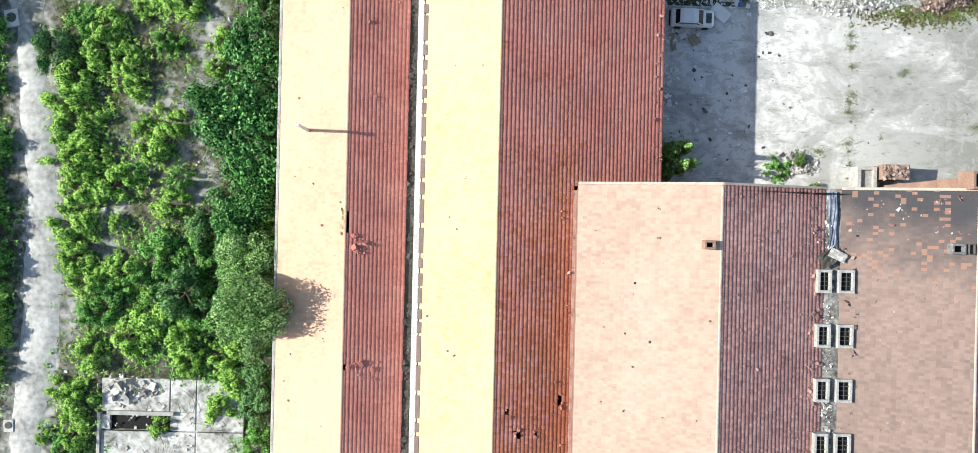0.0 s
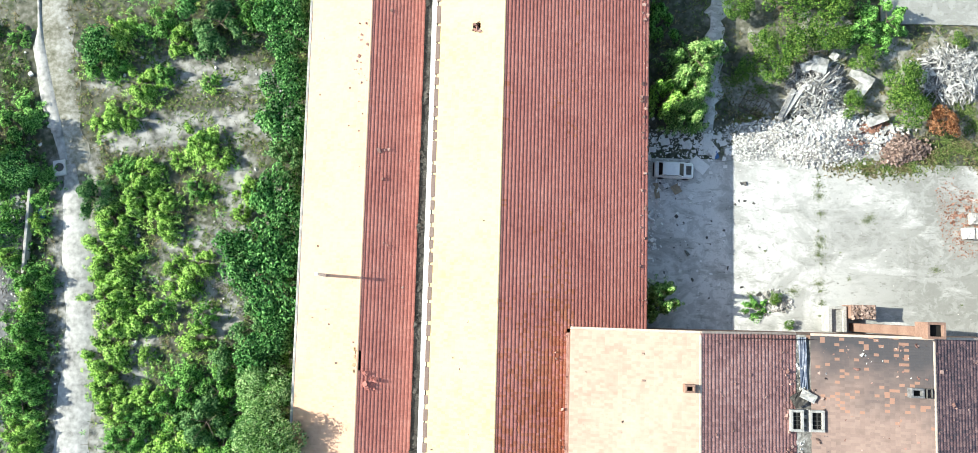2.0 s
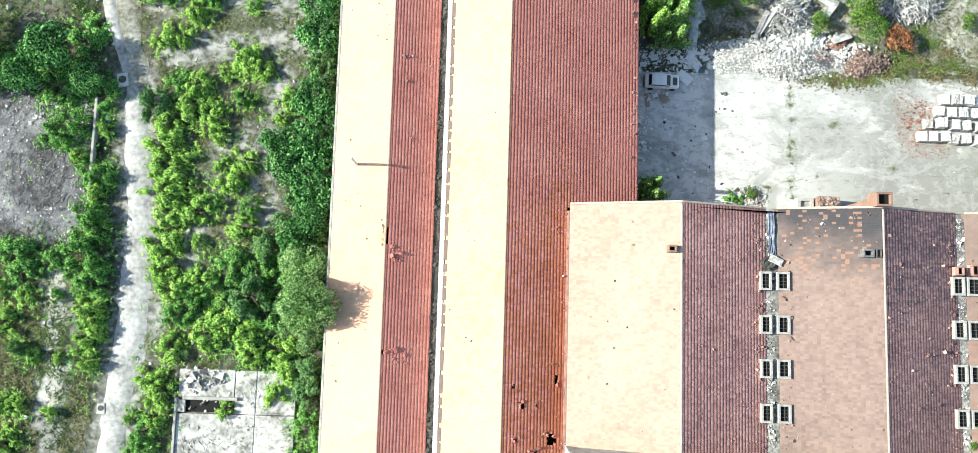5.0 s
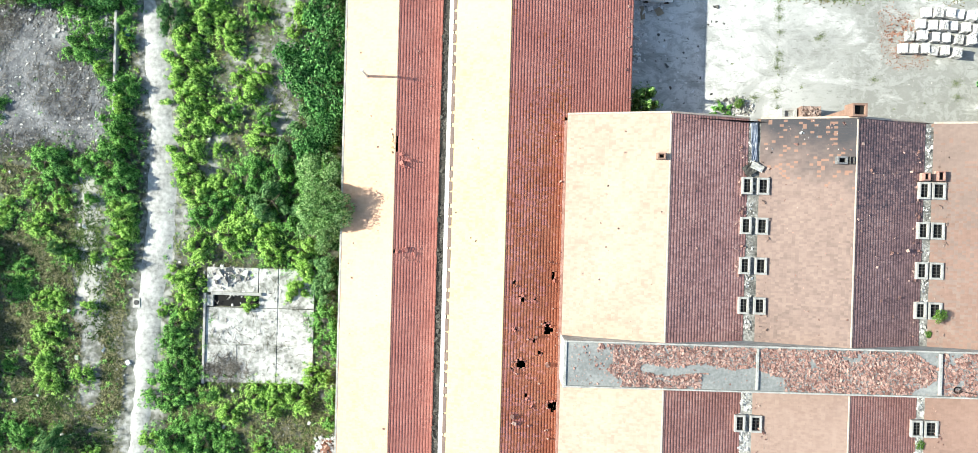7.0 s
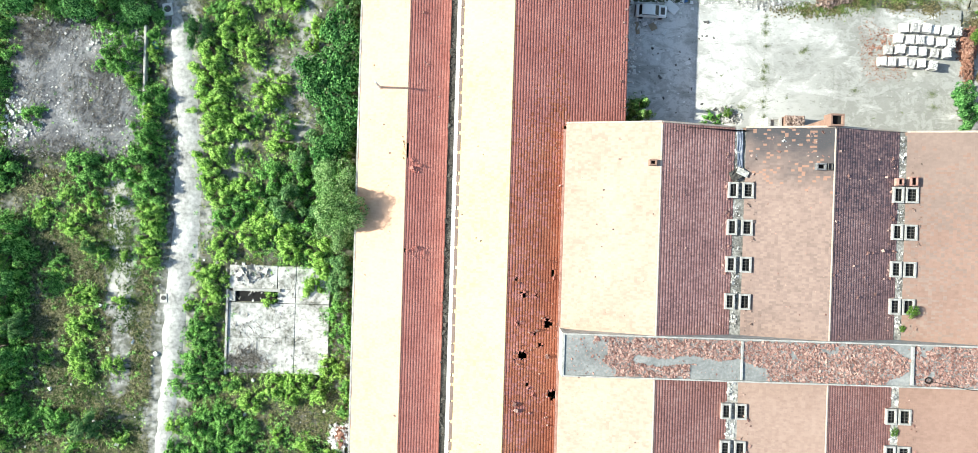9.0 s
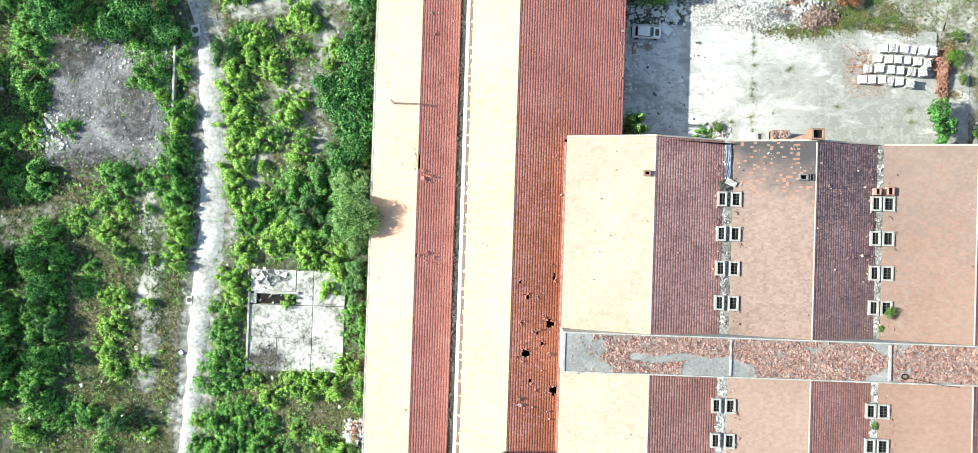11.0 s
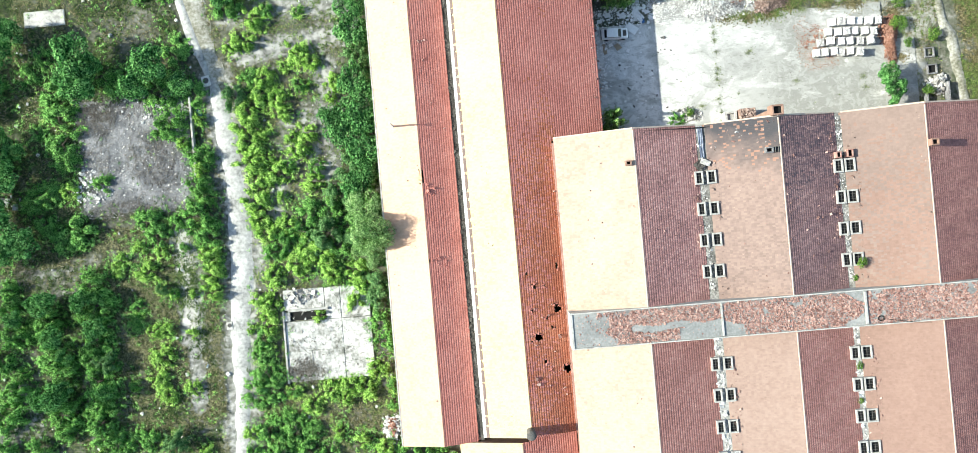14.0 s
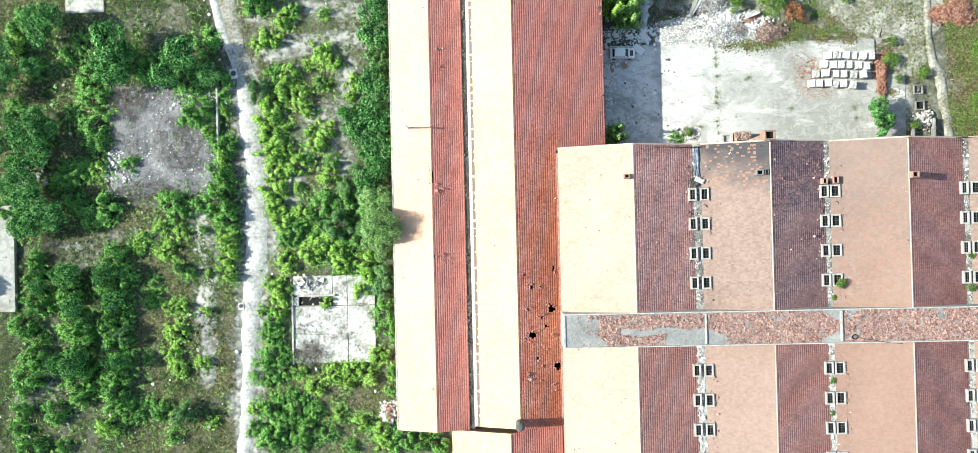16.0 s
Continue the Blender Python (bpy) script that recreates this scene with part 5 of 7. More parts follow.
def road_x(y):
    return -41.1 + max(0, 1 - abs(y - 0) / 30) * 2.8 if y < 17 else -41.0 - (y - 17) * 0.25


def west_bare(x, y):
    return abs(x - road_x(y)) < 2.0 or (-33 < x < -20.6 and -27.2 < y < -14) or (-61.5 < x < -44.5 and -1 < y < 16) or x > -17.5


def east_bare(x, y):
    return x < 15 or y < 4.5 or (x < 46 and 4 < y < 19.2) or (x < 58 and 4 < y < 18.6) or abs(x - 64.5) < 1.5 or (26 < x < 36 and 20 < y < 29)


def low_scrub(name, n, zones, mat, label, seed, reach=(0.7, 1.6)):
    """Suckers and leafy sprigs spreading out from under the shrubs of the given zones."""
    g = np.random.default_rng(seed)
    spots = [p for z in zones for p in z]
    verts, faces = [], []
    for i in range(n):
        if g.uniform() < 0.62:
            x, y, r, h, k = spots[g.integers(len(spots))]
            a, q = g.uniform(0, 6.28), r * g.uniform(*reach)
            x, y = x + math.cos(a) * q, y + math.sin(a) * q
        else:
            x, y = g.uniform(-80, -17.5), g.uniform(-44, 36)
            if noise.noise(Vector((x * 0.17, y * 0.17, seed))) < 0.08:
                continue
        if x > -17.2 or abs(x - road_x(y)) < 1.5 or (-32 < x < -21.6 and -26 < y < -15) or (-59.5 < x < -46.5 and 1 < y < 14 and g.uniform() < 0.93) or bare_near(x, y) > g.uniform(0.2, 0.9):
            continue
        z, size, spin, k0 = g.uniform(0.0, 0.55), g.uniform(0.2, 0.42), g.uniform(0, 6.28), g.integers(5, 8)
        c = Vector((x, y, z))
        for k in range(k0):
            t = spin + 6.283 * k / k0 + g.uniform(-0.3, 0.3)
            d = Vector((math.cos(t), math.sin(t), g.uniform(-0.1, 0.35)))
            s = Vector((-d.y, d.x, 0)) * size * 0.13
            b = len(verts)
            verts += [tuple(c), tuple(c + d * size * 0.55 + s), tuple(c + d * size * 0.55 - s), tuple(c + d * size - Vector((0, 0, size * 0.3)))]
            faces.append((b, b + 1, b + 3, b + 2))
    return tagged(new(name, mesh_from(name, verts, faces, mat)), label, "undergrowth", kind="stuff")


low_scrub("low_scrub", 4200, (HEDGE_BY_ROAD, NORTH_SCRUB, SLAB_SCRUB, OPEN_SCRUB), L_YELLOW, "yellow-green suckers and sprigs between shrubs", 31, (0.6, 1.25))
low_scrub("low_scrub", 12000, (ROW_ONE, ROW_TWO, ROW_THREE, SOUTH_SCRUB, ROAD_WEST_BANK, RUBBLE_TREES, FAR_WEST, WEST_MORE, MID_THICKET), L_GREEN, "green suckers and sprigs between saplings", 32)
low_scrub("low_scrub", 4000, (RUBBLE_TREES, FAR_WEST, ROW_TWO, HALL_TREES), L_UNDER, "dark low brambles under the trees", 33)
low_scrub("low_scrub", 1700, (OPEN_SCRUB, ROAD_WEST_BANK, ROW_ONE), L_GREEN, "low green shoots between the scrub", 34, (0.8, 2.6))
tufts("dry_grass", 13000, (-60, -42.6, -43, -3), L_OLIVE, "olive-brown dry grass between the scrub", 0.3, 17, lambda x, y: bare_near(x, y) > 0.52)
tufts("weeds", 420, (-49, -44.6, -20, -3), L_WEED, "green weeds breaking through the old track", 0.3, 20, lambda x, y: False)
tufts("dry_grass", 7000, (-79, -61.5, -8, 34), L_OLIVE, "olive-brown dry grass round the trees", 0.32, 18, lambda x, y: x > -62.5 and -1 < y < 16)
tufts("dry_grass", 4000, (-37, -18, -44, -29), L_OLIVE, "olive-brown dry grass south of the slab", 0.28, 19, lambda x, y: False)
tufts("undergrowth", 12000, (-84, -43.5, -46, 40), L_UNDER, "knee-high green undergrowth between shrub rows", 0.36, 9, lambda x, y: west_bare(x, y) or noise.noise(Vector((x * 0.12, y * 0.1, 21))) < -0.3)
tufts("undergrowth", 3500, (-37, -17.5, -46, 40), L_WEED, "knee-high yellow-green undergrowth", 0.34, 10, west_bare)
tufts("dry_grass", 13000, (-82, -17, -44, 38), L_DRY, "dry olive grass tufts on bare soil", 0.22, 3, lambda x, y: west_bare(x, y) or bare_near(x, y) > 0.45)
tufts("weeds", 12000, (-82, -17, -44, 38), L_WEED, "low green weeds between shrubs", 0.22, 4, lambda x, y: west_bare(x, y) or bare_near(x, y) > 0.4)
tufts("dry_grass", 3600, (15, 74, 4, 40), L_DRY, "dry olive grass along the yard's edge", 0.24, 5, east_bare)
tufts("weeds", 5000, (15, 74, 4, 40), L_WEED, "low green weeds round the rubble and yard", 0.22, 8, east_bare)
tufts("dry_grass", 5000, (64.5, 76, 3, 34), L_DRY, "dry olive grass in the meadow", 0.34, 16, lambda x, y: x < 65.6 + max(0, 10 - y) * 0.1)
tufts("meadow_grass", 7000, (64.5, 76, 3, 34), L_WEED, "green uncut meadow grass", 0.32, 6, lambda x, y: x < 65.6 + max(0, 10 - y) * 0.1)


# ---- loose stones and broken pieces ----
def chunk_mesh(name, n, place, size, mat, seed, flat=0.6, label="", category="rubble", big=3.5):
    """Many broken angular pieces in one mesh; place(g) gives x, y, z of each."""
    g = np.random.default_rng(seed)
    base = np.array([(-1, -1, -1), (1, -1, -1), (1, 1, -1), (-1, 1, -1), (-1, -1, 1), (1, -1, 1), (1, 1, 1), (-1, 1, 1)], float)
    quads = np.array([(0, 3, 2, 1), (4, 5, 6, 7), (0, 1, 5, 4), (1, 2, 6, 5), (2, 3, 7, 6), (3, 0, 4, 7)])
    verts, faces = [], []
    for i in range(n):
        x, y, z = place(g)
        s = size * min(big, g.lognormal(0, 0.7))
        v = base * (1 + g.normal(0, 0.22, (8, 3))) * np.array((s, s * g.uniform(0.5, 1), s * flat * g.uniform(0.5, 1.2))) * 0.5
        e = Euler((g.normal(0, 0.35), g.normal(0, 0.35), g.uniform(0, 6.28))).to_matrix()
        v = v @ np.array(e).T + np.array((x, y, z + s * flat * 0.25))
        verts.append(v)
        faces.append(quads + 8 * i)
    ob = new(name, mesh_from(name, np.concatenate(verts), np.concatenate(faces), mat))
    return tagged(ob, label, category, kind="stuff")


def on_rect(x0, x1, y0, y1, z=0.0):
    return lambda g: (g.uniform(x0, x1), g.uniform(y0, y1), z)


def on_heap(cx, cy, rx, ry, h, z=0.0):
    def f(g):
        a, q = g.uniform(0, 6.28), math.sqrt(g.uniform(0, 1))
        if g.uniform() < 0.2:
            q *= g.uniform(1.0, 1.35)
        w = 1 + 0.25 * math.sin(3 * a + cx) + 0.2 * noise.noise(Vector((a * 2.5, cx, cy)))
        return cx + math.cos(a) * q * rx * w, cy + math.sin(a) * q * ry * w, z + h * max(0, 1 - q ** 1.5)
    return f


def mound(name, cx, cy, rx, ry, h, mat, label, category="heap"):
    """The solid core of a heap, uneven and fading into the ground."""
    verts, faces, n, m = [], [], 28, 9
    for j in range(m + 1):
        q = j / m
        for i in range(n):
            a = 6.2832 * i / n
            w = 1 + 0.25 * math.sin(3 * a + cx)
            x, y = cx + math.cos(a) * q * rx * w, cy + math.sin(a) * q * ry * w
            verts.append((x, y, h * max(0, 1 - q ** 1.5) - 0.1 - 0.15 * q + noise.noise(Vector((x * 1.2, y * 1.2, 2))) * 0.22 * (1 - q * q)))
    for j in range(m):
        for i in range(n):
            faces.append((j * n + i, j * n + (i + 1) % n, (j + 1) * n + (i + 1) % n, (j + 1) * n + i))
    return tagged(new(name, mesh_from(name, verts, faces, mat)), label, category)


M_BURNTBRICK = material("dusty_brick", [(0.12, 0.09, 0.08), (0.25, 0.17, 0.14), (0.45, 0.34, 0.3)], 1.5, 9.0, 0.9, 0.3, spread=0.5)
chunk_mesh("rubble_stones", 3600, on_rect(-61.5, -44.4, -1.4, 16.2, 0.02), 0.075, M_STONE, 21, label="loose grey stones and mortar lumps")
chunk_mesh("rubble_stones", 800, on_rect(-61.5, -44.4, -1.4, 16.2, 0.04), 0.06, M_PLASTER_RUBBLE, 121, label="scattered white mortar lumps on the rubble")
chunk_mesh("rubble_stones", 300, on_heap(-59.8, 3.2, 2.6, 2.2, 0.2), 0.14, M_PLASTER_RUBBLE, 22, label="white broken masonry blocks")
chunk_mesh("rubble_stones", 200, on_heap(-47.5, 13.5, 3.5, 1.6, 0.15), 0.13, M_PLASTER_RUBBLE, 23, label="white broken masonry blocks")
chunk_mesh("rubble_stones", 120, on_heap(-73.5, 1.8, 3.0, 1.5, 0.15), 0.24, M_PLASTER_RUBBLE, 24, label="white broken masonry blocks")
chunk_mesh("roadside_stones", 900, on_rect(-80, -18, -42, 33, -0.08), 0.13, M_PLASTER_RUBBLE, 25, label="small white stones and litter among weeds")
chunk_mesh("yard_gravel", 700, on_rect(14.8, 58, 4.2, 19.3, 0.0), 0.035, M_STONE, 26, label="dust and pebbles on the yard")
# white plaster heap between car and timber
mound("rubble_mound", 30.5, 21.8, 6.4, 2.2, 1.15, M_STONE, "long heap of white plaster and masonry rubble")
chunk_mesh("rubble_pieces", 12500, on_heap(30.5, 21.8, 6.6, 2.4, 1.1), 0.046, M_PLASTER_RUBBLE, 27, 0.5, label="white plaster lumps on the heap", big=6.5)
chunk_mesh("rubble_pieces", 420, on_heap(29.0, 21.9, 2.6, 1.2, 1.05), 0.07, M_RUBBLE, 227, 0.5, label="dark grey mortar and slate on the plaster heap")
chunk_mesh("rubble_pieces", 300, on_heap(33.6, 20.9, 2.2, 1.0, 0.75), 0.07, M_RUBBLE, 228, 0.5, label="dark grey mortar and slate on the plaster heap")
chunk_mesh("rubble_pieces", 130, on_heap(34.6, 21.6, 1.6, 1.2, 0.85), 0.075, M_BRICK, 229, 0.5, label="red brick pieces among the plaster")
chunk_mesh("rubble_slabs", 230, on_heap(31.5, 22.3, 6.0, 2.0, 0.85), 0.22, M_PLASTER_RUBBLE, 127, 0.3, label="broken white plasterboard and masonry slabs", big=3.0)
chunk_mesh("rubble_pieces", 700, on_heap(31.5, 21.8, 6.6, 2.4, 1.1), 0.09, M_STONE, 128, 0.5, label="grey mortar lumps among the plaster")
chunk_mesh("rubble_pieces", 3800, on_heap(26.0, 21.4, 3.4, 1.5, 0.25), 0.05, M_PLASTER_RUBBLE, 28, label="white plaster lumps")
mound("rubble_mound", 39.6, 21.1, 2.1, 1.6, 0.85, M_BURNTBRICK, "heap of broken brick and tile beside plaster rubble")
chunk_mesh("rubble_pieces", 1500, on_heap(39.6, 21.1, 2.3, 1.7, 0.9), 0.085, M_BURNTBRICK, 29, label="broken brick and tile pieces")
chunk_mesh("rubble_pieces", 420, on_heap(36.6, 22.9, 1.6, 1.0, 0.6), 0.12, M_BRICK, 30, label="red brick pieces on the heap")
mound("brick_heap", 56.0, 14.5, 1.1, 3.4, 0.8, M_BRICK, "long heap of red bricks beside the pallets")
chunk_mesh("heap_bricks", 1000, on_heap(56.0, 14.5, 1.2, 3.5, 0.9), 0.16, M_BRICK, 32, 0.5, "loose red bricks", big=1.4)
mound("brick_heap", 67.0, 23.2, 3.2, 1.9, 0.9, M_BRICK, "broad heap of red bricks at the meadow's edge")
chunk_mesh("heap_bricks", 1200, on_heap(67.0, 23.2, 3.4, 2.0, 1.0), 0.17, M_BRICK, 33, 0.5, "loose red bricks", big=1.4)
chunk_mesh("scattered_bricks", 1000, on_heap(45.4, 15.0, 2.8, 2.6, 0.02), 0.06, M_BRICK, 34, 0.4, "red brick fragments scattered on concrete", big=2.2)
chunk_mesh("scattered_bricks", 400, on_heap(46.2, 12.0, 2.4, 1.4, 0.02), 0.055, M_BRICK, 35, 0.4, "red brick fragments scattered on concrete", big=2.2)
chunk_mesh("scattered_bricks", 60, on_heap(45.4, 14.6, 1.6, 1.6, 0.02), 0.14, M_BRICK, 135, 0.5, "larger red brick pieces on concrete", big=1.8)
chunk_mesh("annex_debris", 260, on_rect(33.75, 35.8, 4.75, 5.85, 2.08), 0.11, M_BURNTBRICK, 36, 0.5, "broken bricks lying on the annex roof")
chunk_mesh("rubble_pieces", 420, on_heap(27.3, 6.0, 1.6, 1.1, 0.12), 0.09, M_STONE, 37, label="grey rubble under weeds")
chunk_mesh("rubble_pieces", 700, on_heap(-18.9, -35.2, 1.2, 2.4, 0.25), 0.11, M_PLASTER_RUBBLE, 38, label="white rubble against the hall")
chunk_mesh("rubble_pieces", 160, on_heap(-18.8, -35.0, 0.55, 1.7, 0.4), 0.14, M_BRICK, 39, label="red rags and brick on white rubble")


mound("rubble_mound", 33.6, 23.4, 2.8, 1.5, 0.8, M_PLASTER_RUBBLE, "white plaster rubble under the timber heap")
chunk_mesh("rubble_pieces", 1500, on_heap(33.6, 23.4, 3.0, 1.7, 0.75), 0.1, M_PLASTER_RUBBLE, 55, label="white plaster lumps under the timber heap")
chunk_mesh("rubble_pieces", 600, on_heap(37.6, 22.2, 2.2, 1.2, 0.5), 0.11, M_PLASTER_RUBBLE, 56, label="white plaster lumps among brick")


def slope_z(x, top, foot):
    return top[1] + (foot[1] - top[1]) * (x - top[0]) / (foot[0] - top[0])


def on_slope(x0, x1, y0, y1, top, foot):
    def f(g):
        x = g.uniform(x0, x1)
        return x, g.uniform(y0, y1), slope_z(x, top, foot) + 0.06
    return f


# broken tiles on the corridor roof and in the gutters
def corridor_place(g):
    while True:
        x, y = g.uniform(10.0, 76), g.uniform(-23.68, -19.55)
        v = 0.5 * noise.noise(Vector((x * 0.35, y * 0.6, 1.5))) + 0.35 * noise.noise(Vector((x * 1.1, y * 1.1, 4)))
        if abs(x - 25.93) < 0.2 or abs(x - 43.8) < 0.25 or abs(x - 61.9) < 0.25:
            continue
        if x < 25.8:
            v -= max(0, 13.5 - x) * 0.3 + (0.8 if x > 14.5 and abs(y + 21.9 - 0.2 * math.sin(x)) < 0.42 else 0) + (0.9 if x > 20.5 and y < -22.2 else 0)
        elif x < 43.6:
            v -= (0.9 if x < 28.6 and y < -22.0 - 0.3 * (x - 27) else 0) + max(0, abs(y + 21.6) - 0.75 * (43.6 - x)) * 0.9
        elif x < 46:
            v -= 0.55 if x > 44.6 and y > -20.6 else 0
        if v > -0.42:
            return x, y, 13.36 + max(0, v) * 0.15


chunk_mesh("broken_roof_tiles", 32000, corridor_place, 0.077, M_BROKEN_TILE, 40, 0.3, "smashed clay tiles covering the corridor roof", "tiles")
for v in VALLEYS:
    chunk_mesh("gutter_debris", 240, on_rect(v - 0.2, v + 0.5, -19, 3.0, Z_VALLEY - 0.06), 0.11, M_STONE, 41, 0.4, "dirt and broken tile in the valley gutter", "debris")
    chunk_mesh("gutter_debris", 280, on_rect(v - 0.2, v + 0.6, -44, -24.3, Z_VALLEY - 0.06), 0.11, M_STONE, 42, 0.4, "dirt and broken tile in the valley gutter", "debris")
for v in VALLEYS[:2]:
    chunk_mesh("mortar_spill", 330, on_rect(v - 0.3, v + 0.75, -46, -24.2, Z_VALLEY + 0.02), 0.13, M_PLASTER_RUBBLE, 145, 0.2, "white mortar flakes round the skylights", "debris")
    chunk_mesh("mortar_spill", 90, on_rect(v - 0.2, v + 0.6, -19, 3.0, Z_VALLEY + 0.02), 0.1, M_PLASTER_RUBBLE, 146, 0.2, "white mortar flakes round the skylights", "debris")
    chunk_mesh("tile_chips", 150, on_slope(v + 1.0, v + 2.2, -44, -24.3, (v + 9.6, 13.2), (v + 0.5, 10.47)), 0.075, M_BROKEN_TILE, 147, 0.3, "broken tile chips beside the valley", "debris")
    chunk_mesh("tile_chips", 110, on_slope(v + 1.0, v + 2.0, -19, 2.5, (v + 9.6, 13.2), (v + 0.5, 10.47)), 0.07, M_BURNTBRICK, 148, 0.3, "dark tile chips beside the valley", "debris")
    chunk_mesh("tile_chips", 130, on_slope(v - 1.6, v - 0.3, -19, 3, (v - 9.05, 13.2), (v - 0.22, 10.3)), 0.08, M_BROKEN_TILE, 149, 0.3, "broken tile chips at the foot of the slope", "debris")
chunk_mesh("deck_debris", 420, on_rect(7.6, 16, -23.6, -19.6, 13.35), 0.055, M_BROKEN_TILE, 150, 0.3, "scattered tile chips on the corridor deck", "debris")
chunk_mesh("deck_debris", 900, on_rect(16, 76, -23.6, -19.6, 13.35), 0.05, M_BROKEN_TILE, 155, 0.3, "scattered tile chips on the corridor deck", "debris")
chunk_mesh("gutter_debris", 700, on_rect(-6.4, -5.58, -36, 40.8, 5.7), 0.16, M_GUTTER, 43, 0.4, "black debris in the valley gutter", "debris")


chunk_mesh("loose_tiles", 45, on_slope(27, 34.6, -0.5, 3.2, (35.1, 13.2), (26.6, 10.4)), 0.1, M_BROKEN_TILE, 44, 0.25, "loose tile fragments on the sooty roof", "tiles")
chunk_mesh("loose_plaster", 11, on_slope(27.5, 34.6, -0.5, 3.2, (35.1, 13.2), (26.6, 10.4)), 0.12, M_PLASTER_RUBBLE, 45, 0.4, "white plaster pieces on the sooty roof", "debris")
chunk_mesh("loose_tiles", 26, on_slope(-12.2, -11.0, 24, 30, (-10.9, 7.4), (-16.6, 5.5)), 0.1, M_BROKEN_TILE, 46, 0.3, "slipped tile fragments by the ridge", "tiles")
chunk_mesh("loose_tiles", 36, on_slope(1.5, 6.9, -30, -13, (0.9, 10.05), (14.12, 5.6)), 0.14, M_BROKEN_TILE, 47, 0.3, "slipped broken tiles round the roof holes", "tiles")


# ---- timber heaps ----
def plank_mesh(l, w, t, seed):
    g = random.Random(seed)
    bm = boxed(-l / 2, l / 2, -w / 2, w / 2, -t / 2, t / 2, bevel=min(w, t) * 0.12)
    for v in bm.verts:
        v.co += Vector((g.uniform(-0.06, 0.06), g.uniform(-0.015, 0.015), g.uniform(-0.01, 0.01) + 0.02 * math.sin(v.co.x)))
    me = bpy.data.meshes.new("plank")
    bm.to_mesh(me)
    bm.free()
    me.materials.append(M_WOOD)
    return me


planks = [plank_mesh(l, w, t, i) for i, (l, w, t) in enumerate(((2.0, 0.12, 0.05), (1.5, 0.16, 0.04), (1.0, 0.1, 0.04), (1.8, 0.08, 0.08), (0.7, 0.28, 0.03), (2.4, 0.1, 0.06), (0.9, 0.2, 0.03), (1.3, 0.07, 0.05)))]


def timber_heap(cx, cy, rx, ry, h, n, seed, label):
    g = random.Random(seed)
    e = thing("timber_heap", (cx, cy, 0), label, "timber")
    mo = mound("core", cx, cy, rx * 0.9, ry * 0.9, h * 0.8, M_RUBBLE, "", "")
    for k in ("label", "category"):
        if k in mo:
            del mo[k]
    mo.parent = e
    mo.location = (-cx, -cy, 0)
    for i in range(n):
        a, q = g.uniform(0, 6.28), math.sqrt(g.random())
        x, y = math.cos(a) * q * rx, math.sin(a) * q * ry
        o = part("plank", planks[g.randrange(len(planks))], None, e)
        o.matrix_basis = pose(x, y, h * (1 - q ** 1.6) * g.uniform(0.75, 1.05) + 0.1, g.gauss(0, 8), g.gauss(0, 9), g.gauss(20, 55))
    return e


timber_heap(31.3, 26.6, 2.8, 3.0, 1.3, 290, 5, "heap of splintered grey roof timbers")
timber_heap(44.6, 28.6, 3.7, 2.5, 1.05, 295, 6, "heap of splintered grey roof timbers and roots")
for x, y, l, a, w in ((28.3, 25.0, 3.2, 66, 0.5), (28.95, 25.3, 3.4, 58, 0.45)):
    o = tagged(part("beam", boxed(-l / 2, l / 2, -w / 2, w / 2, -0.1, 0.1, bevel=0.03), M_WOOD), "long grey weathered beam leaning on the heap", "beam")
    o.matrix_world = pose(x, y, 0.75, 0, -12, a)
for x, y, sx, sy, a in ((35.6, 27.9, 2.4, 1.1, -32), (35.4, 26.5, 1.7, 1.1, 55), (37.0, 23.7, 2.3, 0.8, 22), (30.2, 28.7, 1.3, 0.9, 20), (31.4, 28.9, 1.6, 1.5, -15), (32.8, 29.8, 0.8, 0.7, 50)):
    o = tagged(part("board", boxed(-sx / 2, sx / 2, -sy / 2, sy / 2, -0.03, 0.03, bevel=0.01), M_FLOOR), "pale broken sheet of board on the heap", "board")
    o.matrix_world = pose(x, y, 1.15 if x < 34 else 0.75, random.uniform(-8, 8), random.uniform(-8, 8), a)

# rusty grating lying in the weeds
grate = thing("iron_grating", (25.4, 25.0, 0.35), "rusty iron grating lying in weeds", "grating")
grate.rotation_euler = (radians(6), 0, radians(-28))
for i in range(7):
    part("bar", boxed(-1.3 + i * 0.43, -1.26 + i * 0.43, -0.9, 0.9, -0.02, 0.02), M_RUST, grate)
for s in (-0.9, 0, 0.86):
    part("rail", boxed(-1.35, 1.35, s, s + 0.05, 0.02, 0.06), M_RUST, grate)

# ---- brick pallets wrapped in white film ----
M_FILM = material("white_film", [(0.16, 0.155, 0.15), (0.55, 0.54, 0.53), (0.78, 0.77, 0.76), (0.84, 0.83, 0.82)], 1.6, 5.0, 0.45, 0.6, 7.0, spread=0.2, by="object")


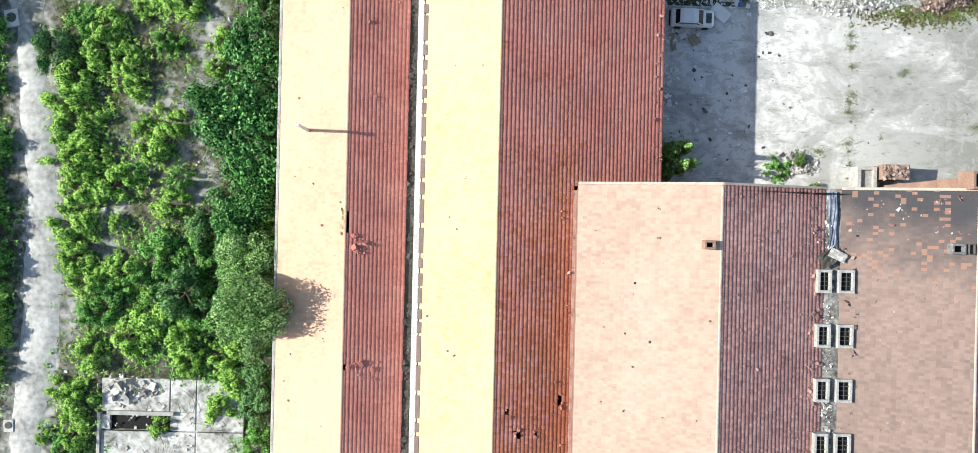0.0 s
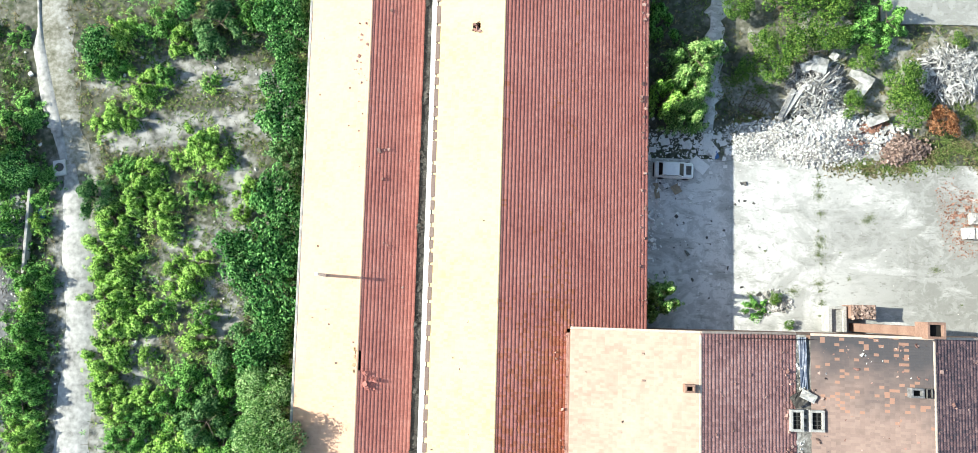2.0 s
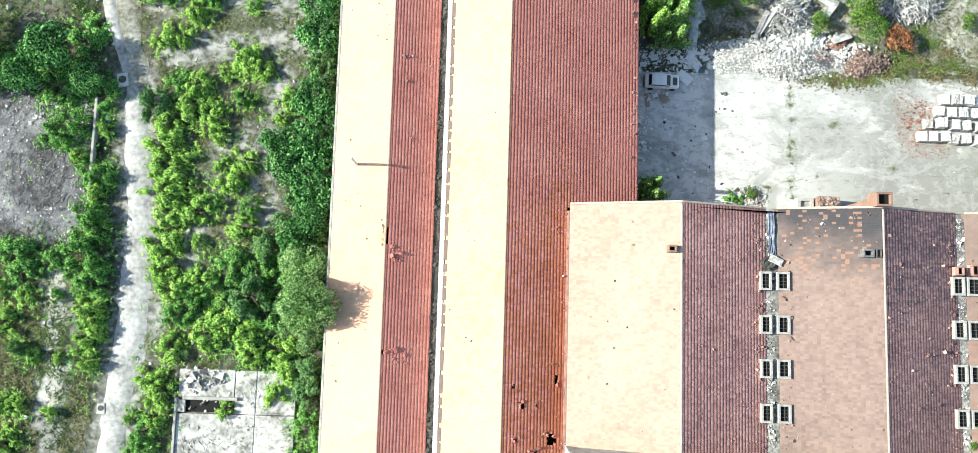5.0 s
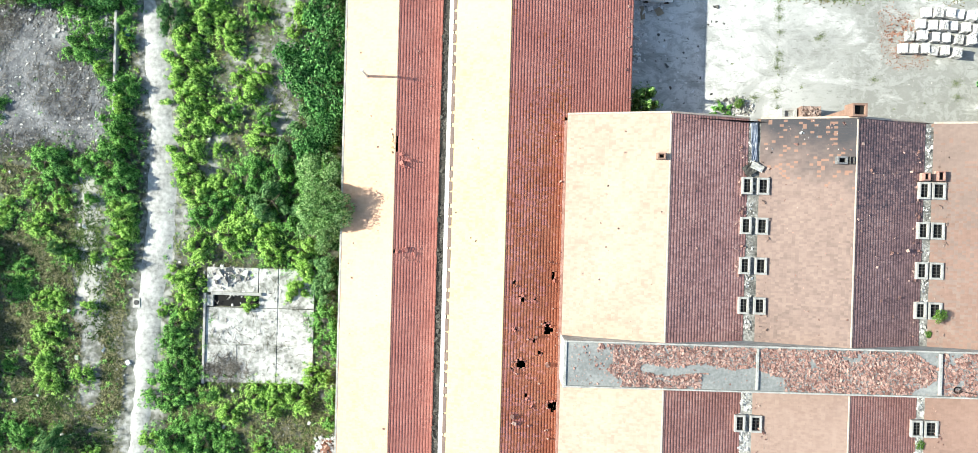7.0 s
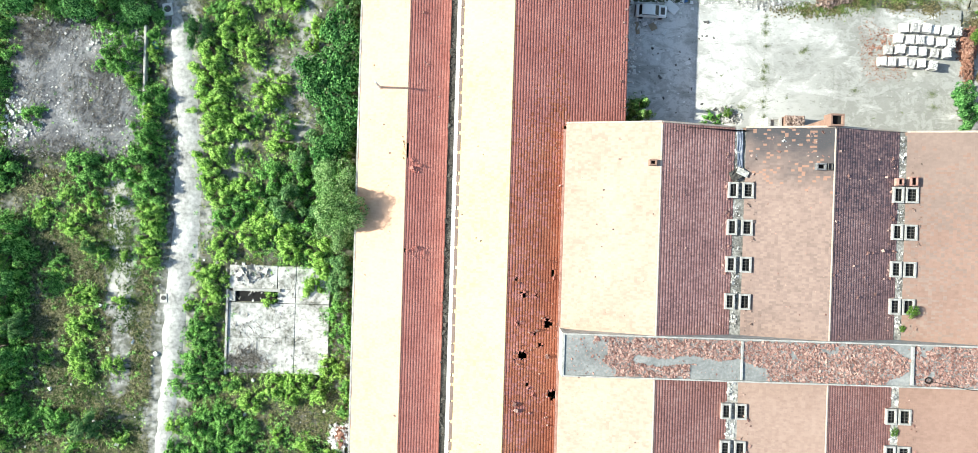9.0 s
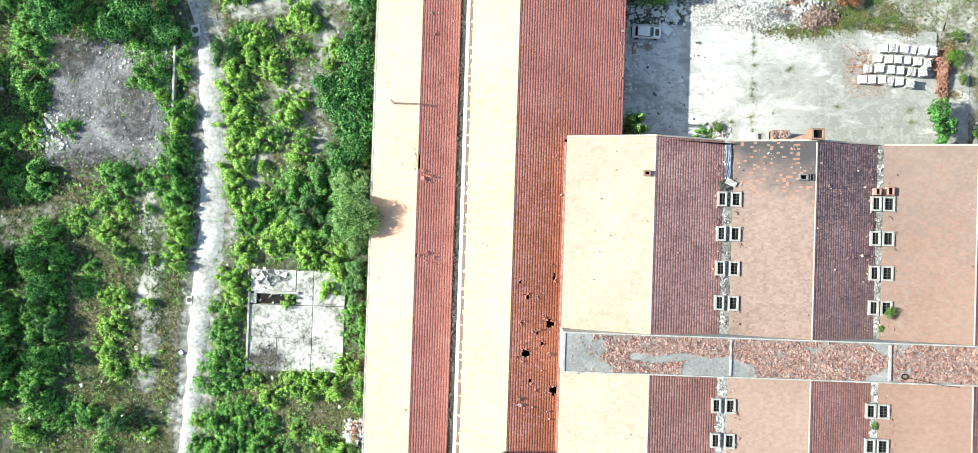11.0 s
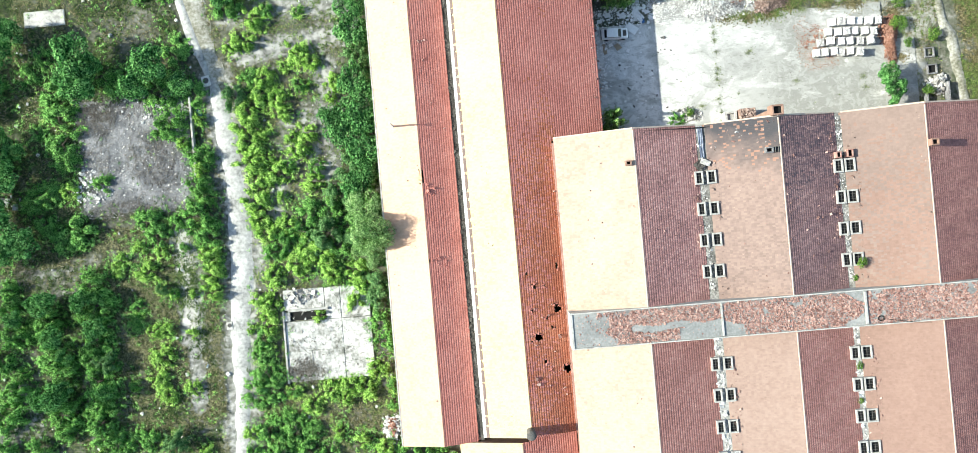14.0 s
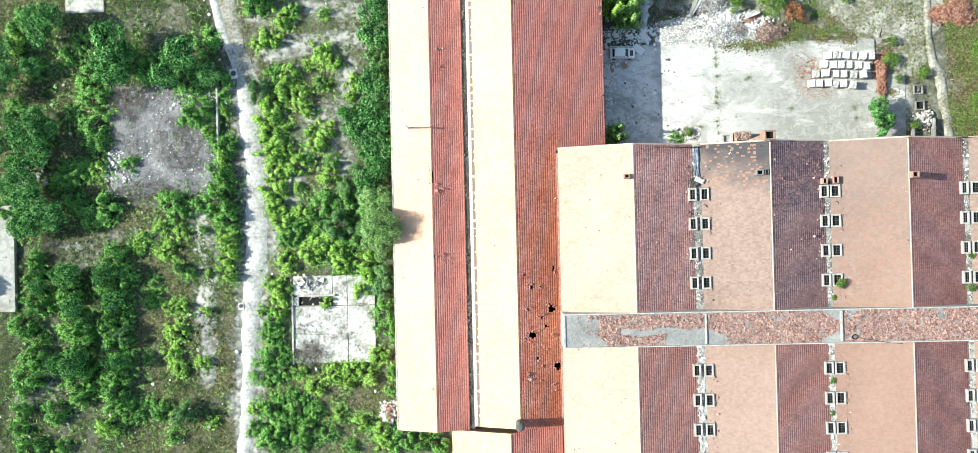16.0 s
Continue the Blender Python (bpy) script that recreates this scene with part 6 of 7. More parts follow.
def pallet(seed):
    g = random.Random(seed)
    e = thing("brick_pallet", (0, 0, 0), "pallet of bricks wrapped in torn white film", "pallet", "pallets stacked in the yard")
    for k in (-0.42, 0, 0.42):
        part("bearer", boxed(-0.55, 0.55, k - 0.06, k + 0.06, 0.0, 0.1), M_WOOD, e)
    part("deck", boxed(-0.56, 0.56, -0.52, 0.52, 0.1, 0.14), M_WOOD, e)
    for i in range(4):
        for j in range(2):
            part("brick_block", boxed(-0.52 + i * 0.26, -0.275 + i * 0.26, -0.48 + j * 0.49, -0.01 + j * 0.49, 0.14, 0.78 + g.uniform(-0.07, 0.03)), M_BRICK, e)
    bm = bmesh.new()
    bmesh.ops.create_grid(bm, x_segments=10, y_segments=10, size=0.58)
    for v in bm.verts:
        d = max(abs(v.co.x), abs(v.co.y)) / 0.58
        v.co.z = 0.85 + g.uniform(-0.06, 0.05) - (0.66 + g.uniform(-0.08, 0.05) if d > 0.93 else 0.0)
        # the film hangs straight down outside the bricks
        v.co.x, v.co.y = (math.copysign(0.545 + (0.03 if abs(c) > 0.55 else 0), c) + g.uniform(-0.005, 0.03) * (1 if c > 0 else -1) if abs(c) > 0.44 else c for c in v.co.xy)
        v.co.y *= 0.96
    part("film_wrap", bm, M_FILM, e, "torn white plastic film")
    return e


pallets = [pallet(i) for i in range(3)]
pn = 0
for x0, y0, x1, y1, n in ((48.1, 17.2, 54.3, 16.9, 6), (47.4, 15.75, 53.5, 15.4, 6), (46.2, 14.45, 53.0, 14.1, 6), (45.5, 13.1, 51.4, 12.7, 6)):
    for i in range(n):
        f = i / (n - 1)
        m = pose(x0 + (x1 - x0) * f + random.uniform(-0.08, 0.08), y0 + (y1 - y0) * f + random.uniform(-0.12, 0.12), 0.02, 0, 0, random.uniform(-11, 6)) @ Matrix.Diagonal((0.87, 0.98, 1.15 * random.uniform(0.8, 1.1), 1))
        if pn < 3:
            pallets[pn].matrix_basis = m
        else:
            copy_thing(pallets[pn % 3], m)
        pn += 1


# ---- chimneys, vents, pole ----
def square_stack(name, cx, cy, w, d, z0, z1, mat, label, category, wall=0.16):
    """A square flue with a rim; a black plate paints the shade of its mouth."""
    e = thing(name, (cx, cy, z0), label, category)
    h = z1 - z0
    part("body", boxed(-w / 2, w / 2, -d / 2, d / 2, -0.2, h - 0.45), mat, e)
    for a in ((-w / 2, w / 2, -d / 2, -d / 2 + wall), (-w / 2, w / 2, d / 2 - wall, d / 2), (-w / 2, -w / 2 + wall, -d / 2 + wall, d / 2 - wall), (w / 2 - wall, w / 2, -d / 2 + wall, d / 2 - wall)):
        part("rim", boxed(*a, h - 0.46, h, bevel=0.02), mat, e)
    part("flue", boxed(-w / 2 + wall, w / 2 - wall, -d / 2 + wall, d / 2 - wall, h - 0.44, h - 0.42), M_DARK, e, "black plate painting the flue's inner shade")
    return e


square_stack("chimney", 34.95, 3.98, 1.45, 1.3, 12.2, 13.9, M_BRICKWALL, "square brick chimney standing against the shed gable", "chimney", 0.2)
tagged(part("chimney_shaft", boxed(34.3, 35.6, 3.47, 4.25, -0.3, 12.0, bevel=0.03), M_BRICKWALL), "brick shaft below the chimney against the gable", "chimney")
square_stack("roof_vent", 15.95, -1.0, 0.8, 0.65, 12.6, 13.6, M_BRICKWALL, "small square brick vent on the tiled roof", "vent")
square_stack("roof_vent", 33.7, -0.9, 1.0, 0.75, 12.2, 13.3, M_RUBBLE, "small grey rendered vent on the sooty roof", "vent")
square_stack("roof_vent", 34.6, -0.9, 0.45, 0.75, 12.6, 13.35, M_STACK, "narrow sooty vent beside the ridge", "vent", 0.06)
square_stack("roof_vent", 53.7, -1.75, 0.95, 0.85, 12.6, 14.3, M_BRICKWALL, "small brick vent beside the ridge", "vent")
square_stack("brick_stub", 42.95, -2.15, 0.65, 0.8, 10.5, 11.5, M_BROKEN_TILE, "stub of orange brickwork beside a skylight", "stub", 0.12)
square_stack("brick_stub", 44.45, -2.05, 0.75, 1.0, 10.5, 11.4, M_BROKEN_TILE, "stub of orange brickwork beside a skylight", "stub", 0.12)

tank = thing("round_chimney", (0.85, -34.55, 9.4), "round grey chimney with a domed cap on the hall's ridge end", "chimney")
bm = bmesh.new()
tube(bm, (0, 0, -0.6), (0, 0, 2.7), 0.58, 0.56, 20)
part("shaft", bm, M_STACK, tank)
bm = bmesh.new()
bmesh.ops.create_uvsphere(bm, u_segments=20, v_segments=8, radius=0.64)
bmesh.ops.delete(bm, geom=[v for v in bm.verts if v.co.z < -0.05], context="VERTS")
bmesh.ops.transform(bm, matrix=Matrix.Translation((0, 0, 2.7)) @ Matrix.Diagonal((1, 1, 0.5, 1)), verts=bm.verts)
part("cap", bm, M_STACK, tank, "domed mortar cap")

mast = thing("roof_mast", (-14.2, 7.25, 6.2), "short pale mast standing on the tiled roof", "mast")
bm = bmesh.new()
tube(bm, (0, 0, -0.1), (0, 0, 3.62), 0.14, 0.12, 10)
part("pole", bm, M_LIME, mast)
part("cap", boxed(-0.15, 0.15, -0.15, 0.15, 3.6, 3.72, bevel=0.03), M_LIME, mast, "weathered square cap")
part("base", boxed(-0.2, 0.2, -0.18, 0.18, -0.15, 0.12, bevel=0.02), M_WHITE, mast)

# low trough and wall stubs against the shed's north gable
trough = thing("concrete_trough", (32.6, 4.6, 0), "whitewashed concrete trough against the shed gable", "trough")
for d in ((-0.85, -0.5, -1.2, 1.2, -0.2, 1.5), (0.5, 0.85, -1.2, 1.2, -0.2, 1.5), (-0.5, 0.5, 0.9, 1.2, -0.2, 1.5), (-0.5, 0.5, -1.2, 0.9, -0.2, 1.2)):
    part("side", boxed(*d, bevel=0.03), M_WHITE, trough)


# ---- inspection chambers ----
def chamber(x, y, a, label, mat, size=1.0, high=0.2):
    e = thing("inspection_chamber", (x, y, 0), label, "chamber", "inspection chambers along the road")
    e.rotation_euler = (0, 0, radians(a))
    part("slab", boxed(-0.6 * size, 0.6 * size, -0.75 * size, 0.75 * size, -0.2, high, bevel=0.03), mat, e)
    bm = bmesh.new()
    bmesh.ops.create_cone(bm, cap_ends=True, segments=20, radius1=0.42 * size, radius2=0.4 * size, depth=0.06, matrix=Matrix.Translation((0, 0.05, high + 0.025)))
    part("cover", bm, M_STACK, e, "round dark cover")
    return e


chamber(-41.55, 17.1, 10, "white concrete inspection chamber with a round dark cover", M_LIME)
chamber(-41.1, -18.4, 3, "low concrete inspection chamber with a small round cover", M_SLAB, 0.72, 0.1)


def open_pit(x, y, label):
    e = thing("open_pit", (x, y, 0), label, "pit", "open pits by the track")
    for d in ((-0.7, 0.7, -0.7, -0.52), (-0.7, 0.7, 0.52, 0.7), (-0.7, -0.52, -0.52, 0.52), (0.52, 0.7, -0.52, 0.52)):
        part("kerb", boxed(*d, -0.25, 0.22, bevel=0.03), M_RUBBLE, e)
    # Black plate paints the pit's shade; the ground has no hole here.
    part("void", boxed(-0.52, 0.52, -0.52, 0.52, -0.18, -0.12), M_DARK, e)
    return e


open_pit(61.4, 11.8, "square concrete pit with its mouth's shade painted black")
open_pit(61.6, 9.4, "square concrete pit with its mouth's shade painted black")
chunk_mesh("rubble_pieces", 260, on_heap(62.0, 7.2, 1.4, 1.3, 0.4), 0.17, M_STONE, 50, label="grey masonry rubble by the pits")
tagged(part("wall_stub", boxed(60.2, 60.45, 4.6, 7.0, -0.2, 0.8, bevel=0.03), M_RUBBLE), "low broken wall beside the pits", "wall")
tagged(part("wall_stub", boxed(63.2, 63.45, 4.6, 7.4, -0.2, 0.9, bevel=0.03), M_RUBBLE), "low broken wall beside the pits", "wall")

# ---- wrecked car ----
M_CARPAINT = material("dull_white_paint", [(0.78, 0.79, 0.8), (0.92, 0.93, 0.94), (0.95, 0.96, 0.97)], 1.0, 6.0, 0.3, 0.05)
M_CARGLASS = plain("car_glass", (0.008, 0.009, 0.011), 0.4)
M_TYRE = material("tyre_rubber", [(0.015, 0.015, 0.015), (0.035, 0.034, 0.033)], 4.0, 30.0, 0.9, 0.2)
M_ENGINE = material("engine_grime", [(0.02, 0.02, 0.02), (0.1, 0.095, 0.09), (0.25, 0.24, 0.23)], 5.0, 22.0, 0.7, 0.5)
car = thing("car", (17.55, 18.35, 0), "wrecked white hatchback with its engine bay open", "car")
car.rotation_euler = (0, 0, radians(-1.5))


def loft(rings):
    """A body from cross-rings of equal length."""
    bm = bmesh.new()
    rs = [[bm.verts.new(p) for p in r] for r in rings]
    n = len(rs[0])
    for a, b in zip(rs, rs[1:]):
        for i in range(n):
            j = (i + 1) % n
            bm.faces.new((a[i], a[j], b[j], b[i]))
    bm.faces.new(rs[0][::-1])
    bm.faces.new(rs[-1])
    return bm


def ring(x, w, z0, z1, r=0.14):
    return [(x, -w + r, z0), (x, w - r, z0), (x, w, z0 + r), (x, w, z1 - r), (x, w - r, z1), (x, -w + r, z1), (x, -w, z1 - r), (x, -w, z0 + r)]


part("body", loft([ring(-1.88, 0.68, 0.3, 0.78), ring(-1.75, 0.75, 0.22, 0.88), ring(-0.6, 0.78, 0.2, 0.92), ring(0.9, 0.78, 0.2, 0.9), ring(1.65, 0.74, 0.22, 0.8), ring(1.85, 0.66, 0.3, 0.68)]), M_CARPAINT, car)
part("cabin", loft([ring(-1.5, 0.66, 0.8, 0.95, 0.06), ring(-1.05, 0.6, 0.85, 1.36, 0.1), ring(-0.1, 0.6, 0.85, 1.4, 0.1), ring(0.3, 0.6, 0.85, 1.34, 0.1), ring(0.85, 0.68, 0.8, 0.93, 0.06)]), M_CARGLASS, car, "dark window glass")
part("roof", loft([ring(-1.22, 0.6, 1.26, 1.36, 0.03), ring(-0.9, 0.64, 1.34, 1.42, 0.03), ring(-0.1, 0.65, 1.38, 1.45, 0.03), ring(0.36, 0.62, 1.29, 1.38, 0.03)]), M_CARPAINT, car)
for s in (-1, 1):
    for x0, x1, z0, z1 in ((-1.5, -1.08, 0.92, 1.38), (0.86, 0.32, 0.92, 1.36)):
        bm = bmesh.new()
        tube(bm, (x0, s * 0.66, z0), (x1, s * 0.585, z1), 0.045, 0.045, 6)
        part("pillar", bm, M_CARPAINT, car)
    for x in (-1.2, 1.15):
        bm = bmesh.new()
        tube(bm, (x, s * 0.68, 0.28), (x, s * 0.84, 0.28), 0.29, 0.29, 16)
        w = part("wheel", bm, M_TYRE, car)
        bm = bmesh.new()
        tube(bm, (x, s * 0.82, 0.28), (x, s * 0.86, 0.28), 0.17, 0.16, 12)
        part("rim", bm, M_RUST, w)
    part("headlight", boxed(1.78, 1.88, s * 0.45 - 0.14, s * 0.45 + 0.14, 0.5, 0.64, bevel=0.03), M_CARGLASS, car)
part("engine_bay", boxed(1.1, 1.6, -0.42, 0.42, 0.8, 0.905, bevel=0.02), M_ENGINE, car, "grimy open engine bay")
part("bumper", boxed(1.8, 1.95, -0.68, 0.68, 0.3, 0.46, bevel=0.04), M_TYRE, car)
part("bumper", boxed(-1.98, -1.84, -0.68, 0.68, 0.3, 0.46, bevel=0.04), M_TYRE, car)

# ---- litter round the car ----
M_CARD = material("cardboard", [(0.3, 0.24, 0.17), (0.42, 0.35, 0.26)], 2.0, 10.0, 0.9, 0.1)
M_PAPER = material("white_litter", [(0.75, 0.75, 0.75), (0.92, 0.92, 0.92)], 2.0, 8.0, 0.8, 0.2)
M_BLUE = material("blue_plastic", [(0.04, 0.12, 0.32), (0.08, 0.2, 0.45)], 2.0, 8.0, 0.5, 0.1)
M_BLUEGREY = material("blue_grey_tarpaulin", [(0.06, 0.08, 0.13), (0.15, 0.18, 0.25), (0.42, 0.44, 0.48)], 1.5, 6.0, 0.6, 0.5)


def sheet(name, x, y, sx, sy, a, mat, label, category, z=0.05, crumple=0.05):
    bm = bmesh.new()
    bmesh.ops.create_grid(bm, x_segments=6, y_segments=6, size=0.5)
    g = random.Random(int(x * 100 + y * 10))
    for v in bm.verts:
        v.co = Vector((v.co.x * sx, v.co.y * sy, 0.02 + g.uniform(0, crumple)))
    ext = bmesh.ops.extrude_face_region(bm, geom=bm.faces[:])
    for v in [q for q in ext["geom"] if isinstance(q, bmesh.types.BMVert)]:
        v.co.z -= 0.03
    o = tagged(part(name, bm, mat), label, category)
    o.matrix_world = pose(x, y, z, 0, 0, a)
    return o


sheet("white_panel", 20.1, 19.0, 1.7, 1.1, -38, M_PAPER, "white fridge door lying beside the wrecked car", "panel", 0.12, 0.02)
sheet("cardboard", 16.0, 16.4, 0.5, 1.5, 8, M_CARD, "flattened brown cardboard beside the hall", "cardboard")
sheet("cardboard", 17.9, 16.6, 0.8, 0.9, 30, M_CARD, "flattened brown cardboard on the yard", "cardboard")
for x, y, s, a in ((16.9, 16.9, 0.6, 20), (19.3, 15.9, 0.5, 60), (16.4, 13.9, 0.4, 10), (15.9, 12.9, 0.3, 40), (22.3, 12.3, 0.6, 20), (15.8, 10.9, 0.5, 15), (22.6, 18.9, 0.4, 5), (18.2, 17.1, 0.4, 70), (18.9, 21.0, 0.9, 25), (20.6, 21.3, 0.8, 50), (16.8, 21.2, 0.9, 10), (17.4, 21.8, 0.6, 70), (21.5, 20.4, 0.9, 35), (22.4, 21.2, 0.7, 15), (15.6, 20.4, 0.7, 0), (21.2, 18.3, 0.35, 10)):
    sheet("litter", x, y, s, s * 0.75, a, M_PAPER, "crumpled white litter on the shaded yard", "litter", 0.03, 0.12)
for x, y, s in ((21.7, 20.0, 0.5), (-43.0, 12.6, 0.7), (-79.5, 0.0, 0.5)):
    sheet("plastic_sheet", x, y, s, s * 1.4, 20, M_BLUE, "scrap of blue plastic on the ground", "plastic", 0.03, 0.1)
chunk_mesh("litter_pieces", 500, on_heap(18.6, 21.2, 3.4, 1.5, 0.15), 0.085, M_PAPER, 51, 0.4, "white refuse tipped beside the car", "refuse")
chunk_mesh("litter_pieces", 60, on_heap(18.0, 21.2, 3.4, 1.5, 0.1), 0.18, M_PAPER, 151, 0.3, "white refuse sheets tipped beside the car", "refuse", big=2.2)
chunk_mesh("litter_pieces", 60, on_heap(21.8, 20.6, 1.8, 1.3, 0.15), 0.24, M_PAPER, 152, 0.2, "white refuse sheets beside the rubble", "refuse", big=2.0)
chunk_mesh("litter_pieces", 40, on_rect(14.6, 23, 5, 17.5, 0.0), 0.16, M_PAPER, 153, 0.2, "scraps of litter on the shaded yard", "refuse", big=2.0)
chunk_mesh("dark_litter", 40, on_rect(14.6, 26, 6, 17.5, 0.0), 0.2, M_STACK, 154, 0.15, "dark scraps and stains of felt on the yard", "refuse", big=2.5)
chunk_mesh("litter_pieces", 190, on_heap(15.5, 15.5, 1.0, 6.0, 0.02), 0.13, M_PAPER, 52, 0.4, "litter along the hall's eave", "refuse")
sheet("roof_tarpaulin", 25.9, 1.0, 0.62, 4.2, 2, M_BLUEGREY, "crumpled blue-grey tarpaulin in the valley gutter", "tarpaulin", Z_VALLEY + 0.03, 0.14)
sheet("roofing_felt", 25.55, -1.8, 1.5, 1.1, 30, M_GUTTER, "torn black roofing felt by a skylight", "felt", Z_VALLEY + 0.35, 0.1)
sheet("roofing_felt", 26.15, -1.6, 1.3, 0.7, -25, M_SLAB, "torn grey roofing sheet by a skylight", "felt", Z_VALLEY + 0.45, 0.1)


# ---- dry brushwood ----
def twigs(name, n, cx, cy, rx, ry, length, seed, label, z=0.1, h=0.0, mat=None):
    g = np.random.default_rng(seed)
    verts, faces = [], []
    for i in range(n):
        a, q, t = g.uniform(0, 6.28), math.sqrt(g.uniform(0, 1)), g.uniform(0, 6.28)
        p = Vector((cx + math.cos(a) * q * rx, cy + math.sin(a) * q * ry, z + h * (1 - q ** 1.6) + g.uniform(0, 0.25)))
        d = Vector((math.cos(t), math.sin(t), g.normal(0, 0.15))) * length * g.uniform(0.5, 1.3)
        s = Vector((-d.y, d.x, 0)).normalized() * 0.025
        u = Vector((0, 0, 0.04))
        b = len(verts)
        verts += [tuple(p - s), tuple(p + s), tuple(p + u), tuple(p + d)]
        faces += [(b, b + 1, b + 3), (b + 1, b + 2, b + 3), (b + 2, b, b + 3)]
    return tagged(new(name, mesh_from(name, verts, faces, mat or M_DRYTWIG)), label, "brushwood", kind="stuff")


twigs("dry_branches", 260, -30.5, -25.9, 2.8, 1.6, 1.4, 60, "dry fallen branches on the concrete slab", 0.2)
chunk_mesh("slab_debris", 280, on_rect(-33, -20.6, -27.2, -14, 0.15), 0.1, M_STONE, 160, 0.4, "dirt and mortar lumps on the floor slab", "debris")
chunk_mesh("slab_debris", 90, on_heap(-30.5, -15.0, 2.4, 1.2, 0.15, 0.15), 0.22, M_STONE, 161, 0.5, "broken masonry beside the pit", "debris")
twigs("dry_branches", 480, -50.5, 6.5, 3.6, 4.0, 1.2, 61, "dead grey branches on rubble")
twigs("dry_branches", 260, -55.5, -0.6, 5.0, 1.5, 1.0, 62, "dead grey brushwood along the plot")
twigs("dry_branches", 220, -25.0, 9.0, 2.6, 3.6, 1.3, 63, "dead grey brushwood under trees")
twigs("dry_branches", 120, -70.5, -7.8, 1.6, 2.4, 1.8, 64, "pile of bare pale branches")
twigs("dry_branches", 520, -58.0, 13.0, 3.0, 2.4, 1.1, 65, "dead grey branches on rubble")
twigs("dry_branches", 420, -59.0, 8.0, 2.6, 6.5, 0.9, 85, "dead grey branches along the plot's edge")
twigs("dry_branches", 420, -52.0, -0.2, 7.5, 1.6, 0.9, 86, "dead grey brushwood along the plot", 0.05)
twigs("dark_brushwood", 360, -53.0, 14.5, 7.0, 1.8, 0.9, 87, "dark dead brushwood on rubble", 0.05, 0.0, M_BARK)
twigs("dark_brushwood", 300, -48.5, 6.0, 3.0, 4.5, 0.8, 88, "dark dead brushwood on rubble", 0.05, 0.0, M_BARK)
twigs("dark_brushwood", 200, -31.0, -25.5, 2.0, 1.6, 0.9, 89, "dark dead brushwood on the slab", 0.17, 0.0, M_BARK)
# Dark twigs stand in for branch shadows lying on the slab.
twigs("dark_brushwood", 50, -24.5, -20.5, 3.4, 5.5, 1.2, 91, "dark twigs standing for branch shadows across the slab", 0.17, 0.0, M_BARK)
twigs("dark_brushwood", 45, -29.5, -21.5, 3.0, 1.4, 1.0, 92, "dark twigs standing for branch shadows across the slab", 0.17, 0.0, M_BARK)
twigs("dead_stalks", 2600, -61, -6, 21, 38, 0.8, 66, "pale dead stalks scattered through the weeds", 0.02)
twigs("dead_stalks", 900, -28, -4, 9, 36, 0.7, 67, "pale dead stalks under shrubs", 0.02)
twigs("splinters", 420, 44.6, 28.6, 3.9, 2.8, 0.9, 68, "grey splintered laths and roots on the timber heap", 0.1, 1.0, M_LATH)
twigs("splinters", 380, 31.3, 26.6, 3.0, 3.1, 1.0, 69, "grey splintered laths on the timber heap", 0.1, 1.2, M_LATH)
# weeds that root in the gutters
for x, y, r, h in ((44.75, -16.1, 0.75, 1.5), (44.0, -18.0, 0.4, 0.5), (62.3, -17, 0.7, 0.8), (43.5, -29.3, 0.5, 0.5), (43.3, -33.8, 0.4, 0.4), (62.6, -12.6, 0.6, 0.6)):
    plant(x, y, r, h, "V", Z_VALLEY - 0.05)


def weed_patches(name, spots, mat, label, seed, blade=1.0, dense=1.0):
    """Low weeds rooted in joints and along edges: (x, y, radius)."""
    g = np.random.default_rng(seed)
    verts, faces = [], []
    for cx, cy, r in spots:
        r *= 0.8
        for i in range(int(190 * r * r * dense) + 12):
            a, q = g.uniform(0, 6.28), abs(g.normal(0, 0.55))
            x, y = cx + math.cos(a) * q * r * 1.5, cy + math.sin(a) * q * r
            for k in range(4):
                t = g.uniform(0, 6.28)
                d = Vector((math.cos(t), math.sin(t), 0))
                s = g.uniform(0.06, 0.17) * blade
                w = Vector((-d.y, d.x, 0)) * s * 0.2
                p = Vector((x, y, 0.01))
                b = len(verts)
                verts += [tuple(p - w), tuple(p + w), tuple(p + d * s + Vector((0, 0, s * g.uniform(0.1, 0.7))))]
                faces.append((b, b + 1, b + 2))
    return tagged(new(name, mesh_from(name, verts, faces, mat)), label, "weeds", kind="stuff")


weed_patches("joint_weeds", [(31.6 + random.uniform(-0.15, 0.15), random.uniform(4.5, 19), random.uniform(0.1, 0.3)) for i in range(9)] + [(random.uniform(24, 57), random.uniform(5, 19), random.uniform(0.1, 0.3)) for i in range(7)], L_PALE, "thin dry weeds along the joints of the yard", 75, 0.6, 2.0)
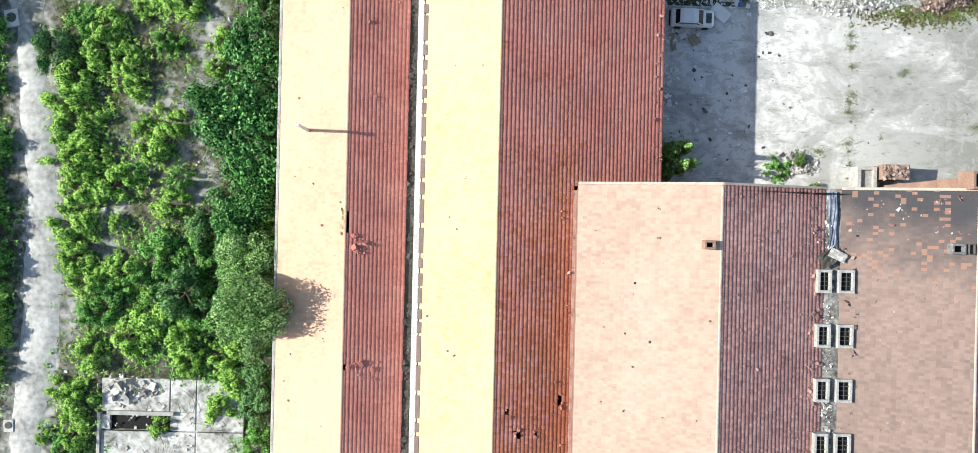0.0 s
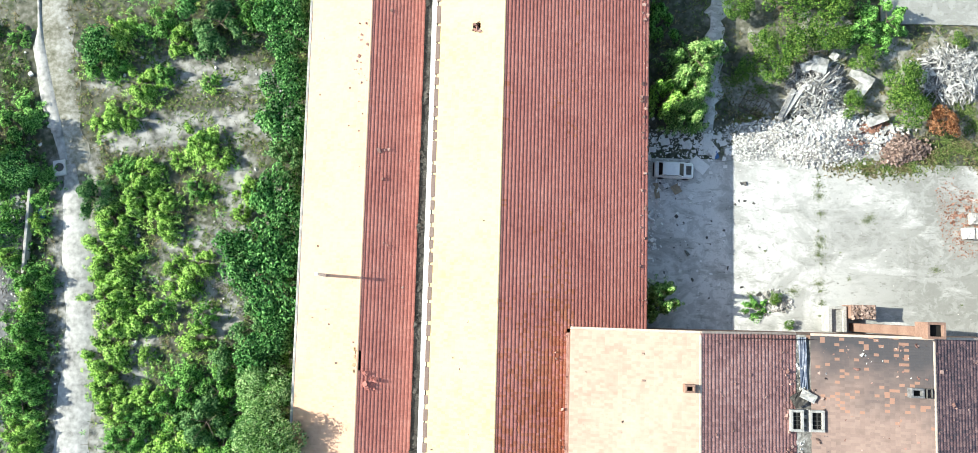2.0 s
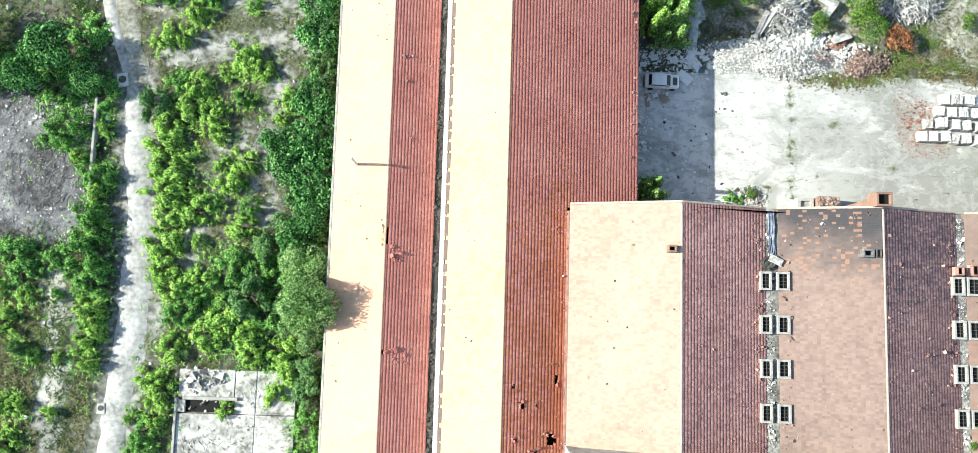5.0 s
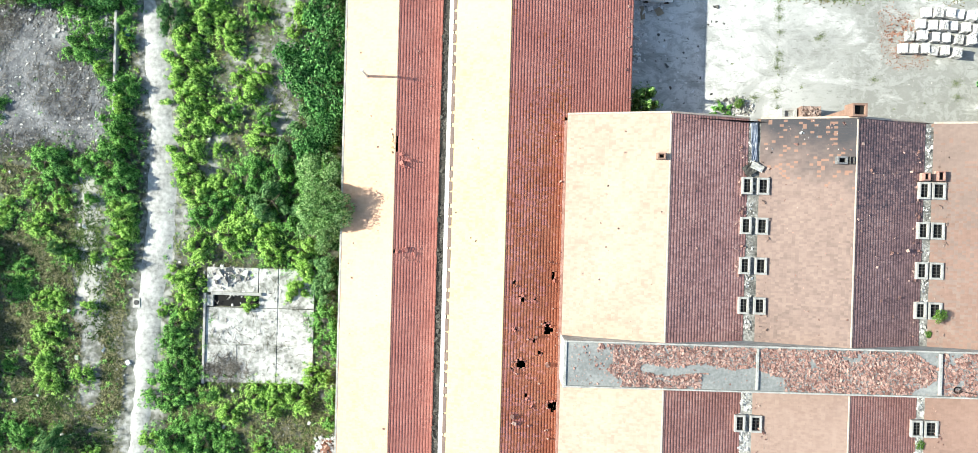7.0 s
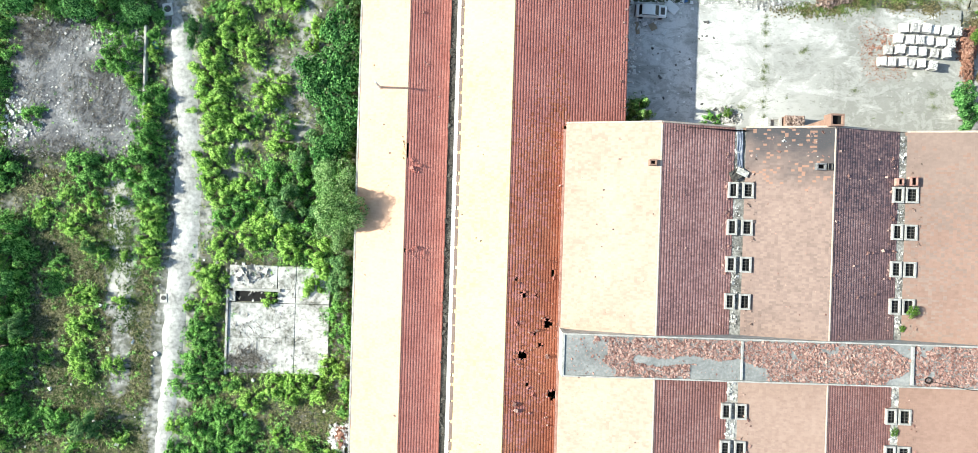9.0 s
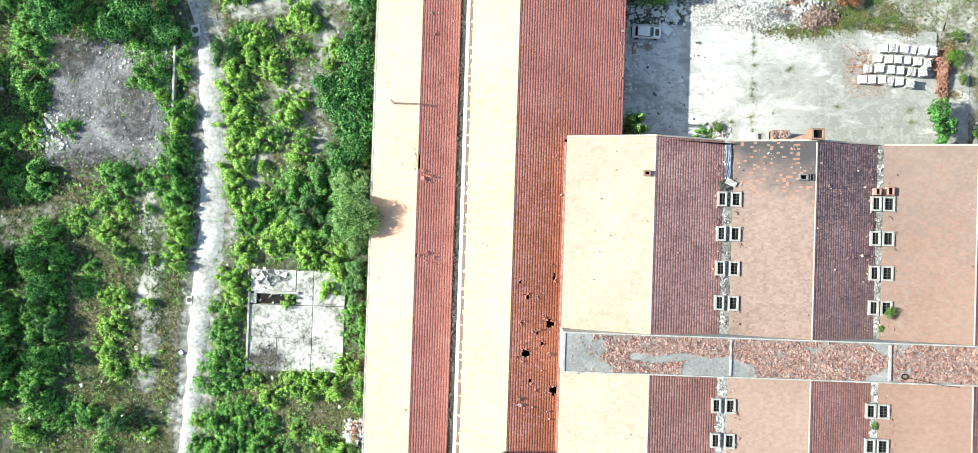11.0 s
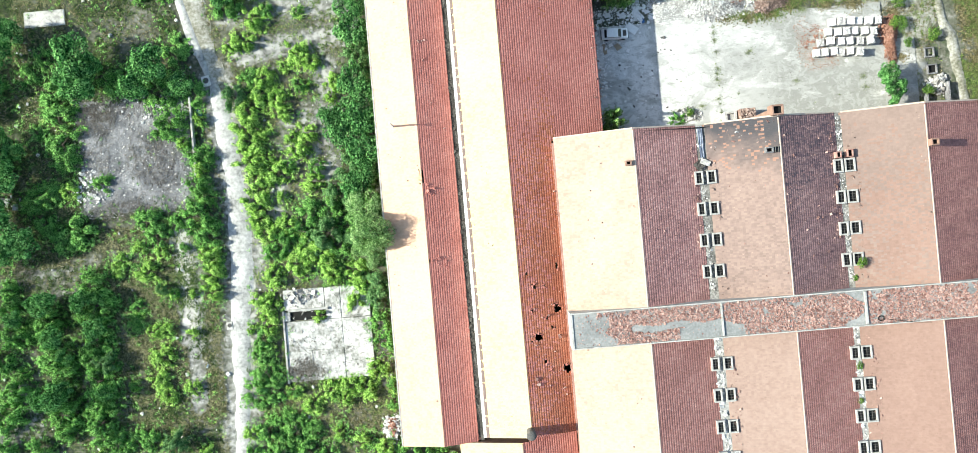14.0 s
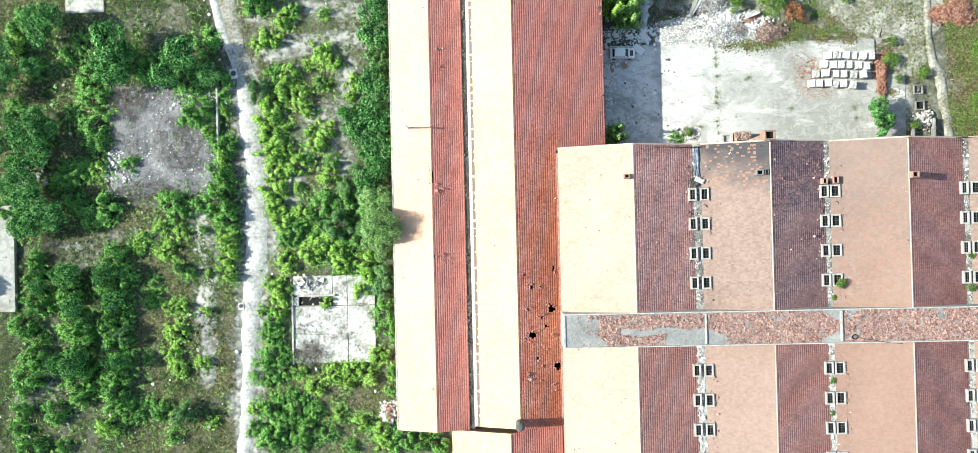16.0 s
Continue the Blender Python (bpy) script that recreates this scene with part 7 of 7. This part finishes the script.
weed_patches("yard_weeds", [(31.6, 16.3, 0.75), (31.75, 12.2, 0.6), (31.5, 10.6, 0.75), (31.7, 6.0, 0.5), (36.2, 14.0, 0.6), (31.6, 17.3, 0.6), (31.7, 14.6, 0.5), (31.6, 11.5, 0.8), (36.5, 14.3, 0.7), (31.5, 7.9, 0.7), (42.6, 9.5, 0.6), (52.0, 9.3, 0.8), (52.2, 7.8, 0.7), (29.0, 7.1, 0.9), (44.2, 19.5, 1.2), (25.0, 6.6, 0.7), (27.3, 6.2, 1.3)], L_PALE, "green weeds rooted in the yard's joints", 71, 0.55, 2.6)
weed_patches("yard_weeds", [(33.5, 19.3, 1.5), (36.6, 19.0, 1.6), (39.8, 19.2, 1.5), (47.6, 19.8, 1.4), (51.5, 19.6, 1.6), (42.5, 20.3, 1.5), (45.5, 21.6, 1.5), (24.5, 23.2, 1.5), (25.8, 24.0, 1.3), (57.5, 11.5, 1.0), (49.0, 22.5, 1.5), (57.0, 18.0, 1.5)], L_DRY, "olive grass along the yard's edge", 72, 1.5)
weed_patches("verge_weeds", [(34.0, 19.6, 1.2), (36.0, 19.3, 1.3), (38.2, 19.2, 1.3), (40.6, 19.4, 1.5), (43.0, 20.3, 1.6), (45.2, 21.2, 1.5), (44.0, 22.0, 1.2), (47.5, 20.6, 1.3), (25.2, 23.6, 1.2), (24.3, 23.0, 0.9), (47.0, 23.5, 1.5), (49.5, 21.2, 1.4), (42.6, 26.5, 1.6), (46.0, 25.0, 1.5), (23.5, 27.5, 1.2), (26.0, 26.6, 1.0)], L_WEED, "yellow-green weeds along the rubble and the yard's edge", 73, 1.6, 0.8)
weed_patches("slab_weeds", [(-24.75 + random.uniform(-0.2, 0.2), random.uniform(-27, -14.5), random.uniform(0.3, 0.7)) for i in range(10)] + [(random.uniform(-32.5, -21), -22.85 + random.uniform(-0.2, 0.2), random.uniform(0.3, 0.6)) for i in range(9)] + [(-20.9, random.uniform(-27, -15), random.uniform(0.6, 1.1)) for i in range(8)] + [(random.uniform(-33, -21), -27.0, random.uniform(0.5, 1.0)) for i in range(7)], L_WEED, "weeds in the joints and along the edge of the slab", 76, 1.6)
annex = thing("annex", (34.75, 5.3, 0), "small flat brick annex against the shed, littered on top", "annex")
part("wall", boxed(-1.1, 1.1, -0.62, 0.62, -0.3, 2.0, bevel=0.03), M_BRICKWALL, annex)
part("roof_slab", boxed(-1.15, 1.15, -0.64, 0.67, 2.002, 2.1, bevel=0.02), M_BURNTBRICK, annex)

chunk_mesh("eave_debris", 130, on_slope(13.3, 14.1, 4, 40, RIDGE, EAVE_E), 0.09, M_BROKEN_TILE, 140, 0.3, "slipped tile pieces along the eave", "debris")
chunk_mesh("eave_debris", 160, on_rect(14.2, 15.0, 4, 24, 0.0), 0.14, M_BROKEN_TILE, 141, 0.3, "fallen tile pieces below the eave", "debris")
chunk_mesh("loose_tiles", 14, on_slope(-1.9, -1.1, 28.5, 29.5, RIDGE, EAVE_W), 0.12, M_BROKEN_TILE, 142, 0.3, "broken tiles round a hole in the roof", "tiles")
chunk_mesh("loose_tiles", 26, on_slope(-10.6, -7, 6, 36, WRIDGE, WEAVE_E), 0.13, M_BROKEN_TILE, 143, 0.3, "slipped tile pieces on the red roof", "tiles")
chunk_mesh("loose_tiles", 26, on_slope(-10.4, -9.3, -2.4, -0.9, WRIDGE, WEAVE_E), 0.16, T_RED, 170, 0.35, "slipped red tiles below a gap in the ridge", "tiles")
chunk_mesh("loose_tiles", 20, on_slope(-10.5, -8.2, -12.4, -10.9, WRIDGE, WEAVE_E), 0.16, T_RED, 171, 0.35, "slipped red tiles below a gap in the ridge", "tiles")
chunk_mesh("loose_tiles", 14, on_slope(-11.3, -10.95, -1.4, 1.2, WRIDGE, WEAVE_W), 0.12, T_BUFF, 172, 0.35, "broken pale tiles along the ridge", "tiles")
chunk_mesh("hole_rims", 70, around_holes, 0.17, T_RED, 173, 0.3, "broken red tiles hanging round the roof holes", "tiles", big=1.6)
coil = thing("cable_coil", (45.5, -23.05, 13.42), "coil of black cable on the corridor roof", "cable")
for i in range(4):
    q, verts, faces, k = 0.28 + 0.05 * i, [], [], 18
    for j in range(k):
        c, d = math.cos(6.2832 * j / k), math.sin(6.2832 * j / k)
        verts += [(c * (q + 0.02 * math.cos(w)), d * 0.8 * (q + 0.02 * math.cos(w)), 0.03 * i + 0.02 * math.sin(w)) for w in (0, 1.571, 3.142, 4.712)]
        faces += [(4 * j + w, 4 * j + (w + 1) % 4, 4 * ((j + 1) % k) + (w + 1) % 4, 4 * ((j + 1) % k) + w) for w in range(4)]
    part("turn", mesh_from("turn", verts, faces, M_DARK), None, coil)
bm = bmesh.new()
line = [(0.3, -0.1, 0.12), (2.2, -0.45, 0.16), (4.3, -0.85, 0.12), (6.5, -1.1, -0.6)]
for p, q in zip(line, line[1:]):
    tube(bm, p, q, 0.03, 0.03, 6)
part("loose_end", bm, M_DARK, coil)
# small dark bits lying on the pale slopes
chunk_mesh("roof_litter", 70, on_slope(-16.3, -11.2, -34, 38, WRIDGE, WEAVE_W), 0.055, M_BURNTBRICK, 57, 0.25, "small tile chips on the pale roof", "debris")
chunk_mesh("roof_litter", 50, on_slope(-4.5, 0.5, -34, 38, RIDGE, EAVE_W), 0.055, M_BURNTBRICK, 58, 0.25, "small tile chips on the pale roof", "debris")
chunk_mesh("roof_litter", 50, on_slope(7.3, 16.4, -18.8, 3.2, (16.8, 13.2), (7.0, 9.8)), 0.055, M_BURNTBRICK, 59, 0.25, "small tile chips on the pale roof", "debris")
chunk_mesh("roof_litter", 45, on_slope(7.3, 16.4, -44, -24.2, (16.8, 13.2), (7.0, 9.8)), 0.055, M_BURNTBRICK, 60, 0.25, "small tile chips on the pale roof", "debris")
chunk_mesh("roof_litter", 200, on_slope(44.9, 53.0, -18.8, 3.2, (53.35, 13.2), (44.9, 10.4)), 0.055, M_BURNTBRICK, 61, 0.25, "small tile chips on the pink roof", "debris")
chunk_mesh("roof_litter", 120, on_slope(26.7, 34.9, -18.8, -1.5, (35.1, 13.2), (26.6, 10.4)), 0.055, M_BROKEN_TILE, 62, 0.25, "small tile chips on the pink roof", "debris")
chunk_mesh("roof_litter", 90, on_slope(16.9, 25.0, -18.8, 3.2, (16.8, 13.2), (25.1, 10.4)), 0.06, M_BROKEN_TILE, 63, 0.25, "small tile chips on the dark roof", "debris")
chunk_mesh("roof_litter", 90, on_slope(35.3, 43.3, -18.8, 3.2, (35.1, 13.2), (43.4, 10.4)), 0.075, M_BROKEN_TILE, 64, 0.25, "loose orange tile chips on the smoky roof", "debris")
chunk_mesh("roof_litter", 140, on_slope(5.6, 6.9, -33, 3, (0.9, 10.05), (14.12, 5.6)), 0.055, M_BROKEN_TILE, 65, 0.25, "tile chips along the shed wall", "debris")


# ---- single tiles at the sooty north end of the second bay ----
def tile_mesh(seed):
    g = random.Random(seed)
    verts = []
    for fy, fh in ((0.0, 0.002), (0.3, 0.016), (1.0, 0.002)):
        for s, h in ((-0.02, 0.004), (0.29, 0.024), (0.36, 0.026), (0.36, -0.004)):
            verts.append((s + g.uniform(-0.004, 0.004), fy * TILE_W, h + fh + g.uniform(-0.002, 0.002)))
    faces = [(i * 4 + j, i * 4 + j + 1, i * 4 + j + 5, i * 4 + j + 4) for i in range(2) for j in range(3)]
    return mesh_from("tile", verts, faces, T_SMOKED_PIECE)


tile_meshes = [tile_mesh(i) for i in range(5)]
west, top, east = slopes[1]
run = math.hypot(top[0] - west[0], top[1] - west[1])
tilt = math.atan2(top[1] - west[1], top[0] - west[0])
rows, cols = round(run / TILE_L), round((NORTH[1] - NORTH[0]) / TILE_W)
e, w = run / rows, (NORTH[1] - NORTH[0]) / cols
tg = random.Random(9)
for i in range(rows):
    for j in range(cols):
        s = (i + 0.5) * e
        x, y = top[0] - math.cos(tilt) * s, NORTH[0] + w * (j + 0.5)
        if not (y > 0.75 and 28.0 < x < 34.6):
            continue
        o = part("tile", tile_meshes[tg.randrange(5)], None, sheds)
        s = i * e
        o.matrix_basis = Matrix.Translation(Vector((top[0] - math.cos(tilt) * s, NORTH[0] + w * (j + 1), top[1] - math.sin(tilt) * s)) - Vector(sheds.location)) @ Matrix.Rotation(math.pi, 4, "Z") @ Matrix.Rotation(tilt, 4, "Y") @ Matrix.Rotation(tg.gauss(0, 0.02), 4, "Z")
